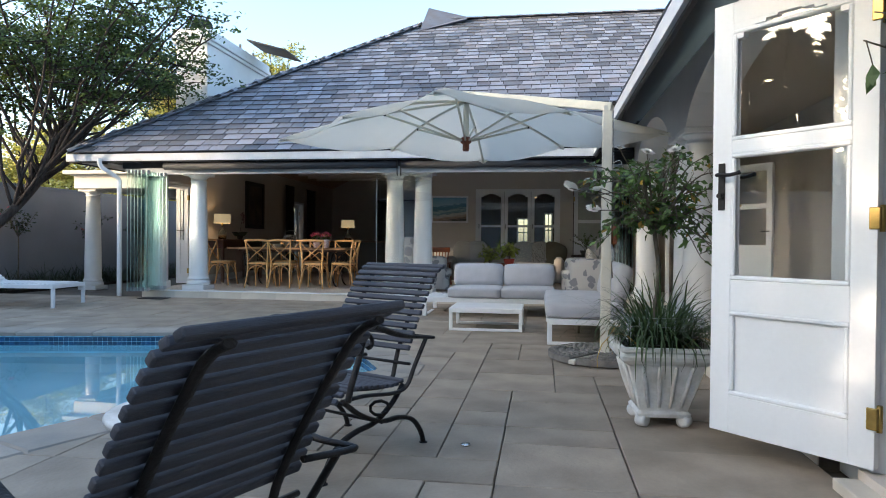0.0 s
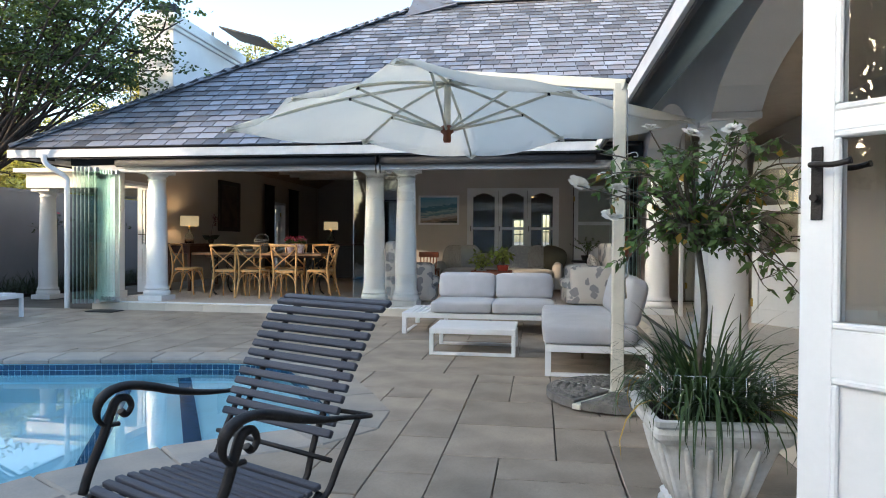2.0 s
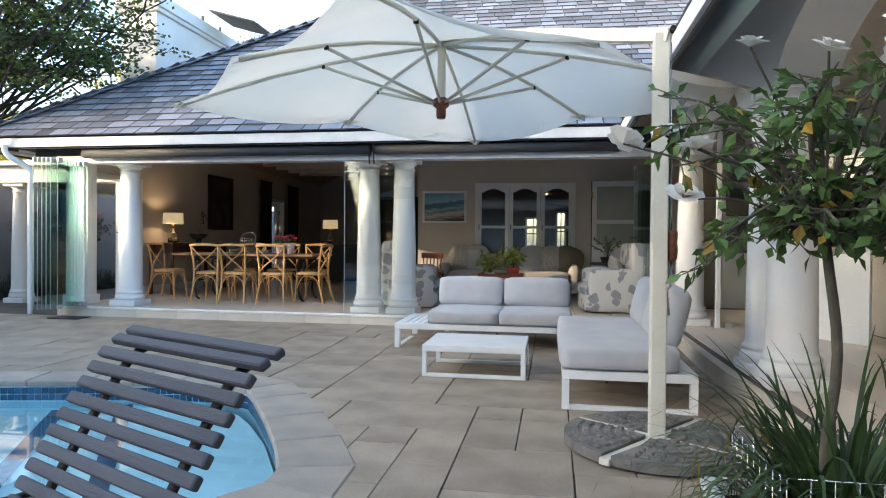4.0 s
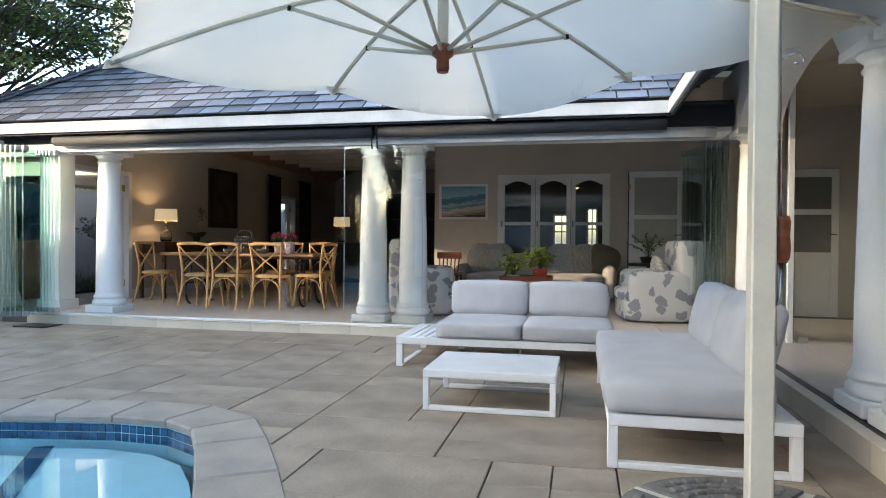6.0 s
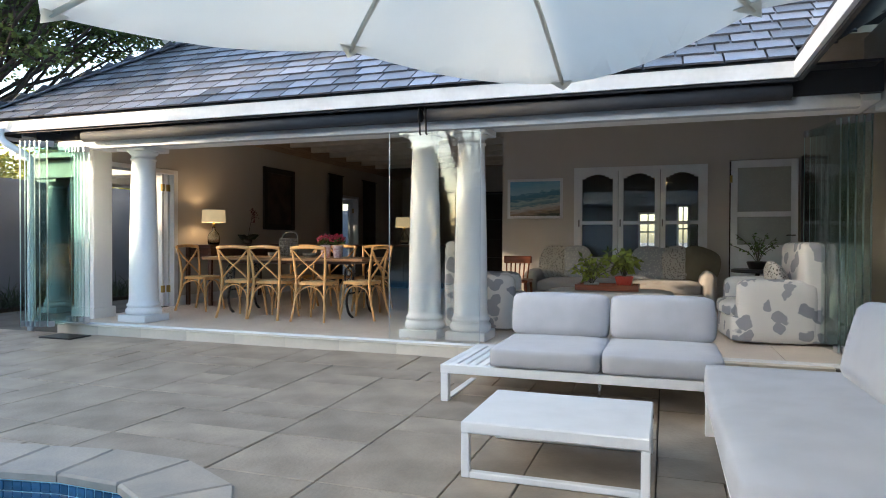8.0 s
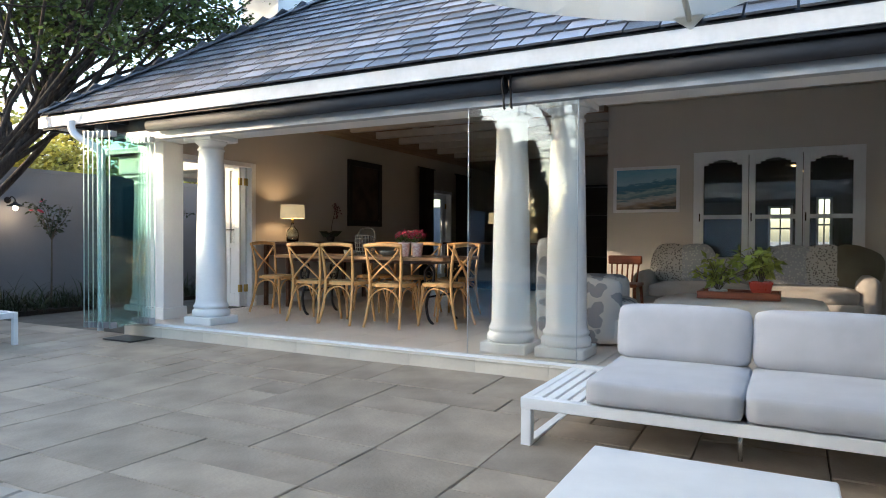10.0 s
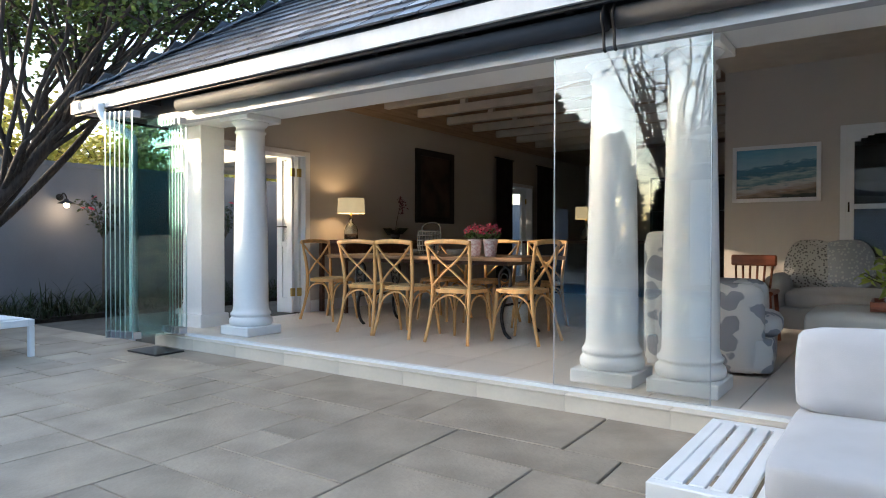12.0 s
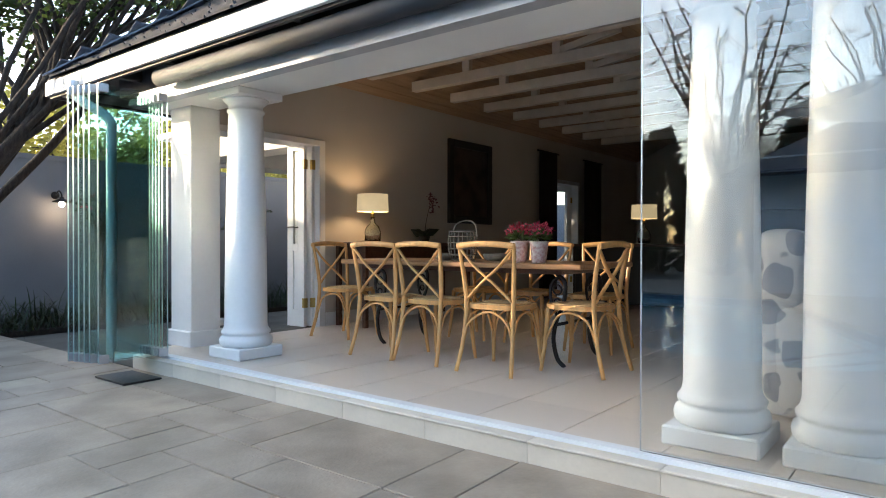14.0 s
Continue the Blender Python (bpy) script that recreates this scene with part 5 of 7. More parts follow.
# ---- dining room ----
def bent_chair(m):
    """Cross-back bentwood chair facing +y, 0.89 m high."""
    t = thing("dining_chair", "golden bentwood cross-back dining chair with woven seat, colour raised for sun", "chair", m, "dining chairs")
    bm = B()
    ring = []
    for i in range(24):
        a = 2 * math.pi * i / 24
        ring.append((0.21 * math.copysign(abs(math.cos(a)) ** 0.6, math.cos(a)), 0.205 * math.copysign(abs(math.sin(a)) ** 0.6, math.sin(a))))
    extrude_poly(bm, ring, 0.43, 0.462); part("seat_frame", bm, BENTWOOD, t)
    bm = B(); extrude_poly(bm, [(x * 0.84, y * 0.84) for x, y in ring], 0.462, 0.47); part("seat", bm, RUSH, t, "woven rattan seat")
    for s in (-1, 1):
        bm = B(); tube(bm, curve([(s * 0.215, -0.28, 0.0), (s * 0.195, -0.225, 0.2), (s * 0.185, -0.195, 0.44), (s * 0.195, -0.205, 0.62), (s * 0.21, -0.235, 0.8), (s * 0.215, -0.25, 0.875)], 5), [0.015] * 8 + [0.017] * 10 + [0.014] * 8, 8); part("back_post", bm, BENTWOOD, t)
        bm = B(); tube(bm, curve([(s * 0.2, 0.2, 0.0), (s * 0.185, 0.175, 0.2), (s * 0.17, 0.16, 0.44)], 5), [0.012, 0.013, 0.014, 0.015, 0.015, 0.016, 0.016, 0.017, 0.017, 0.018, 0.018], 8); part("front_leg", bm, BENTWOOD, t)
        # diagonal of the cross back, bowed
        bm = B(); tube(bm, curve([(s * 0.2, -0.24, 0.835), (s * 0.09, -0.235, 0.72), (-s * 0.06, -0.222, 0.6), (-s * 0.18, -0.2, 0.49)], 5), 0.009, 6, squash=1.8); part("cross_slat", bm, BENTWOOD, t)
    bm = B(); tube(bm, curve([(-0.225, -0.252, 0.862), (-0.12, -0.272, 0.874), (0, -0.278, 0.878), (0.12, -0.272, 0.874), (0.225, -0.252, 0.862)], 5), 0.021, 8, squash=0.7); part("top_rail", bm, BENTWOOD, t)
    # arched braces under the seat, front, back and sides
    for pts in ([(-0.185, 0.185, 0.2), (-0.15, 0.18, 0.33), (-0.05, 0.17, 0.405), (0.05, 0.17, 0.405), (0.15, 0.18, 0.33), (0.185, 0.185, 0.2)],
                [(-0.195, -0.225, 0.2), (-0.155, -0.215, 0.33), (-0.05, -0.2, 0.405), (0.05, -0.2, 0.405), (0.155, -0.215, 0.33), (0.195, -0.225, 0.2)],
                [(-0.19, -0.215, 0.22), (-0.19, -0.15, 0.36), (-0.185, -0.03, 0.41), (-0.185, 0.08, 0.38), (-0.185, 0.165, 0.22)],
                [(0.19, -0.215, 0.22), (0.19, -0.15, 0.36), (0.185, -0.03, 0.41), (0.185, 0.08, 0.38), (0.185, 0.165, 0.22)]):
        bm = B(); tube(bm, curve(pts, 4), 0.009, 6); part("brace", bm, BENTWOOD, t, "bent arched brace")
    return t


c0 = bent_chair(pose(-5.31, 11.58, FLOOR, 0, 0, 2))
for x, y, a in ((-4.86, 11.6, -2), (-4.26, 11.58, 3), (-3.81, 11.87, 88), (-6.3, 12.02, -88), (-5.3, 12.75, 180), (-4.7, 12.78, 176), (-4.1, 12.74, 184)):
    copy_thing(c0, pose(x, y, FLOOR, 0, 0, a))

t = thing("dining_table", "long brown timber dining table on scrolled iron legs", "table", pose(0, 0, FLOOR))
bm = B(); box(bm, -6.08, 11.72, 0.7, -3.74, 12.62, 0.738, bevel=0.006); part("tabletop", bm, TABLEWOOD, t)
bm = B(); box(bm, -5.9, 11.85, 0.66, -3.95, 12.49, 0.7); part("apron", bm, DARKWOOD, t)
for x in (-5.75, -4.0):
    for y in (11.88, 12.46):
        bm = B()
        tube(bm, curve([(x, y, 0.66), (x + 0.06, y, 0.6), (x + 0.05, y, 0.45), (x, y, 0.34), (x - 0.03, y, 0.2), (x, y, 0.06), (x + 0.06, y, 0.0)], 5), 0.016, 7)
        tube(bm, curve([(x + 0.02, y, 0.65), (x - 0.05, y, 0.58), (x - 0.045, y, 0.45), (x, y, 0.36)], 5), 0.012, 7)
        for cz, r in ((0.55, 0.035), (0.46, 0.025)):
            tube(bm, [(x + r * math.cos(a / 10 * 2 * math.pi), y, cz + r * math.sin(a / 10 * 2 * math.pi)) for a in range(10)], 0.007, 5, closed=True)
        part("leg", bm, IRON, t, "scrolled wrought-iron table leg")
    bm = B(); tube(bm, [(x, 11.88, 0.3), (x, 12.46, 0.3)], 0.012, 6); part("stretcher", bm, IRON, t)

TOP = FLOOR + 0.738
for i, (x, y) in enumerate(((-4.39, 12.0), (-4.19, 11.95))):
    t = thing("flower_pot", "pink flowering plant in a patterned pale pot", "potted plant", pose(x, y, TOP), "pots on the dining table")
    bm = B(); lathe(bm, [(0.05, 0), (0.056, 0.03), (0.068, 0.14), (0.072, 0.145), (0.072, 0.16), (0.06, 0.16), (0.055, 0.13)], (0, 0, 0), 20); part("pot", bm, mat("rose_pattern_pot_%d" % i, (0.72, 0.62, 0.58), 0.4, vary=0.05, scale=38, fine=90, dark=(0.5, 0.26, 0.24)), t)
    rg_ = random.Random(20 + i)
    bmL, bmF = B(), B()
    for k in range(90):
        d = Vector((rg_.gauss(0, 1), rg_.gauss(0, 1), abs(rg_.gauss(0, 0.8)))).normalized()
        leaf_quads(bmL, Vector((0, 0, 0.17)) + d * rg_.uniform(0.02, 0.07), 0.05, d, rg_)
    for k in range(170):
        d = Vector((rg_.gauss(0, 1), rg_.gauss(0, 1), abs(rg_.gauss(0, 0.9)) + 0.25)).normalized()
        leaf_quads(bmF, Vector((0, 0, 0.19)) + d * rg_.uniform(0.07, 0.115), 0.028, Vector((rg_.gauss(0, 1), rg_.gauss(0, 1), 0.6)), rg_)
    part("leaves", bmL, LEAF_ROSE, t); part("blooms", bmF, PETAL_PINK, t, "clustered pink blooms")
t = thing("wicker_basket", "grey wicker basket lantern with hoop handle", "basket", pose(-4.93, 12.0, TOP))
bm = B()
for i in range(20):
    a = 2 * math.pi * i / 20
    tube(bm, [(r * math.cos(a), r * math.sin(a), z) for r, z in ((0.09, 0.0), (0.115, 0.08), (0.12, 0.16), (0.11, 0.24))], 0.005, 5)
for z, r in ((0.01, 0.092), (0.05, 0.108), (0.1, 0.12), (0.15, 0.122), (0.2, 0.118), (0.24, 0.112)):
    tube(bm, [(r * math.cos(2 * math.pi * i / 24), r * math.sin(2 * math.pi * i / 24), z) for i in range(24)], 0.006, 5, closed=True)
WICKER = mat("grey_wicker", (0.24, 0.2, 0.15), 0.8, vary=0.12, scale=30, fine=120, bump=0.3)
part("basket", bm, WICKER, t)
bm = B(); tube(bm, curve([(-0.115, 0, 0.2), (-0.09, 0.03, 0.3), (0, 0.05, 0.33), (0.1, 0.03, 0.3), (0.14, 0, 0.2)], 5), 0.007, 6); part("handle", bm, WICKER, t)
for x in (-5.2, -4.68):
    t = thing("serving_bowl", "small pale woven bowl on the dining table", "bowl", pose(x, 12.1, TOP))
    bm = B(); lathe(bm, [(0.06, 0), (0.09, 0.02), (0.1, 0.06), (0.092, 0.06), (0.08, 0.025), (0.02, 0.012)], (0, 0, 0), 20, cap=False); part("bowl", bm, WICKER, t)


def table_lamp(at, watts, label):
    t = thing("table_lamp", label, "table lamp", pose(*at))
    bm = B(); lathe(bm, [(0.075, 0), (0.088, 0.02), (0.088, 0.12), (0.07, 0.17), (0.03, 0.21), (0.022, 0.26), (0.026, 0.27), (0.0185, 0.27), (0.016, 0.21), (0.06, 0.165), (0.08, 0.12), (0.08, 0.025), (0.02, 0.012)], (0, 0, 0), 22); part("bottle_base", bm, BOTTLE, t, "clear glass bottle base")
    bm = B(); lathe(bm, [(0.018, 0.27), (0.018, 0.32), (0.01, 0.33), (0.01, 0.36)], (0, 0, 0), 12); part("neck", bm, BRASS, t)
    bm = B(); lathe(bm, [(0.172, 0.33), (0.164, 0.52), (0.161, 0.52), (0.169, 0.33)], (0, 0, 0), 32, cap=False)
    m = mat("cream_lampshade", (0.75, 0.62, 0.42), 0.9, vary=0.03, fine=300, bump=0.1) if "cream_lampshade" not in bpy.data.materials else bpy.data.materials["cream_lampshade"]
    b = m.node_tree.nodes["Principled BSDF"]
    b.inputs["Emission Color"].default_value, b.inputs["Emission Strength"].default_value = (1.0, 0.72, 0.36, 1), 0.075
    sh = part("shade", bm, m, t, "glowing cream drum shade")
    lamp("lamp_light", (at[0], at[1], at[2] + 0.42), watts, (1.0, 0.65, 0.32), 0.05)
    return t


# console, lamp, orchid, mirror along the side wall
t = thing("console", "dark wooden console along the dining room wall", "console table", pose(0, 0, FLOOR))
bm = B(); box(bm, -7.02, 12.45, 0.85, -6.52, 14.4, 0.89, bevel=0.005); part("top", bm, DARKWOOD, t)
for y in (12.5, 14.3):
    for x in (-7.0, -6.6):
        bm = B(); box(bm, x, y, 0, x + 0.05, y + 0.05, 0.85, bevel=0.003); part("leg", bm, DARKWOOD, t)
bm = B(); box(bm, -6.99, 12.56, 0.7, -6.56, 14.28, 0.85); part("drawer_box", bm, DARKWOOD, t)
table_lamp((-6.72, 12.78, FLOOR + 0.89), 1.2, "lit table lamp with cream shade and glass base")
t = thing("orchid", "dark red orchid in a low pot on the console", "potted plant", pose(-6.8, 13.75, FLOOR + 0.89))
bm = B(); lathe(bm, [(0.05, 0), (0.07, 0.08), (0.06, 0.08)], (0, 0, 0), 16); part("pot", bm, CHARCOAL, t)
bm = B(); tube(bm, curve([(0, 0, 0.07), (0.0, 0.03, 0.25), (0.02, 0.08, 0.45), (0.04, 0.15, 0.55)], 5), 0.005, 5); part("stem", bm, STEM, t)
rg_ = random.Random(9); bmL, bmF = B(), B()
for k in range(9):
    a = k * 0.7
    leaf_quads(bmL, (0, 0, 0.08), 0.2, (math.cos(a), math.sin(a), 0.45), rg_)
for k in range(46):
    leaf_quads(bmF, Vector((0.03 + rg_.gauss(0, 0.02), 0.1 + rg_.gauss(0, 0.04), 0.5 + rg_.gauss(0, 0.06))), 0.045, (rg_.gauss(0, 1), rg_.gauss(0, 1), rg_.gauss(0, 1)), rg_)
part("leaves", bmL, LEAF_DARK, t); part("blooms", bmF, mat("dark_red_petal", (0.1, 0.01, 0.02), 0.6), t)
t = thing("wall_mirror", "tall dark-framed picture on the dining room wall", "mirror", pose(LEFT, 15.01, 1.865))
bm = boxes((0, -0.5, -0.56, 0.05, -0.4, 0.56), (0, 0.4, -0.56, 0.05, 0.5, 0.56), (0, -0.4, -0.56, 0.05, 0.4, -0.46), (0, -0.4, 0.46, 0.05, 0.4, 0.56), bevel=0.008); part("frame", bm, CHARCOAL, t)
bm = B(); box(bm, 0.0, -0.4, -0.46, 0.02, 0.4, 0.46)
part("canvas", bm, mat("dark_old_painting", (0.075, 0.052, 0.036), 0.35, vary=0.25, scale=4, dark=(0.012, 0.01, 0.008)), t)
# garden doors in the side wall
def leaf_door(name, label, m, w, h, parts_, glassm=PANE):
    t = thing(name, label, "door", m)
    T = 0.02
    s = 0.085
    bm = boxes((0, -T, 0, s, T, h), (w - s, -T, 0, w, T, h), (s, -T, 0, w - s, T, 0.18), (s, -T, h - 0.1, w - s, T, h), bevel=0.002)
    for z in parts_:
        box(bm, s, -T, z, w - s, T, z + 0.07, bevel=0.002)
    part("frame", bm, DOORPAINT, t)
    zs = [0.18] + [z for q in parts_ for z in (q, q + 0.07)] + [h - 0.1]
    for k in range(0, len(zs), 2):
        solid = k == 0 and parts_
        bm = B(); box(bm, s, -0.006, zs[k], w - s, 0.006, zs[k + 1]); g = part("panel" if solid else "glass_pane", bm, DOORPAINT if solid else glassm, t)
        if not solid:
            g.visible_shadow = False
    for s_ in (-1, 1):
        bm = B(); tube(bm, curve([(w - 0.04, s_ * T, 1.05), (w - 0.04, s_ * 0.05, 1.05), (w - 0.14, s_ * 0.055, 1.05)], 4), 0.008, 6); part("handle", bm, IRON, t, "dark lever handle")
    for z in (0.2, h - 0.3):
        bm = B(); box(bm, -0.012, -0.026, z, 0.02, 0.026, z + 0.1, bevel=0.002); part("hinge", bm, BRASS, t)
    return t


leaf_door("garden_door", "white half-glazed garden door folded open against the wall", pose(-7.12, 12.29, FLOOR, 0, 0, 180), 0.27, 1.96, (0.8,))
leaf_door("garden_door", "white half-glazed garden door leaf folded against its twin", pose(-7.14, 12.2, FLOOR, 0, 0, 184), 0.25, 1.96, (0.8,))
struct("garden_door_frame", boxes((LEFT - 0.1, 12.31, FLOOR - 0.01, LEFT + 0.012, 12.39, 2.12), (X0 - 0.01, BEAM_Y + 0.03, 2.06, LEFT + 0.012, 12.31, 2.12), bevel=0.003), TRIM, "white frame of the garden door", "door frame")
leaf_door("french_door", "white glazed door ajar at the far side wall", pose(-7.16, 18.25, FLOOR, 0, 0, -130), 0.75, 1.9, ())
struct("far_door_frame", boxes((X0 - 0.01, 17.36, FLOOR - 0.01, LEFT + 0.01, 17.41, 2.12), (X0 - 0.01, 18.29, FLOOR - 0.01, LEFT + 0.01, 18.34, 2.12), (X0 - 0.01, 17.41, 2.06, LEFT + 0.01, 18.29, 2.12)), TRIM, "white frame of the far side door", "door frame")
CURTAIN = mat("dark_curtain", (0.05, 0.042, 0.038), 0.95, vary=0.1, scale=4, fine=200, bump=0.1)
for y0, y1 in ((16.76, 17.35), (18.35, 19.05)):
    t = thing("curtain", "dark heavy curtain hanging beside the side door", "curtain", pose(LEFT, 0, 0), "dining room curtains")
    bm = B()
    n = 40
    vs = []
    for i in range(n + 1):
        y = y0 + (y1 - y0) * i / n
        x = 0.1 + 0.035 * math.sin(i * 1.1)
        vs.append((bm.verts.new((x, y, FLOOR + 0.01)), bm.verts.new((x * 0.9 + 0.01, y, 2.5))))
    for a, b in zip(vs, vs[1:]):
        f = bm.faces.new((a[0], b[0], b[1], a[1])); f.smooth = True
    bmesh.ops.solidify(bm, geom=bm.faces[:], thickness=0.006)
    part("cloth", bm, CURTAIN, t)
    bm = B(); tube(bm, [(0.1, y0 - 0.05, 2.51), (0.1, y1 + 0.05, 2.51)], 0.013, 8); part("rod", bm, IRON, t)
t = thing("sideboard", "dark wooden cabinet at the end of the dining room", "cabinet", pose(-5.25, 16.4, FLOOR))
bm = B(); box(bm, -0.8, -0.25, 0.06, 1.3, 0.25, 0.84, bevel=0.006); part("body", bm, CHARCOAL, t)
bm = B(); box(bm, -0.84, -0.28, 0.84, 1.34, 0.28, 0.88, bevel=0.006); part("top", bm, DARKWOOD, t)
for x in (-0.75, 0.28):
    bm = B(); box(bm, x, -0.272, 0.1, x + 0.98, -0.252, 0.8, bevel=0.004); part("door", bm, CHARCOAL, t)
table_lamp((-5.11, 16.4, FLOOR + 0.89), 0.35, "lit table lamp with cream shade on a cabinet")
t = thing("bookcase", "tall dark bookcase against the far wall", "bookcase", pose(-4.2, 20.7, FLOOR))
part("side", boxes((-1.2, -0.2, 0, -1.15, 0.25, 2.2)), CHARCOAL, t); part("side", boxes((1.15, -0.2, 0, 1.2, 0.25, 2.2)), CHARCOAL, t)
part("back", boxes((-1.15, 0.2, 0, 1.15, 0.25, 2.2)), CHARCOAL, t)
for z in (0.0, 0.5, 1.0, 1.5, 2.16):
    part("shelf_board", boxes((-1.15, -0.2, z, 1.15, 0.2, z + 0.04)), CHARCOAL, t)

# ---- sitting room ----
t = thing("glazed_screen", "white three-light internal window with arched heads", "window", pose(wx0, BACK - 0.02, 0))
W3 = (wx1 - wx0)
bm = boxes((0, 0, wz0, 0.05, 0.12, wz1), (W3 - 0.05, 0, wz0, W3, 0.12, wz1), (0.05, 0, wz1 - 0.05, W3 - 0.05, 0.12, wz1), (0.05, 0, wz0, W3 - 0.05, 0.12, wz0 + 0.05), bevel=0.003); part("outer_frame", bm, TRIM, t)
for k in range(3):
    x0 = 0.05 + k * (W3 - 0.1) / 3 + (0.008 if k else 0)
    x1 = 0.05 + (k + 1) * (W3 - 0.1) / 3
    bm = boxes((x0, -0.012, wz0 + 0.05, x0 + 0.07, 0.04, wz1 - 0.05), (x1 - 0.07, -0.012, wz0 + 0.05, x1, 0.04, wz1 - 0.05), (x0 + 0.07, -0.012, wz1 - 0.1, x1 - 0.07, 0.04, wz1 - 0.05), (x0 + 0.07, -0.012, wz0 + 0.05, x1 - 0.07, 0.04, wz0 + 0.13), (x0 + 0.07, -0.012, 1.36, x1 - 0.07, 0.04, 1.41), bevel=0.002)
    for i in range(8):
        u0, u1 = i / 8, (i + 1) / 8
        zz = wz1 - 0.1 - 0.07 * max((2 * u0 - 1) ** 2, (2 * u1 - 1) ** 2)
        if zz < wz1 - 0.103:
            box(bm, x0 + 0.07 + u0 * (x1 - x0 - 0.14), -0.01, zz, x0 + 0.07 + u1 * (x1 - x0 - 0.14), 0.038, wz1 - 0.099)
    sash = part("sash", bm, TRIM, t)
    bm = B(); box(bm, x0 + 0.07, 0.012, wz0 + 0.13, x1 - 0.07, 0.018, wz1 - 0.1); g = part("glass_pane", bm, PANE, sash); g.visible_shadow = False
    bm = B(); box(bm, x0 + 0.02, -0.02, 1.33, x0 + 0.035, -0.012, 1.43); part("catch", bm, IRON, sash)
# room behind the internal window, with its own bright window
KW = ((-0.86, -0.45, 0.95, 1.75), (-0.07, 0.19, 0.95, 1.9))
# walls reuse the near-black furniture colour to paint the kitchen's dimness
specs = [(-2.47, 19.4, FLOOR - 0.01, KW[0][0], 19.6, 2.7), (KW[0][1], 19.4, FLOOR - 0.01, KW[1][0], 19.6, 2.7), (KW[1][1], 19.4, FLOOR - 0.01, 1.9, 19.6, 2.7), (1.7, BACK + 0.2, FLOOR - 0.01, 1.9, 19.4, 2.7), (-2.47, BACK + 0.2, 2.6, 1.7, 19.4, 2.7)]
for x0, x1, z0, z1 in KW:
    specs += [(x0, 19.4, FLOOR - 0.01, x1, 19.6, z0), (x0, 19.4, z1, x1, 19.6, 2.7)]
struct("kitchen_shell", boxes(*specs), CHARCOAL, "kitchen walls in near-black that stands for the dim light inside", "wall")
for x0, x1, z0, z1 in KW:
    t = thing("kitchen_window", "small white glazed kitchen window with daylight beyond", "window", pose(x0, 19.45, z0), "kitchen windows")
    w, h_ = x1 - x0, z1 - z0
    part("frame", boxes((0, 0, 0, 0.04, 0.1, h_), (w - 0.04, 0, 0, w, 0.1, h_), (0.04, 0, 0, w - 0.04, 0.1, 0.04), (0.04, 0, h_ - 0.04, w - 0.04, 0.1, h_)), TRIM, t)
    part("glazing_bar", boxes((0.04, 0.02, h_ * 0.45, w - 0.04, 0.06, h_ * 0.45 + 0.03), (w / 2 - 0.012, 0.02, 0.04, w / 2 + 0.012, 0.06, h_ - 0.04)), TRIM, t)
for x, y in ((-0.45, 17.0), (-0.3, 17.9)):
    t = thing("pendant_lamp", "small warm pendant lamp in the dim kitchen", "pendant lamp", pose(x, y, 2.6), "kitchen pendants")
    bm = B(); tube(bm, [(0, 0, 0), (0, 0, -0.25)], 0.004, 5); part("cord", bm, IRON, t)
    bm = B(); lathe(bm, [(0.02, -0.25), (0.09, -0.3), (0.13, -0.35), (0.12, -0.35), (0.02, -0.27)], (0, 0, 0), 16, cap=False); part("shade", bm, IRON, t)
    bm = B(); lathe(bm, [(0.01, -0.29), (0.04, -0.31), (0.045, -0.34), (0.01, -0.37)], (0, 0, 0), 10); part("bulb", bm, glow("warm_pendant_bulb", (1.0, 0.62, 0.25), 0.8), t, "glowing warm bulb")
t = thing("painting", "framed seascape painting on the sitting room wall", "painting", pose(-2.165, BACK, 1.755))
bm = boxes((-0.42, -0.03, -0.3, -0.38, 0, 0.3), (0.38, -0.03, -0.3, 0.42, 0, 0.3), (-0.38, -0.03, -0.3, 0.38, 0, -0.26), (-0.38, -0.03, 0.26, 0.38, 0, 0.3), bevel=0.003); part("frame", bm, TRIM, t, "white picture frame")
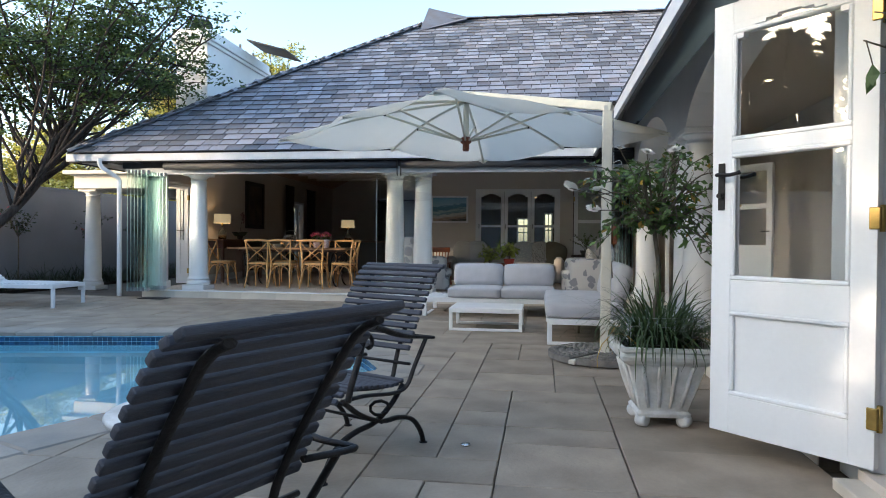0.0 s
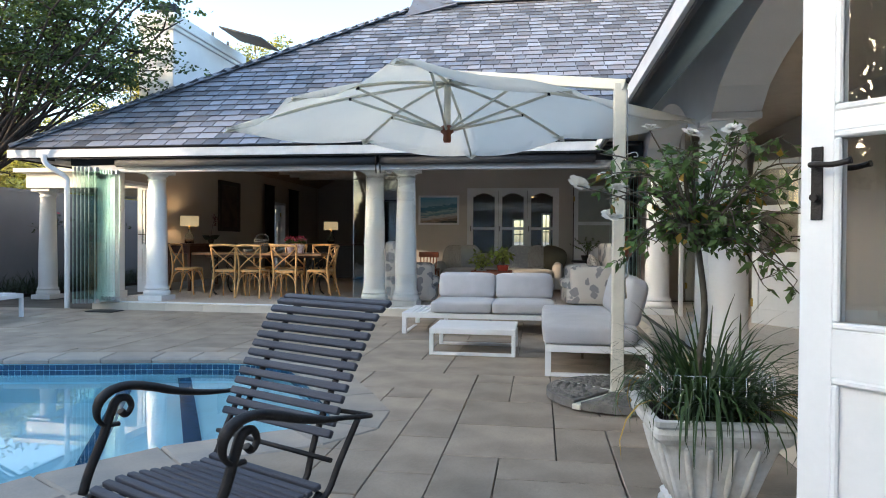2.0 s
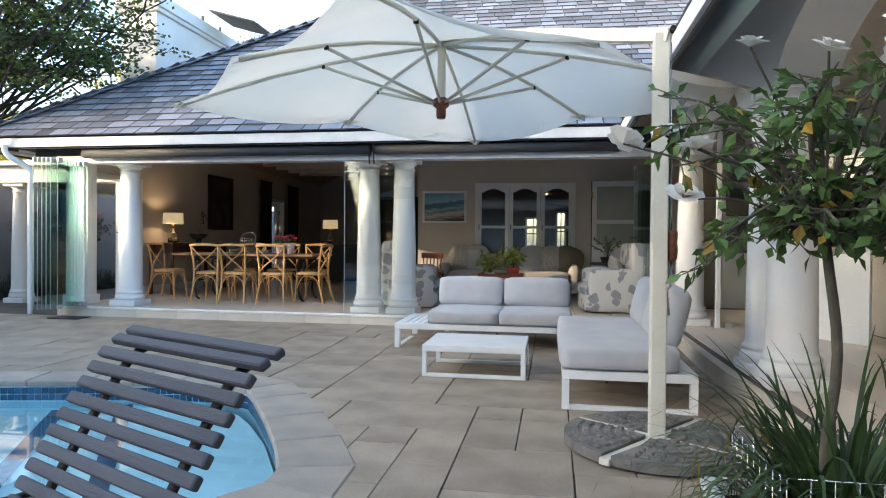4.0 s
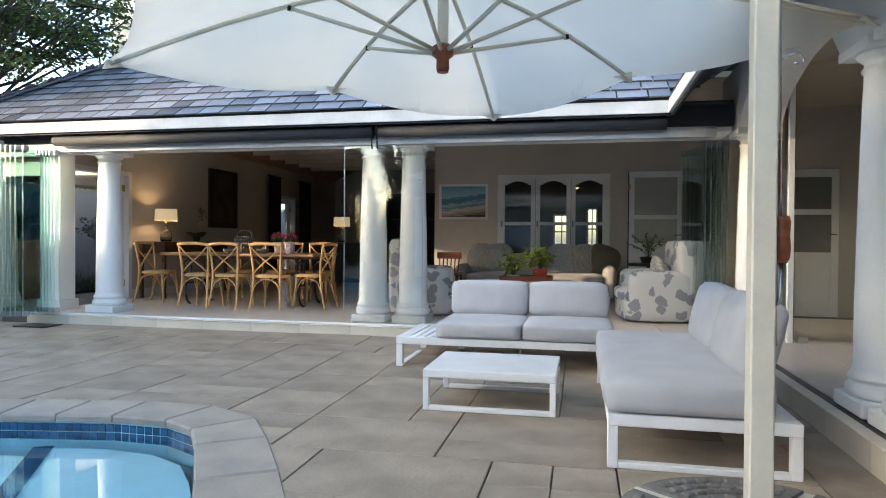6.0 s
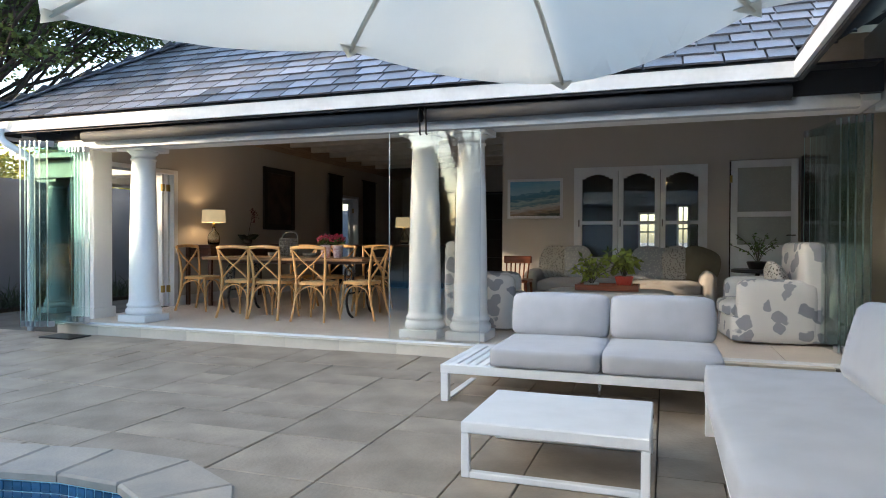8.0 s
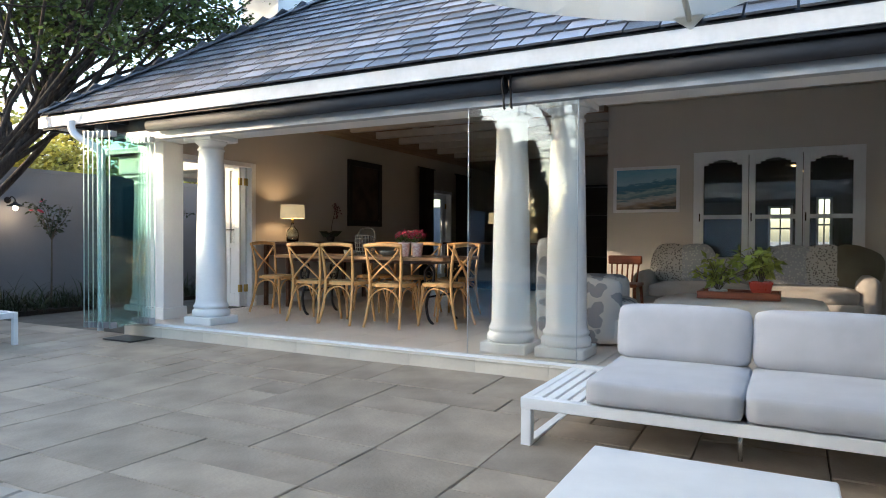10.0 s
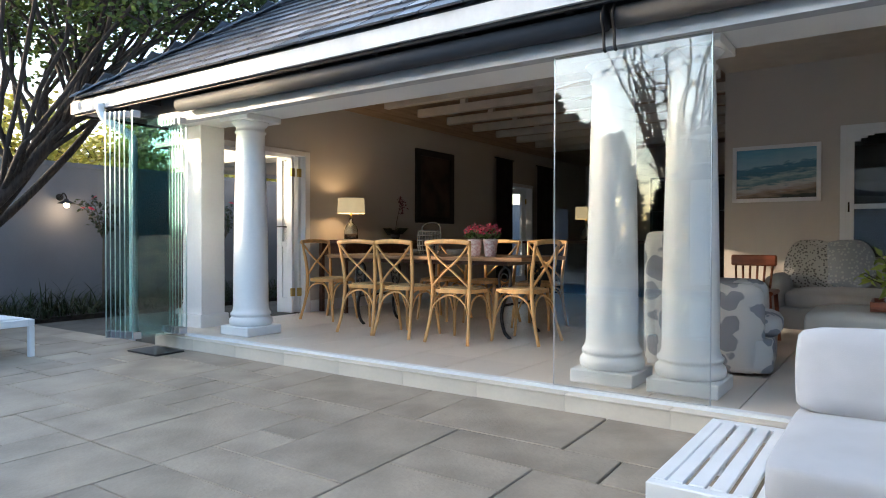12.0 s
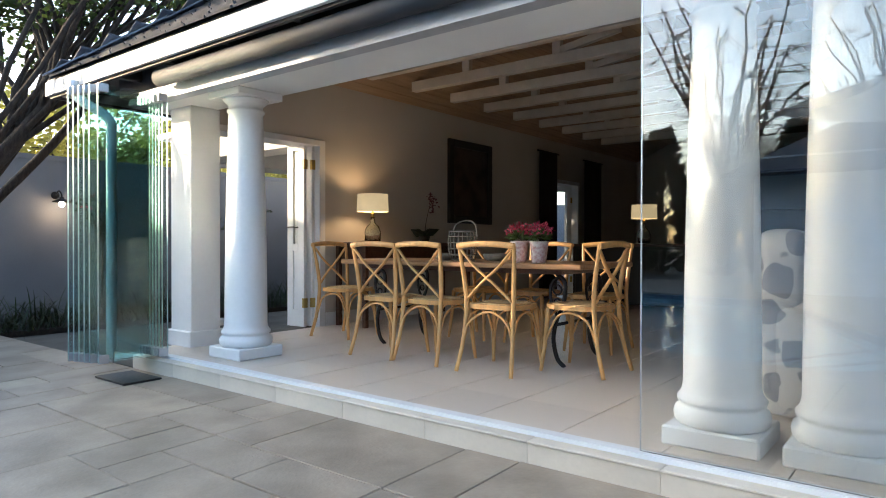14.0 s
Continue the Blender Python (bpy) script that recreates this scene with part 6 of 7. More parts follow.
def seascape():
    m = bpy.data.materials.new("seascape")
    m.use_nodes = True
    N, L = m.node_tree.nodes, m.node_tree.links
    b = N["Principled BSDF"]
    tc = N.new("ShaderNodeTexCoord"); sp = N.new("ShaderNodeSeparateXYZ"); nz = N.new("ShaderNodeTexNoise")
    mp = N.new("ShaderNodeMapping"); mp.inputs["Scale"].default_value = (4, 1, 22)
    nz.inputs["Scale"].default_value = 1.6; nz.inputs["Detail"].default_value = 5
    L.new(tc.outputs["Object"], sp.inputs[0]); L.new(tc.outputs["Object"], mp.inputs["Vector"]); L.new(mp.outputs[0], nz.inputs["Vector"])
    a = N.new("ShaderNodeMath"); a.operation = "MULTIPLY_ADD"; a.inputs[1].default_value = 0.16; L.new(nz.outputs["Fac"], a.inputs[0]); L.new(sp.outputs["Z"], a.inputs[2])
    x = N.new("ShaderNodeMath"); x.operation = "MULTIPLY_ADD"; x.inputs[1].default_value = -0.12; L.new(sp.outputs["X"], x.inputs[0]); L.new(a.outputs[0], x.inputs[2])
    r = N.new("ShaderNodeMapRange"); r.inputs["From Min"].default_value, r.inputs["From Max"].default_value = -0.18, 0.36
    L.new(x.outputs[0], r.inputs["Value"])
    cr = N.new("ShaderNodeValToRGB")
    e = cr.color_ramp.elements
    e[0].position, e[0].color = 0.0, (0.03, 0.04, 0.03, 1)
    e[1].position, e[1].color = 1.0, (0.12, 0.32, 0.48, 1)
    for p, c in ((0.1, (0.3, 0.22, 0.15, 1)), (0.24, (0.5, 0.5, 0.48, 1)), (0.32, (0.1, 0.22, 0.26, 1)), (0.42, (0.35, 0.45, 0.46, 1)), (0.5, (0.06, 0.17, 0.24, 1)), (0.62, (0.07, 0.2, 0.3, 1)), (0.66, (0.28, 0.46, 0.55, 1))):
        n = e.new(p); n.color = c
    L.new(r.outputs[0], cr.inputs[0]); L.new(cr.outputs[0], b.inputs["Base Color"])
    b.inputs["Roughness"].default_value = 0.5
    return m
bm = B(); box(bm, -0.38, -0.015, -0.26, 0.38, 0, 0.26); part("canvas", bm, seascape(), t, "blue seascape with surf and dunes")
leaf_door("sitting_room_door", "white half-glazed door ajar beside the window", pose(0.555, BACK - 0.03, FLOOR, 0, 0, -3), 0.82, 2.07, (0.85, 1.3), mat("frosted_door_light", (0.4, 0.42, 0.38), 0.25, vary=0.02, bump=0))
t = thing("wall_shelf", "dark narrow shelving beside the sitting room door", "shelf", pose(1.42, BACK - 0.3, FLOOR))
part("side", boxes((0, 0, 0, 0.02, 0.29, 2.1)), CHARCOAL, t); part("side", boxes((0.29, 0, 0, 0.31, 0.29, 2.1)), CHARCOAL, t)
part("back", boxes((0.02, 0.27, 0, 0.29, 0.29, 2.1)), CHARCOAL, t)
for z in (0.05, 0.5, 0.95, 1.4, 1.75, 2.06):
    part("board", boxes((0.02, 0, z, 0.29, 0.27, z + 0.025)), DARKWOOD, t)
SOFAGREY = mat("taupe_sofa_fabric", (0.38, 0.355, 0.32), 0.95, vary=0.04, scale=4, fine=350, bump=0.2, sheen=0.2)
t = thing("sofa", "taupe fabric sofa with patterned cushions against the wall", "sofa", pose(0, 0, FLOOR))
bm = B(); cushion(bm, -2.1, 13.35, 0.08, 0.3, 14.3, 0.3, r=0.04, puff=0.0); part("base", bm, SOFAGREY, t)
bm = B(); cushion(bm, -1.95, 14.05, 0.28, 0.14, 14.33, 0.72, r=0.07, puff=0.02); part("backrest", bm, SOFAGREY, t)
for x0 in (-2.12, 0.14):
    bm = B(); cushion(bm, x0, 13.35, 0.08, x0 + 0.18, 14.3, 0.56, r=0.07, puff=0.02); part("arm", bm, SOFAGREY, t)
for x0 in (-1.93, -0.89):
    bm = B(); cushion(bm, x0, 13.33, 0.28, x0 + 1.02, 14.08, 0.44, r=0.05, puff=0.02); part("seat_cushion", bm, SOFAGREY, t)
def patterned(name, a, b, sc):
    m = mat(name, a, 0.9, vary=0.02, fine=300, bump=0.1)
    N, L = m.node_tree.nodes, m.node_tree.links
    v = N.new("ShaderNodeTexVoronoi"); v.inputs["Scale"].default_value = sc
    tc = N.new("ShaderNodeTexCoord"); L.new(tc.outputs["Object"], v.inputs["Vector"])
    r = N.new("ShaderNodeValToRGB"); r.color_ramp.interpolation = "CONSTANT"
    r.color_ramp.elements[0].color = (*b, 1); r.color_ramp.elements[1].position = 0.36; r.color_ramp.elements[1].color = (*a, 1)
    L.new(v.outputs["Distance"], r.inputs[0])
    h = next(n for n in N if n.type == "HUE_SAT"); L.new(r.outputs[0], h.inputs["Color"])
    return m
LEOPARD = patterned("leopard_cushion", (0.42, 0.4, 0.36), (0.12, 0.11, 0.1), 42)
DOTS = patterned("dotted_grey_cushion", (0.33, 0.34, 0.35), (0.48, 0.48, 0.46), 34)
OLIVE = mat("olive_cushion", (0.16, 0.14, 0.09), 0.9, vary=0.05, fine=300, bump=0.15)
for x, a, mm, lab in ((-1.78, 12, LEOPARD, "grey spotted scatter cushion on the sofa"), (-1.5, -8, DOTS, "grey dotted scatter cushion on the sofa"), (-0.5, 6, DOTS, "grey dotted scatter cushion on the sofa"), (-0.16, -14, LEOPARD, "grey spotted scatter cushion on the sofa"), (0.08, 20, OLIVE, "olive scatter cushion on the sofa")):
    t = thing("scatter_cushion", lab, "cushion", pose(x, 13.92, FLOOR + 0.47, -18, a * 0.9, 0), "scatter cushions on the sofa")
    bm = B(); cushion(bm, -0.22, -0.05, -0.02, 0.22, 0.05, 0.4, r=0.035, puff=0.05); part("cover", bm, mm, t)
# ottoman with tray and plants
t = thing("ottoman", "cream upholstered ottoman in the sitting room", "ottoman", pose(0, 0, FLOOR))
bm = B(); cushion(bm, -1.62, 11.9, 0.1, -0.2, 12.65, 0.4, r=0.06, puff=0.02); part("pad", bm, mat("cream_ottoman_fabric", (0.55, 0.51, 0.44), 0.95, vary=0.03, fine=300, bump=0.15), t)
for x in (-1.55, -0.33):
    for y in (11.97, 12.53):
        bm = B(); lathe(bm, [(0.02, 0), (0.03, 0.1)], (x, y, 0), 10); part("leg", bm, DARKWOOD, t)
t = thing("tray", "red-brown wooden tray on the ottoman", "tray", pose(-0.9, 12.15, FLOOR + 0.415))
bm = boxes((-0.34, -0.2, 0, 0.34, 0.2, 0.015), (-0.34, -0.2, 0.015, 0.34, -0.185, 0.065), (-0.34, 0.185, 0.015, 0.34, 0.2, 0.065), (-0.34, -0.185, 0.015, -0.325, 0.185, 0.065), (0.325, -0.185, 0.015, 0.34, 0.185, 0.065), bevel=0.003); part("tray", bm, REDWOOD, t)
def bush_plant(name, label, at, potm, pr, ph, leafm, n, spread, height, leaf, seed, square=False):
    t = thing(name, label, "potted plant", pose(*at))
    bm = B()
    if square:
        square_ring(bm, [(pr * 0.75, 0, 0.01), (pr, ph, 0.01), (pr * 1.04, ph, 0.01), (pr * 1.04, ph + 0.02, 0.01), (pr * 0.9, ph + 0.02, 0.01), (pr * 0.85, ph * 0.7, 0.01)])
    else:
        lathe(bm, [(pr * 0.75, 0), (pr, ph), (pr * 1.05, ph), (pr * 0.9, ph + 0.01), (pr * 0.8, ph * 0.7)], (0, 0, 0), 18)
    part("pot", bm, potm, t)
    rg_ = random.Random(seed)
    bmS, bmL = B(), B()
    for i in range(n):
        d = Vector((rg_.gauss(0, spread), rg_.gauss(0, spread), height * rg_.uniform(0.45, 1)))
        e = Vector((0, 0, ph)) + d
        pts = curve([(0, 0, ph * 0.7), Vector((d.x * 0.35, d.y * 0.35, ph + d.z * 0.55)), e], 4)
        tube(bmS, pts, 0.003, 4)
        for k in range(5):
            p = pts[rg_.randrange(4, len(pts))]
            leaf_quads(bmL, p, leaf * rg_.uniform(0.7, 1.2), (d.x + rg_.gauss(0, 0.5) * spread * 4, d.y + rg_.gauss(0, 0.5) * spread * 4, rg_.uniform(-0.3, 0.25)), rg_)
    part("stems", bmS, STEM, t); part("leaves", bmL, leafm, t)
    return t
bush_plant("houseplant", "yellow-green variegated houseplant in a red pot", (-0.72, 12.15, FLOOR + 0.43), TERRACOTTA, 0.095, 0.12, LEAF_VARIEGATED, 30, 0.11, 0.32, 0.105, 31, True)
bush_plant("houseplant", "leafy houseplant in a patterned cream pot", (-1.08, 12.15, FLOOR + 0.43), POTWHITE, 0.085, 0.05, LEAF_VARIEGATED, 22, 0.12, 0.3, 0.1, 32)
# armchairs in heart-leaf print
def heartprint():
    m = mat("leaf_print_fabric", (0.5, 0.49, 0.46), 0.95, vary=0.03, fine=300, bump=0.15)
    N, L = m.node_tree.nodes, m.node_tree.links
    v = N.new("ShaderNodeTexVoronoi"); v.inputs["Scale"].default_value = 6.0
    tc = N.new("ShaderNodeTexCoord")
    wob = N.new("ShaderNodeTexNoise"); wob.inputs["Scale"].default_value = 7.0
    add = N.new("ShaderNodeVectorMath"); add.operation = "MULTIPLY_ADD"; add.inputs[1].default_value = (0.16, 0.16, 0.16)
    L.new(tc.outputs["Object"], wob.inputs["Vector"]); L.new(wob.outputs["Color"], add.inputs[0]); L.new(tc.outputs["Object"], add.inputs[2])
    L.new(add.outputs[0], v.inputs["Vector"])
    r = N.new("ShaderNodeValToRGB"); r.color_ramp.interpolation = "LINEAR"
    r.color_ramp.elements[0].position, r.color_ramp.elements[0].color = 0.43, (0.24, 0.25, 0.275, 1)
    r.color_ramp.elements[1].position, r.color_ramp.elements[1].color = 0.47, (0.52, 0.515, 0.5, 1)
    L.new(v.outputs["Distance"], r.inputs[0])
    h = next(n for n in N if n.type == "HUE_SAT"); L.new(r.outputs[0], h.inputs["Color"])
    return m
HEART = heartprint()
def armchair(m, label):
    t = thing("upholstered_armchair", label, "armchair", m, "print armchairs")
    bm = B(); cushion(bm, -0.38, -0.4, 0.02, 0.38, 0.4, 0.26, r=0.04, puff=0.0, seed=1); part("base", bm, HEART, t)
    bm = B(); cushion(bm, -0.24, -0.43, 0.24, 0.24, 0.25, 0.4, r=0.06, puff=0.02, seed=2); part("seat_cushion", bm, HEART, t)
    for s in (-1, 1):
        bm = B(); cushion(bm, s * 0.3 - 0.09, -0.34, 0.02, s * 0.3 + 0.09, 0.36, 0.6, r=0.07, puff=0.01, seed=3 + s); part("arm", bm, HEART, t)
    bm = B(); cushion(bm, -0.37, 0.2, 0.05, 0.37, 0.42, 0.95, r=0.055, puff=0.008, seed=7); part("backrest", bm, HEART, t)
    return t
ac = armchair(pose(0.66, 11.66, FLOOR, 0, 0, -84), "wing armchair in grey heart-leaf print")
copy_thing(ac, pose(-2.17, 11.68, FLOOR, 0, 0, 96))
t = thing("scatter_cushion", "small grey patterned cushion on the armchair", "cushion", pose(0.8, 11.6, FLOOR + 0.4, 0, -20, 0))
bm = B(); cushion(bm, -0.06, -0.2, 0, 0.06, 0.2, 0.36, r=0.05, puff=0.04); part("cover", bm, LEOPARD, t)
t = thing("wooden_chair", "red-brown wooden captain's chair", "chair", pose(-2.17, 13.0, FLOOR, 0, 0, 0))
bm = B(); box(bm, -0.22, -0.2, 0.42, 0.22, 0.22, 0.46, bevel=0.012); part("seat", bm, REDWOOD, t)
for x in (-0.19, 0.19):
    for y in (-0.17, 0.18):
        bm = B(); tube(bm, [(x * 1.15, y * 1.15, 0), (x, y, 0.42)], 0.018, 8); part("leg", bm, REDWOOD, t)
for i in range(6):
    x = -0.14 + 0.056 * i
    bm = B(); tube(bm, [(x, 0.2, 0.46), (x * 1.1, 0.25, 0.67)], 0.011, 6); part("spindle", bm, REDWOOD, t)
bm = B(); box(bm, -0.19, 0.22, 0.66, 0.19, 0.27, 0.76, bevel=0.012); part("top_rail", bm, REDWOOD, t)
t = thing("side_table", "dark round side table behind the armchair", "side table", pose(0.73, 13.0, FLOOR))
bm = B(); lathe(bm, [(0.28, 0.6), (0.29, 0.61), (0.29, 0.63), (0.27, 0.64)], (0, 0, 0), 28); part("top", bm, CHARCOAL, t)
bm = B(); lathe(bm, [(0.16, 0), (0.15, 0.03), (0.03, 0.06), (0.025, 0.6)], (0, 0, 0), 18); part("pedestal", bm, CHARCOAL, t)
bush_plant("bonsai", "small bushy plant in a dark dish", (0.73, 13.0, FLOOR + 0.64), CHARCOAL, 0.12, 0.08, LEAF_ROSE, 26, 0.12, 0.34, 0.045, 41)

# ---- veranda ----
leaf_door("veranda_door", "white half-glazed door at the end of the veranda", pose(2.31, 12.58, FLOOR), 0.68, 1.88, (0.75, 1.3), mat("dim_door_light", (0.12, 0.13, 0.13), 0.15, vary=0.02, bump=0))
leaf_door("stable_door", "white panelled door standing open on the veranda", pose(2.46, 9.6, FLOOR, 0, 0, -56), 0.68, 1.95, (0.8, 1.35))
struct("veranda_post", boxes((1.7, 10.1, FLOOR - 0.005, 1.75, 10.15, 2.83), bevel=0.003), TRIM, "slim white glazing post on the veranda", "post")
t = thing("veranda_glass", "tall clear glass leaf on the veranda", "glass door", pose(0, 0, 0))
bm = B(); glass_leaf(bm, 1.76, 10.12, 2.55, 10.12, FLOOR + 0.03, 2.78); g = part("pane", bm, PANE, t); g.visible_shadow = False
for x in (1.8, 2.45):
    bm = B(); box(bm, x, 10.1, FLOOR, x + 0.08, 10.14, FLOOR + 0.06, bevel=0.003); part("clamp", bm, ALU, t)
for x, y in ((2.3, 7.6), (2.3, 5.2)):
    t = thing("downlight", "small lit recessed ceiling downlight", "downlight", pose(x, y, 2.83), "veranda downlights")
    bm = B(); lathe(bm, [(0.05, 0), (0.05, -0.006), (0.036, -0.008)], (0, 0, 0), 18); part("trim_ring", bm, TRIM, t)
    bm = B(); lathe(bm, [(0.03, -0.009), (0.03, -0.011)], (0, 0, 0), 14); part("lens", bm, glow("downlight_lens", (1.0, 0.8, 0.45), 2.0) if "downlight_lens" not in bpy.data.materials else bpy.data.materials["downlight_lens"], t, "glowing lens")
t = thing("wall_shelf", "dark wooden shelf on the white wall inside the door", "shelf", pose(3.3, 2.4, 1.05))
bm = B(); box(bm, -0.25, -0.5, 0, 0, 0.5, 0.04, bevel=0.004); part("board", bm, DARKWOOD, t)

# ---- trees and planting ----
def limb(bm, a, b, r0, r1, rng, n=7, wob=0.06):
    a, b = Vector(a), Vector(b)
    pts, rad = [], []
    L = (b - a).length
    for i in range(n + 1):
        u = i / n
        p = a.lerp(b, u)
        if 0 < i < n:
            p += Vector((rng.gauss(0, wob), rng.gauss(0, wob), rng.gauss(0, wob))) * L * 0.25
        pts.append(p); rad.append(r0 + (r1 - r0) * u)
    tube(bm, pts, rad, 7)
    return pts


def spread_tree(name, label, base, trunk, crown, leafm, seed, n_limb=26, per=5, tufts=14, leaf=0.09, flat=0.45, r0=0.15, tuft_r=0.32, bare=False, leaves=26, stems=0):
    """A leaning trunk that forks into limbs and twigs; feathery tufts of small leaves, in uneven layers."""
    rng = random.Random(seed)
    t = thing(name, label, "tree", pose(*base))
    bmT, bmL = B(), B()
    pts = curve(trunk, 4)
    tube(bmT, pts, [r0 * (1 - 0.5 * i / len(pts)) for i in range(len(pts))], 10)
    part("trunk", bmT, BARK, t)
    for k in range(stems):
        bmT = B()
        st = [p + Vector((0.28 * k - 0.5, 0.3 - 0.55 * k, 0.0)) * min(1.0, p.z / 2.2) + Vector((0.0, 0.16 * (k + 1), 0)) for p in pts]
        tube(bmT, st, [r0 * 0.62 * (1 - 0.5 * i / len(pts)) for i in range(len(pts))], 9)
        part("stem", bmT, BARK, t, "slanting dark stem")
    bmT = B()
    top = pts[-1]
    (cx, cy, cz), (hx, hy, hz) = crown
    for i in range(n_limb):
        while True:
            q = Vector((rng.uniform(-1, 1), rng.uniform(-1, 1), rng.uniform(-1, 1)))
            if 0.25 < q.length < 1:
                break
        e = Vector((cx + q.x * hx, cy + q.y * hy, cz + q.z * hz))
        start = pts[rng.randrange(len(pts) // 2, len(pts))]
        lp = limb(bmT, start, e, r0 * 0.3, 0.03 if bare else 0.012, rng)
        for k in range(per):
            s = lp[rng.randrange(2 if bare else 4, len(lp))]
            d = Vector((rng.gauss(0, 1), rng.gauss(0, 1), rng.gauss(0, 0.35))).normalized() * rng.uniform(0.4, 1.0)
            tp = limb(bmT, s, s + d, 0.03 if bare else 0.016, 0.012 if bare else 0.004, rng, 4)
            if bare:
                for j in range(4):
                    s2 = tp[rng.randrange(1, len(tp))]
                    d2 = (d.normalized() + Vector((rng.gauss(0, 0.6), rng.gauss(0, 0.6), rng.gauss(0, 0.6)))).normalized() * rng.uniform(0.3, 0.7)
                    limb(bmT, s2, s2 + d2, 0.014, 0.006, rng, 3)
                continue
            for j in range(max(1, tufts // per)):
                c = tp[rng.randrange(1, len(tp))] + Vector((rng.gauss(0, 0.15), rng.gauss(0, 0.15), rng.gauss(0, 0.06)))
                ax = Vector((rng.gauss(0, 1), rng.gauss(0, 1), rng.gauss(0, 0.25))).normalized()
                for m_ in range(leaves):
                    p = c + ax * rng.uniform(-tuft_r, tuft_r) + Vector((rng.gauss(0, tuft_r * 0.28), rng.gauss(0, tuft_r * 0.28), rng.gauss(0, tuft_r * 0.28 * flat)))
                    d = Vector((rng.gauss(0, 1), rng.gauss(0, 1), rng.gauss(0, 0.5) - 0.2)).normalized()
                    sd = d.orthogonal().normalized() * leaf * 0.3
                    a = bmL.verts.new(p); b_ = bmL.verts.new(p + d * leaf * 0.5 + sd); c_ = bmL.verts.new(p + d * leaf); e_ = bmL.verts.new(p + d * leaf * 0.5 - sd)
                    bmL.faces.new((a, b_, c_, e_))
    part("branchwork", bmT, BARK, t)
    if bare:
        bmL.free()
    else:
        part("crown", bmL, leafm, t)
    return t


spread_tree("shade_tree", "spreading dark tree with feathery leaves leaning over the terrace", (-9.7, 8.7, -0.05),
            [(0, 0, 0), (0.35, 0.45, 0.75), (0.85, 1.0, 1.55), (1.1, 1.5, 2.3), (1.25, 1.9, 3.0)], ((0.9, 2.2, 5.2), (3.1, 2.6, 1.5)), LEAF_TREE, 2, n_limb=46, per=6, tufts=18, leaf=0.075, r0=0.1, stems=2, tuft_r=0.36, leaves=34, flat=0.12)
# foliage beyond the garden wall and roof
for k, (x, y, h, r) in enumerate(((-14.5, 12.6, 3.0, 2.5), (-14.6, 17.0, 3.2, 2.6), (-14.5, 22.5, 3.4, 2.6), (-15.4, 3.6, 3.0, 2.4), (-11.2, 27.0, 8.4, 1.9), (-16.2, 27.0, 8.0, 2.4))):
    spread_tree("garden_tree", "yellow-green tree beyond the garden wall, sunlight in its leaf colour", (x, y, -0.05), [(0, 0, 0), (0.1, 0, h * 0.35), (0, 0.1, h * 0.7)], ((0, 0, h * 0.95), (r, r, r * 0.75)), LEAF_SUN, 60 + k, n_limb=22, per=5, tufts=15, leaf=0.13, r0=0.14, tuft_r=0.5, leaves=34)
# trees behind the walker, mirrored in the glass and pool
for k, (x, y, h, r) in enumerate(((-8.6, -12.6, 7.6, 3.6), (-3.0, -14.5, 7.6, 3.6), (3.5, -13.0, 6.5, 3.2))):
    spread_tree("bare_tree", "tall leafless garden tree against the sky", (x, y, -0.05), [(0, 0, 0), (0.2, 0.1, h * 0.25), (0.1, 0.3, h * 0.5)], ((0, 0.2, h), (r, r, r * 0.95)), LEAF_TREE, 80 + k, n_limb=34, per=7, r0=0.24, bare=True)


def conifer(at, h, r, seed):
    rng = random.Random(seed)
    t = thing("conifer", "dark dense conifer out of view, in mirrored or sun-blocking rows", "tree", pose(*at), "conifer hedge")
    bm = B(); tube(bm, [(0, 0, 0), (0, 0, h * 0.9)], [0.12, 0.02], 7); part("trunk", bm, BARK, t)
    bm = B()
    for i in range(1500):
        u = rng.random() ** 0.8
        a = rng.uniform(0, 2 * math.pi)
        rr = r * (1 - u) ** 0.75 * rng.uniform(0.55, 1.05) + 0.05
        p = Vector((rr * math.cos(a), rr * math.sin(a), 0.1 + u * h))
        d = Vector((math.cos(a), math.sin(a), rng.uniform(0.1, 0.9))).normalized()
        sd = d.orthogonal().normalized() * 0.12
        q = [p - d * 0.15, p + sd, p + d * rng.uniform(0.25, 0.45), p - sd]
        bm.faces.new([bm.verts.new(v) for v in q])
    part("crown", bm, LEAF_CONIFER, t)


for k, x in enumerate((-11.5, -9.6, -7.7, -5.8, -3.9, -2.0, 0.2, 2.2, 4.0)):
    conifer((x + 0.3 * math.sin(k * 5), -10.2 - 0.5 * math.cos(k * 3), -0.05), 4.3 + 0.8 * math.sin(k * 2.3), 1.3, 100 + k)

# unseen row beyond the wall, added this tall to keep low sun off the terrace
for k in range(18):
    conifer((-13.4 + 0.4 * math.sin(k * 4.1), -15.5 + k * 1.2, -0.05), 6.5 + 1.0 * math.sin(k * 2.9), 1.7, 120 + k)

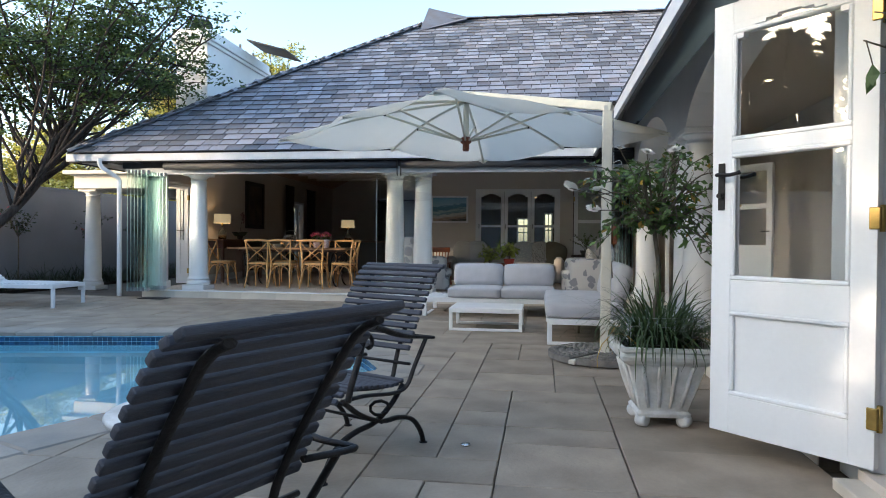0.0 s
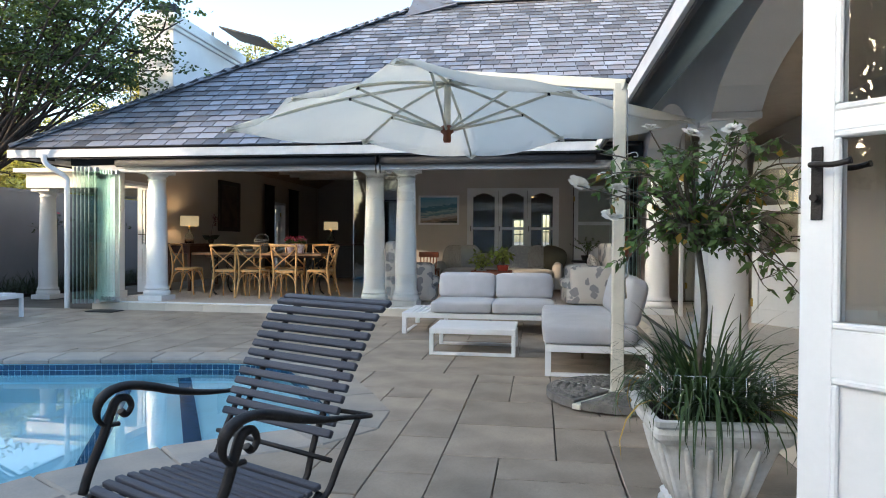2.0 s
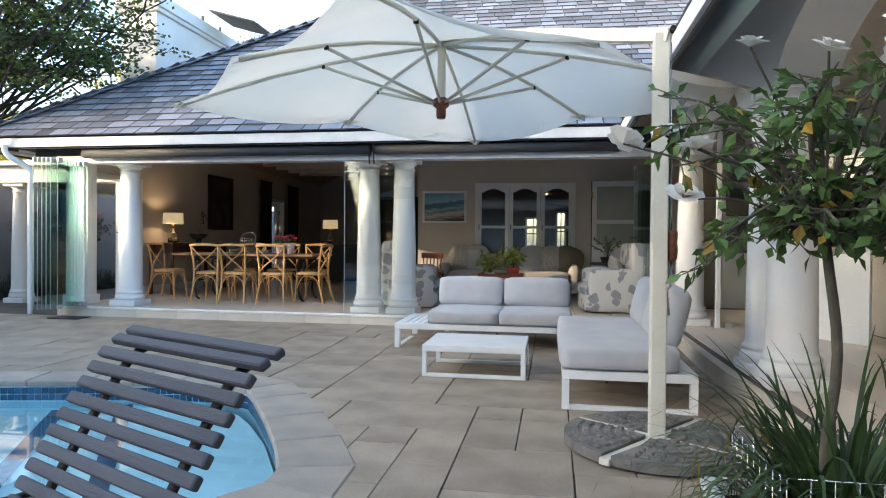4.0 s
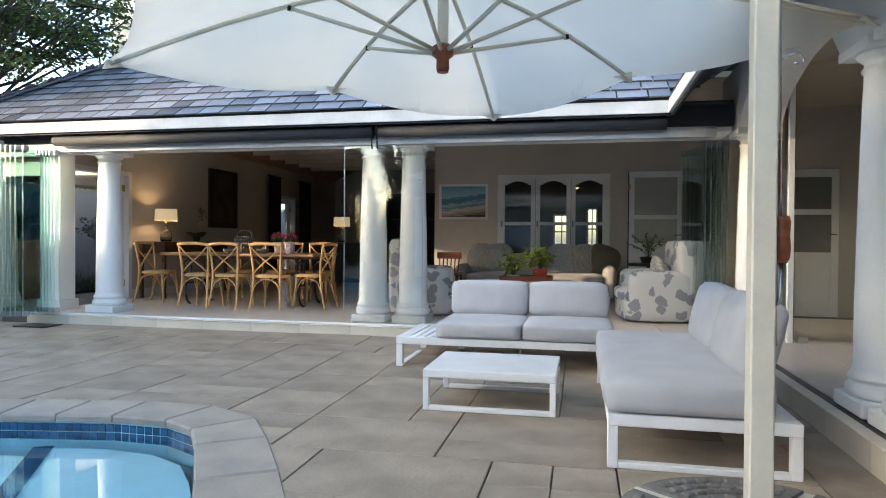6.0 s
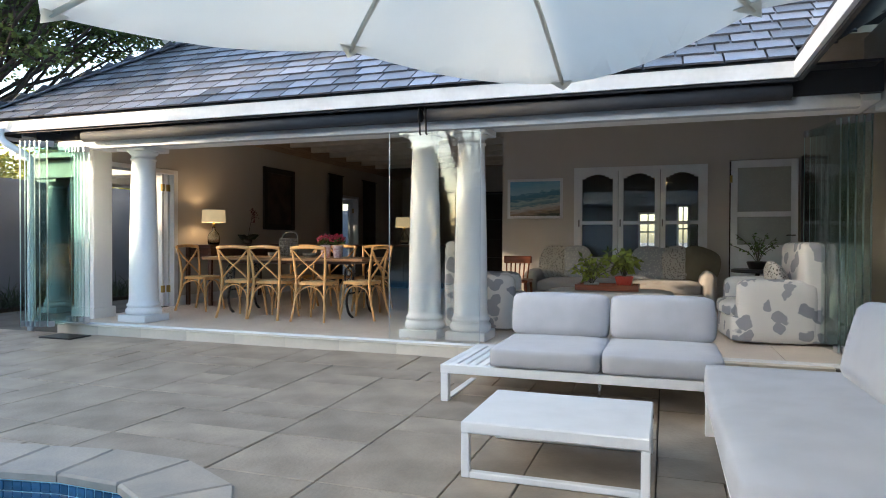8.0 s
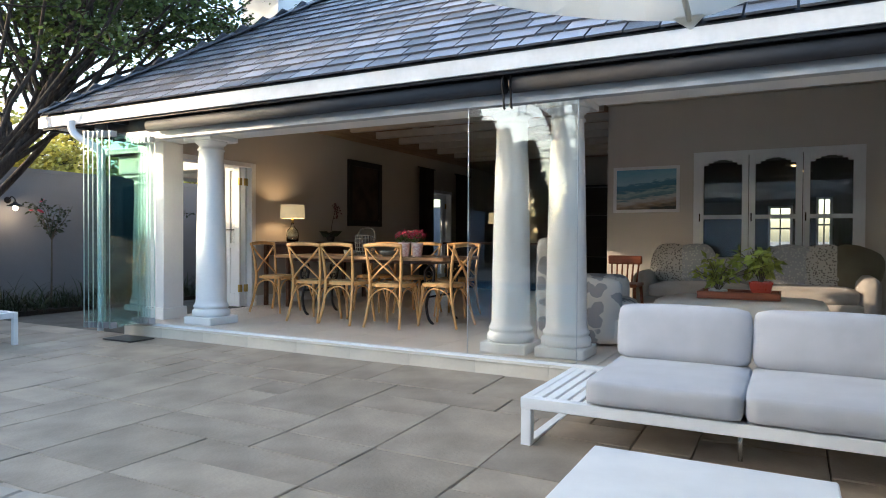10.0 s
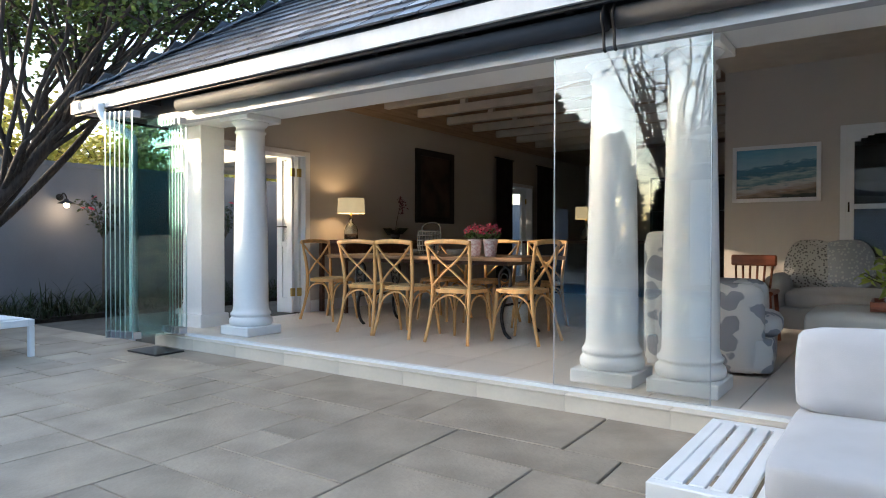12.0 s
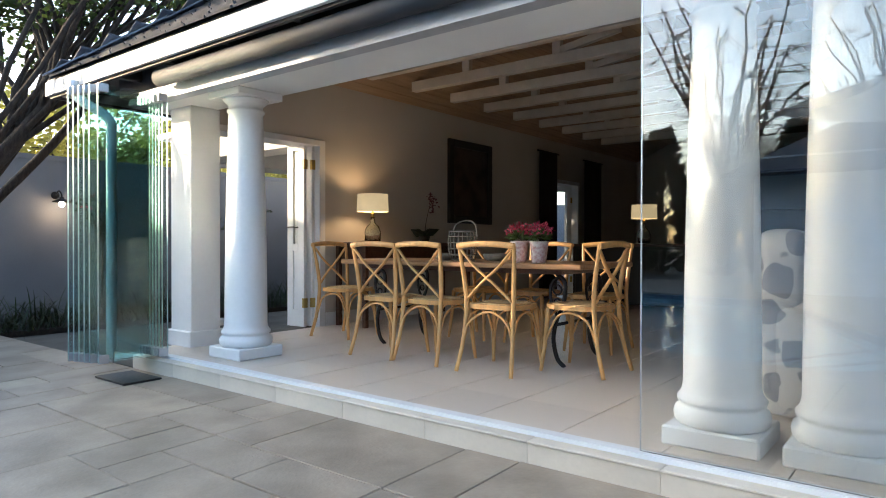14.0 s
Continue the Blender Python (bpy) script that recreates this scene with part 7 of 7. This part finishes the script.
# planting bed along the garden wall
bed = struct("planting_bed", boxes((-10.94, 3.0, -0.05, -10.1, 19.5, 0.03)), SOIL, "dark soil bed along the garden wall", "planting bed")
rng = random.Random(17)
bm = B()
for i in range(2600):
    x, y = rng.uniform(-10.85, -10.05), rng.uniform(8.5, 19)
    blade(bm, (x, y, 0.02), rng.uniform(0, 6.28), rng.uniform(0.25, 0.6), radians(rng.uniform(30, 160)), rng.uniform(0.005, 0.011), rng)
tagged(part("bed_foliage", bm, LEAF_DARK), "dark strappy foliage along the garden wall", "plants", kind="stuff")
for k, (x, y) in enumerate(((-10.45, 11.6), (-10.4, 13.6), (-10.4, 15.6))):
    rr = random.Random(50 + k)
    sh = [(rr.uniform(-0.35, 0.35), rr.uniform(-0.35, 0.35), 1.3 + rr.uniform(-0.15, 0.35)) for _ in range(12)]
    t = rose_tree("standard_rose", "small standard rose against the garden wall", (x, y, 0), [(0, 0, 0), (0.01, 0, 0.5), (0, 0.01, 1.05)], sh, [], 70 + k, leaf=0.06, per=9, mats=(LEAF_DARK, LEAF_DARK))
    for _ in range(3):
        f = rose_flower(t, sh[_], 0.05, rr)
        f.data.materials[0] = PETAL_PINK
        f["label"] = "small pink rose bloom"

# ---- pieces of paving, coping, tiles and slates ----
def inside(p, poly):
    c = False
    n = len(poly)
    for i in range(n):
        (x0, y0), (x1, y1) = poly[i], poly[i - 1]
        if (y0 > p[1]) != (y1 > p[1]) and p[0] < (x1 - x0) * (p[1] - y0) / (y1 - y0) + x0:
            c = not c
    return c


def nearest_edge(p, poly):
    best = None
    for i in range(len(poly)):
        a, b = Vector(poly[i]), Vector(poly[(i + 1) % len(poly)])
        d = b - a
        u = max(0, min(1, (Vector(p) - a).dot(d) / d.length_squared))
        q = a + d * u
        dist = (Vector(p) - q).length
        if best is None or dist < best[0]:
            best = (dist, a, d.normalized())
    return best


def clip_half(pts, a, n):
    out = []
    for i in range(len(pts)):
        p, q = Vector(pts[i]), Vector(pts[(i + 1) % len(pts)])
        dp, dq = (p - a).dot(n), (q - a).dot(n)
        if dp >= 0:
            out.append(tuple(p))
        if (dp >= 0) != (dq >= 0):
            out.append(tuple(p + (q - p) * (dp / (dp - dq))))
    return out


def slab_mesh(bm, pts, z0, z1, inset=0.004, bev=0.004):
    """A slab with a chamfered upper edge and a recessed joint round it."""
    cx = sum(p[0] for p in pts) / len(pts); cy = sum(p[1] for p in pts) / len(pts)
    def ring(d, z):
        o = []
        for x, y in pts:
            v = Vector((x - cx, y - cy)); l = max(v.length, 1e-6)
            o.append(bm.verts.new((cx + v.x * (1 - d * 1.3 / l), cy + v.y * (1 - d * 1.3 / l), z)))
        return o
    r = [ring(inset, z0), ring(inset, z1 - bev), ring(inset + bev, z1)]
    for a, b in zip(r, r[1:]):
        for i in range(len(pts)):
            j = (i + 1) % len(pts)
            bm.faces.new((a[i], a[j], b[j], b[i]))
    bm.faces.new(r[-1])


def rise(y):
    return 0.05 * max(0.0, min(1.0, (y - 8.4) / 1.8))


pave = struct("pavement", boxes((-10.1, -6.0, -0.034, WINGX, -5.98, -0.01)), JOINT, "sandstone paved terrace in random ashlar slabs", "pavement")
MIDC = offset_poly(POOL, 0.2)
rng = random.Random(11)
CELL = 0.298
GX0, GY0 = WINGX - 38 * CELL, FRONT - 54 * CELL
used = set()
cut_meshes = {}
bm_far = B()
count = 0
SIZES = ((3, 2), (2, 2), (2, 2), (2, 1), (1, 2), (3, 1), (3, 2), (2, 1), (2, 3), (1, 1))
for j in range(54):
    for i in range(38):
        if (i, j) in used:
            continue
        opts = list(SIZES)
        rng.shuffle(opts)
        for w, h in opts + [(1, 1)]:
            cells = [(i + a, j + b) for a in range(w) for b in range(h)]
            if all(c not in used and c[0] < 38 and c[1] < 54 for c in cells):
                break
        used.update(cells)
        x0, y0 = GX0 + i * CELL, GY0 + j * CELL
        rect = [(x0, y0), (x0 + w * CELL, y0), (x0 + w * CELL, y0 + h * CELL), (x0, y0 + h * CELL)]
        corner_in = [inside(p, MIDC) for p in rect]
        mid = (x0 + w * CELL / 2, y0 + h * CELL / 2)
        if all(corner_in):
            continue
        whole = not any(corner_in) and not inside(mid, MIDC)
        pts = rect
        if not whole:
            _, a, d = nearest_edge(mid, MIDC)
            n = Vector((-d.y, d.x))
            if inside(tuple(a + d * 0.001 + n * 0.05), MIDC):
                n = -n
            pts = clip_half(rect, a, n)
            if len(pts) < 3:
                continue
        z = rng.uniform(-0.0025, 0.0015)
        near = mid[0] > -4.2 and mid[1] > 1.6 and count < 300
        if near:
            count += 1
            if whole:
                key = (w, h)
                if key not in cut_meshes:
                    b_ = B(); slab_mesh(b_, [(-w * CELL / 2, -h * CELL / 2), (w * CELL / 2, -h * CELL / 2), (w * CELL / 2, h * CELL / 2), (-w * CELL / 2, h * CELL / 2)], -0.03, 0.0)
                    cut_meshes[key] = mesh_of("paving_slab", b_); cut_meshes[key].materials.append(SLAB)
                me = cut_meshes[key]
            else:
                b_ = B(); slab_mesh(b_, [(p[0] - mid[0], p[1] - mid[1]) for p in pts], -0.03, 0.0)
                me = mesh_of("paving_slab", b_); me.materials.append(SLAB)
            piece("paving_slab", me, pave, Matrix.Translation((mid[0], mid[1], z + rise(mid[1]))) @ Matrix.Rotation(math.atan2(rise(mid[1] + 0.3) - rise(mid[1] - 0.3), 0.6), 4, 'X') @ Matrix.Rotation(rng.uniform(-0.004, 0.004), 4, "X") @ Matrix.Rotation(rng.uniform(-0.003, 0.003), 4, "Y"))
        else:
            slab_mesh(bm_far, pts, z - 0.03, z)
for v in bm_far.verts:
    v.co.z += rise(v.co.y)
tagged(part("paving_slabs", bm_far, SLAB_FAR, pave), kind="stuff")

# coping stones along the pool
def along(poly, step):
    pts = [Vector(p) for p in poly]
    out = []
    for i in range(len(pts)):
        a, b = pts[i], pts[(i + 1) % len(pts)]
        n = max(1, round((b - a).length / step))
        for k in range(n):
            out.append((i, k / n))
    return out


pin, pout = offset_poly(POOL, -0.025), COPE_OUT
marks = along(POOL, 0.42)
def on(poly, m_):
    i, u = m_
    return Vector(poly[i]).lerp(Vector(poly[(i + 1) % len(poly)]), u)
for k in range(len(marks)):
    m0, m1 = marks[k], marks[(k + 1) % len(marks)]
    if m1[0] != m0[0] and not (m1[1] == 0):
        continue
    q = [on(pin, m0), on(pin, m1), on(pout, m1), on(pout, m0)]
    c = sum(q, Vector((0, 0))) / 4
    b_ = B(); slab_mesh(b_, [tuple(p - c) for p in q], -0.045, 0.0, 0.004, 0.012)
    me = mesh_of("coping_stone", b_); me.materials.append(COPING)
    piece("coping_stone", me, basin, pose(c.x, c.y, 0.008 + rng.uniform(-0.001, 0.002)))

# mosaic band at the water line
bm_far = B()
b_ = B(); box(b_, -0.0235, -0.004, -0.0235, 0.0235, 0.004, 0.0235, bevel=0.002); tile_me = mesh_of("mosaic_tile", b_); tile_me.materials.append(POOLTILE)
count = 0
for i in range(len(POOL) - 1):
    a, b = Vector(POOL[i]), Vector(POOL[i + 1])
    d = b - a
    n = max(1, round(d.length / 0.052))
    ang_ = math.atan2(d.y, d.x)
    for k in range(n):
        p = a + d * ((k + 0.5) / n)
        for z in (-0.075, -0.127, -0.179):
            near = -5.6 < p.x < -1.3 and p.y > 4.9 and count < 300
            nrm = Vector((d.y, -d.x)).normalized() * 0.002
            M = Matrix.Translation((p.x + nrm.x, p.y + nrm.y, z)) @ Matrix.Rotation(ang_, 4, "Z")
            if near:
                count += 1
                piece("mosaic_tile", tile_me, basin, M)
            else:
                box(bm_far, -0.0235, -0.004, -0.0235, 0.0235, 0.004, 0.0235, m=M)
tagged(part("mosaic_band", bm_far, POOLTILE_J, basin), kind="stuff")
# pool steps with blue tiled edges
POOL_STRIPES = ((-3.35, 6.78, -2.02, 4.6, -0.24), (-3.85, 6.7, -2.42, 4.02, -0.42))
for (x0, y0, x1, y1, z), rest in zip(POOL_STRIPES, (((-1.85, 4.67), (-1.55, 4.88), (-1.44, 5.08), (-1.45, 5.28), (-1.64, 5.66), (-1.9, 6.1), (-2.18, 6.48), (-2.38, 6.7), (-2.64, 6.82), (-3.0, 6.84)),
                                                    ((-2.1, 4.4), (-2.02, 4.6), (-3.35, 6.78)))):
    bm = B()
    extrude_poly(bm, [(x0, y0), (x1, y1), *rest], -1.44, z - 0.022)
    part("pool_step", bm, POOLPLASTER, basin, "pale plastered pool step")
    bm = B()
    a, b = Vector((x0, y0)), Vector((x1, y1))
    d = (b - a).normalized()
    n = Vector((-d.y, d.x)) * 0.055
    extrude_poly(bm, [tuple(a - n), tuple(b - n), tuple(b + n), tuple(a + n)], z - 0.02, z)
    part("tiled_step_edge", bm, POOLTILE, basin, "dark blue tiled step edge under water")

# step risers and treads
x = LEFT + 0.19
b_ = B(); box(b_, 0.0006, -0.008, 0.0, 0.5994, 0.004, FLOOR - 0.004, bevel=0.0008); riser = mesh_of("riser_tile", b_); riser.materials.append(STEPSTONE)
b_ = B(); box(b_, 0.0006, -0.014, FLOOR - 0.014, 0.5994, TRACK - FRONT - 0.052, FLOOR, bevel=0.004); tread = mesh_of("tread_tile", b_); tread.materials.append(STEPSTONE)
while x < WINGX - 0.3:
    piece("riser_tile", riser, step, pose(x, FRONT, 0))
    piece("tread_tile", tread, step, pose(x, FRONT, 0))
    x += 0.6
y = 3.3
while y < FRONT - 0.3:
    piece("riser_tile", riser, wstep, pose(WINGX, y + 0.6, 0, 0, 0, -90))
    piece("tread_tile", tread, wstep, pose(WINGX, y + 0.6, 0, 0, 0, -90))
    y += 0.6

# floor tiles
floor_ob = bpy.data.objects["floor"]
b_ = B(); box(b_, 0.003, 0.0004, -0.012, 0.477, 0.4796, 0.0); tile = mesh_of("floor_tile", b_); tile.materials.append(FLOORTILE)
bm_far = B()
count = 0
jy = 0
y = TRACK + 0.04
while y < 20.9:
    x = LEFT + 0.005
    while x < 3.25:
        if not (x > 1.0 and y > 12.2) and not (-3.2 < x < 1.5 and y > 14.3):
            if y < 14.3 and x < 1.0 and count < 290:
                count += 1
                piece("floor_tile", tile, floor_ob, pose(x, y, FLOOR))
            else:
                box(bm_far, x + 0.003, y + 0.0004, FLOOR - 0.012, x + 0.477, y + 0.4796, FLOOR)
        x += 0.48
    y += 0.48
y = 3.32
while y < 10.3:
    x = WINGX + 0.14
    while x < 3.2:
        box(bm_far, x + 0.003, y + 0.0004, FLOOR - 0.012, x + 0.477, y + 0.4796, FLOOR)
        x += 0.48
    y += 0.48
tagged(part("floor_tiles", bm_far, FLOORTILE, floor_ob), kind="stuff")

# slates
EXPO = 0.195
COSP, SINP = math.cos(math.atan(PITCH)), math.sin(math.atan(PITCH))
slate_me = []
for k in range(6):
    w = (0.22, 0.26, 0.3, 0.3, 0.34, 0.24)[k]
    b_ = B()
    rr = random.Random(k)
    pts = [(0.008, 0 + rr.uniform(-0.008, 0.004)), (w * 0.5, rr.uniform(-0.008, 0.004)), (w - 0.008, rr.uniform(-0.008, 0.004)), (w - 0.008, 0.3), (0.008, 0.3)]
    extrude_poly(b_, pts, 0.0, 0.016)
    for f in b_.faces:
        f.normal_update()
        f.material_index = 0 if abs(f.normal.z) > 0.7 else 1
    me = mesh_of("slate", b_); me.materials.append(SLATE); me.materials.append(SLATE_EDGE)
    slate_me.append((w, me, pts))
bm_far = B()
count = 0
rng = random.Random(23)
def lay(bm, pts, M, h=0.016):
    lo = [bm.verts.new(M @ Vector((x, y, 0))) for x, y in pts]
    hi = [bm.verts.new(M @ Vector((x, y, h))) for x, y in pts]
    bm.faces.new(hi), bm.faces.new(lo[::-1])
    for i in range(len(pts)):
        j = (i + 1) % len(pts)
        bm.faces.new((lo[i], lo[j], hi[j], hi[i])).material_index = 1


SL = 4.95 / COSP
row = 0
s = -0.05
while s < SL - 0.1:
    yy, zz = EAVE_Y + s * COSP, E0 + s * SINP + 0.004
    f = max(0.0, s * COSP) / 4.95
    xa = HIPX + f * (APEX_X - HIPX)
    xb = WEAVE_X + max(0.0, s * COSP)
    x = xa - rng.uniform(0.0, 0.15)
    while x < xb:
        w, me, pts = slate_me[rng.randrange(6)]
        M = Matrix.Translation((x, yy, zz + 0.028)) @ Matrix.Rotation(math.atan(PITCH) - 0.09, 4, "X") @ Matrix.Rotation(rng.uniform(-0.008, 0.008), 4, "Z") @ Matrix.Rotation(rng.uniform(-0.006, 0.006), 4, "X")
        if x + w * 0.4 > xa:
            if row < 11 and count < 300 and x < 0.9:
                count += 1
                piece("slate", me, roof, M)
            else:
                lay(bm_far, pts, M)
        x += w
    s += EXPO
    row += 1
# other roof faces
s = -0.05
while s < SL - 0.1:
    f = max(0.0, s * COSP)
    xx, zz = HIPX + f * (APEX_X - HIPX) / 4.95, E0 + s * SINP + 0.004
    y = EAVE_Y + f
    while y < 20 - f * 0.6:
        w, me, pts = slate_me[rng.randrange(6)]
        lay(bm_far, pts, Matrix.Translation((xx, y + w, zz + 0.028)) @ Matrix.Rotation(-math.pi / 2, 4, "Z") @ Matrix.Rotation(math.atan2(RIDGE_Z - E0, APEX_X - HIPX) - 0.09, 4, "X"))
        y += w
    f = max(0.0, s * COSP)
    xx = WEAVE_X + f
    y = -6.1
    while y < EAVE_Y + f and xx < 5.3:
        w, me, pts = slate_me[rng.randrange(6)]
        lay(bm_far, pts, Matrix.Translation((xx, y + w, zz + 0.028)) @ Matrix.Rotation(-math.pi / 2, 4, "Z") @ Matrix.Rotation(math.atan(PITCH) - 0.045, 4, "X"))
        y += w
    s += EXPO
far_slates = part("slates", bm_far, SLATE_FAR, roof)
far_slates.data.materials.append(SLATE_EDGE)
tagged(far_slates, kind="stuff")
# hip and ridge caps
b_ = B()
for sgn in (-1, 1):
    box(b_, 0, -0.14 if sgn < 0 else 0.0, 0, 0.42, 0.0 if sgn < 0 else 0.14, 0.014, m=Matrix.Rotation(-sgn * 0.42, 4, "X"))
cap = mesh_of("ridge_tile", b_); cap.materials.append(SLATE)
a, b = Vector((HIPX, EAVE_Y, E0 + 0.06)), Vector((APEX_X, RIDGE_Y, RIDGE_Z + 0.06))
d = b - a
n = int(d.length / 0.38)
q = d.to_track_quat("X", "Z").to_matrix().to_4x4()
for i in range(n):
    piece("ridge_tile", cap, roof, Matrix.Translation(a + d * (i / n)) @ q @ Matrix.Rotation(-0.03, 4, "Y"))
x = APEX_X
while x < 5.2:
    piece("ridge_tile", cap, roof, pose(x, RIDGE_Y, RIDGE_Z + 0.05, 0, 2, 0))
    x += 0.38
# small gablet at the top of the hip
bm = B()
g0, g1, gz = APEX_X - 0.25, APEX_X + 0.75, RIDGE_Z
v = [bm.verts.new(p) for p in ((g0, RIDGE_Y - 0.6, gz - 0.42), (g1, RIDGE_Y - 0.3, gz - 0.1), (g1, RIDGE_Y + 0.3, gz - 0.1), (g0, RIDGE_Y + 0.6, gz - 0.42), (g0 + 0.1, RIDGE_Y, gz + 0.3), (g1, RIDGE_Y, gz + 0.06))]
for f in ((0, 1, 5, 4), (3, 4, 5, 2), (0, 4, 3), (1, 2, 5), (0, 3, 2, 1)):
    bm.faces.new([v[i] for i in f])
part("gablet", bm, SLATE, roof, "small slated gablet at the ridge end")
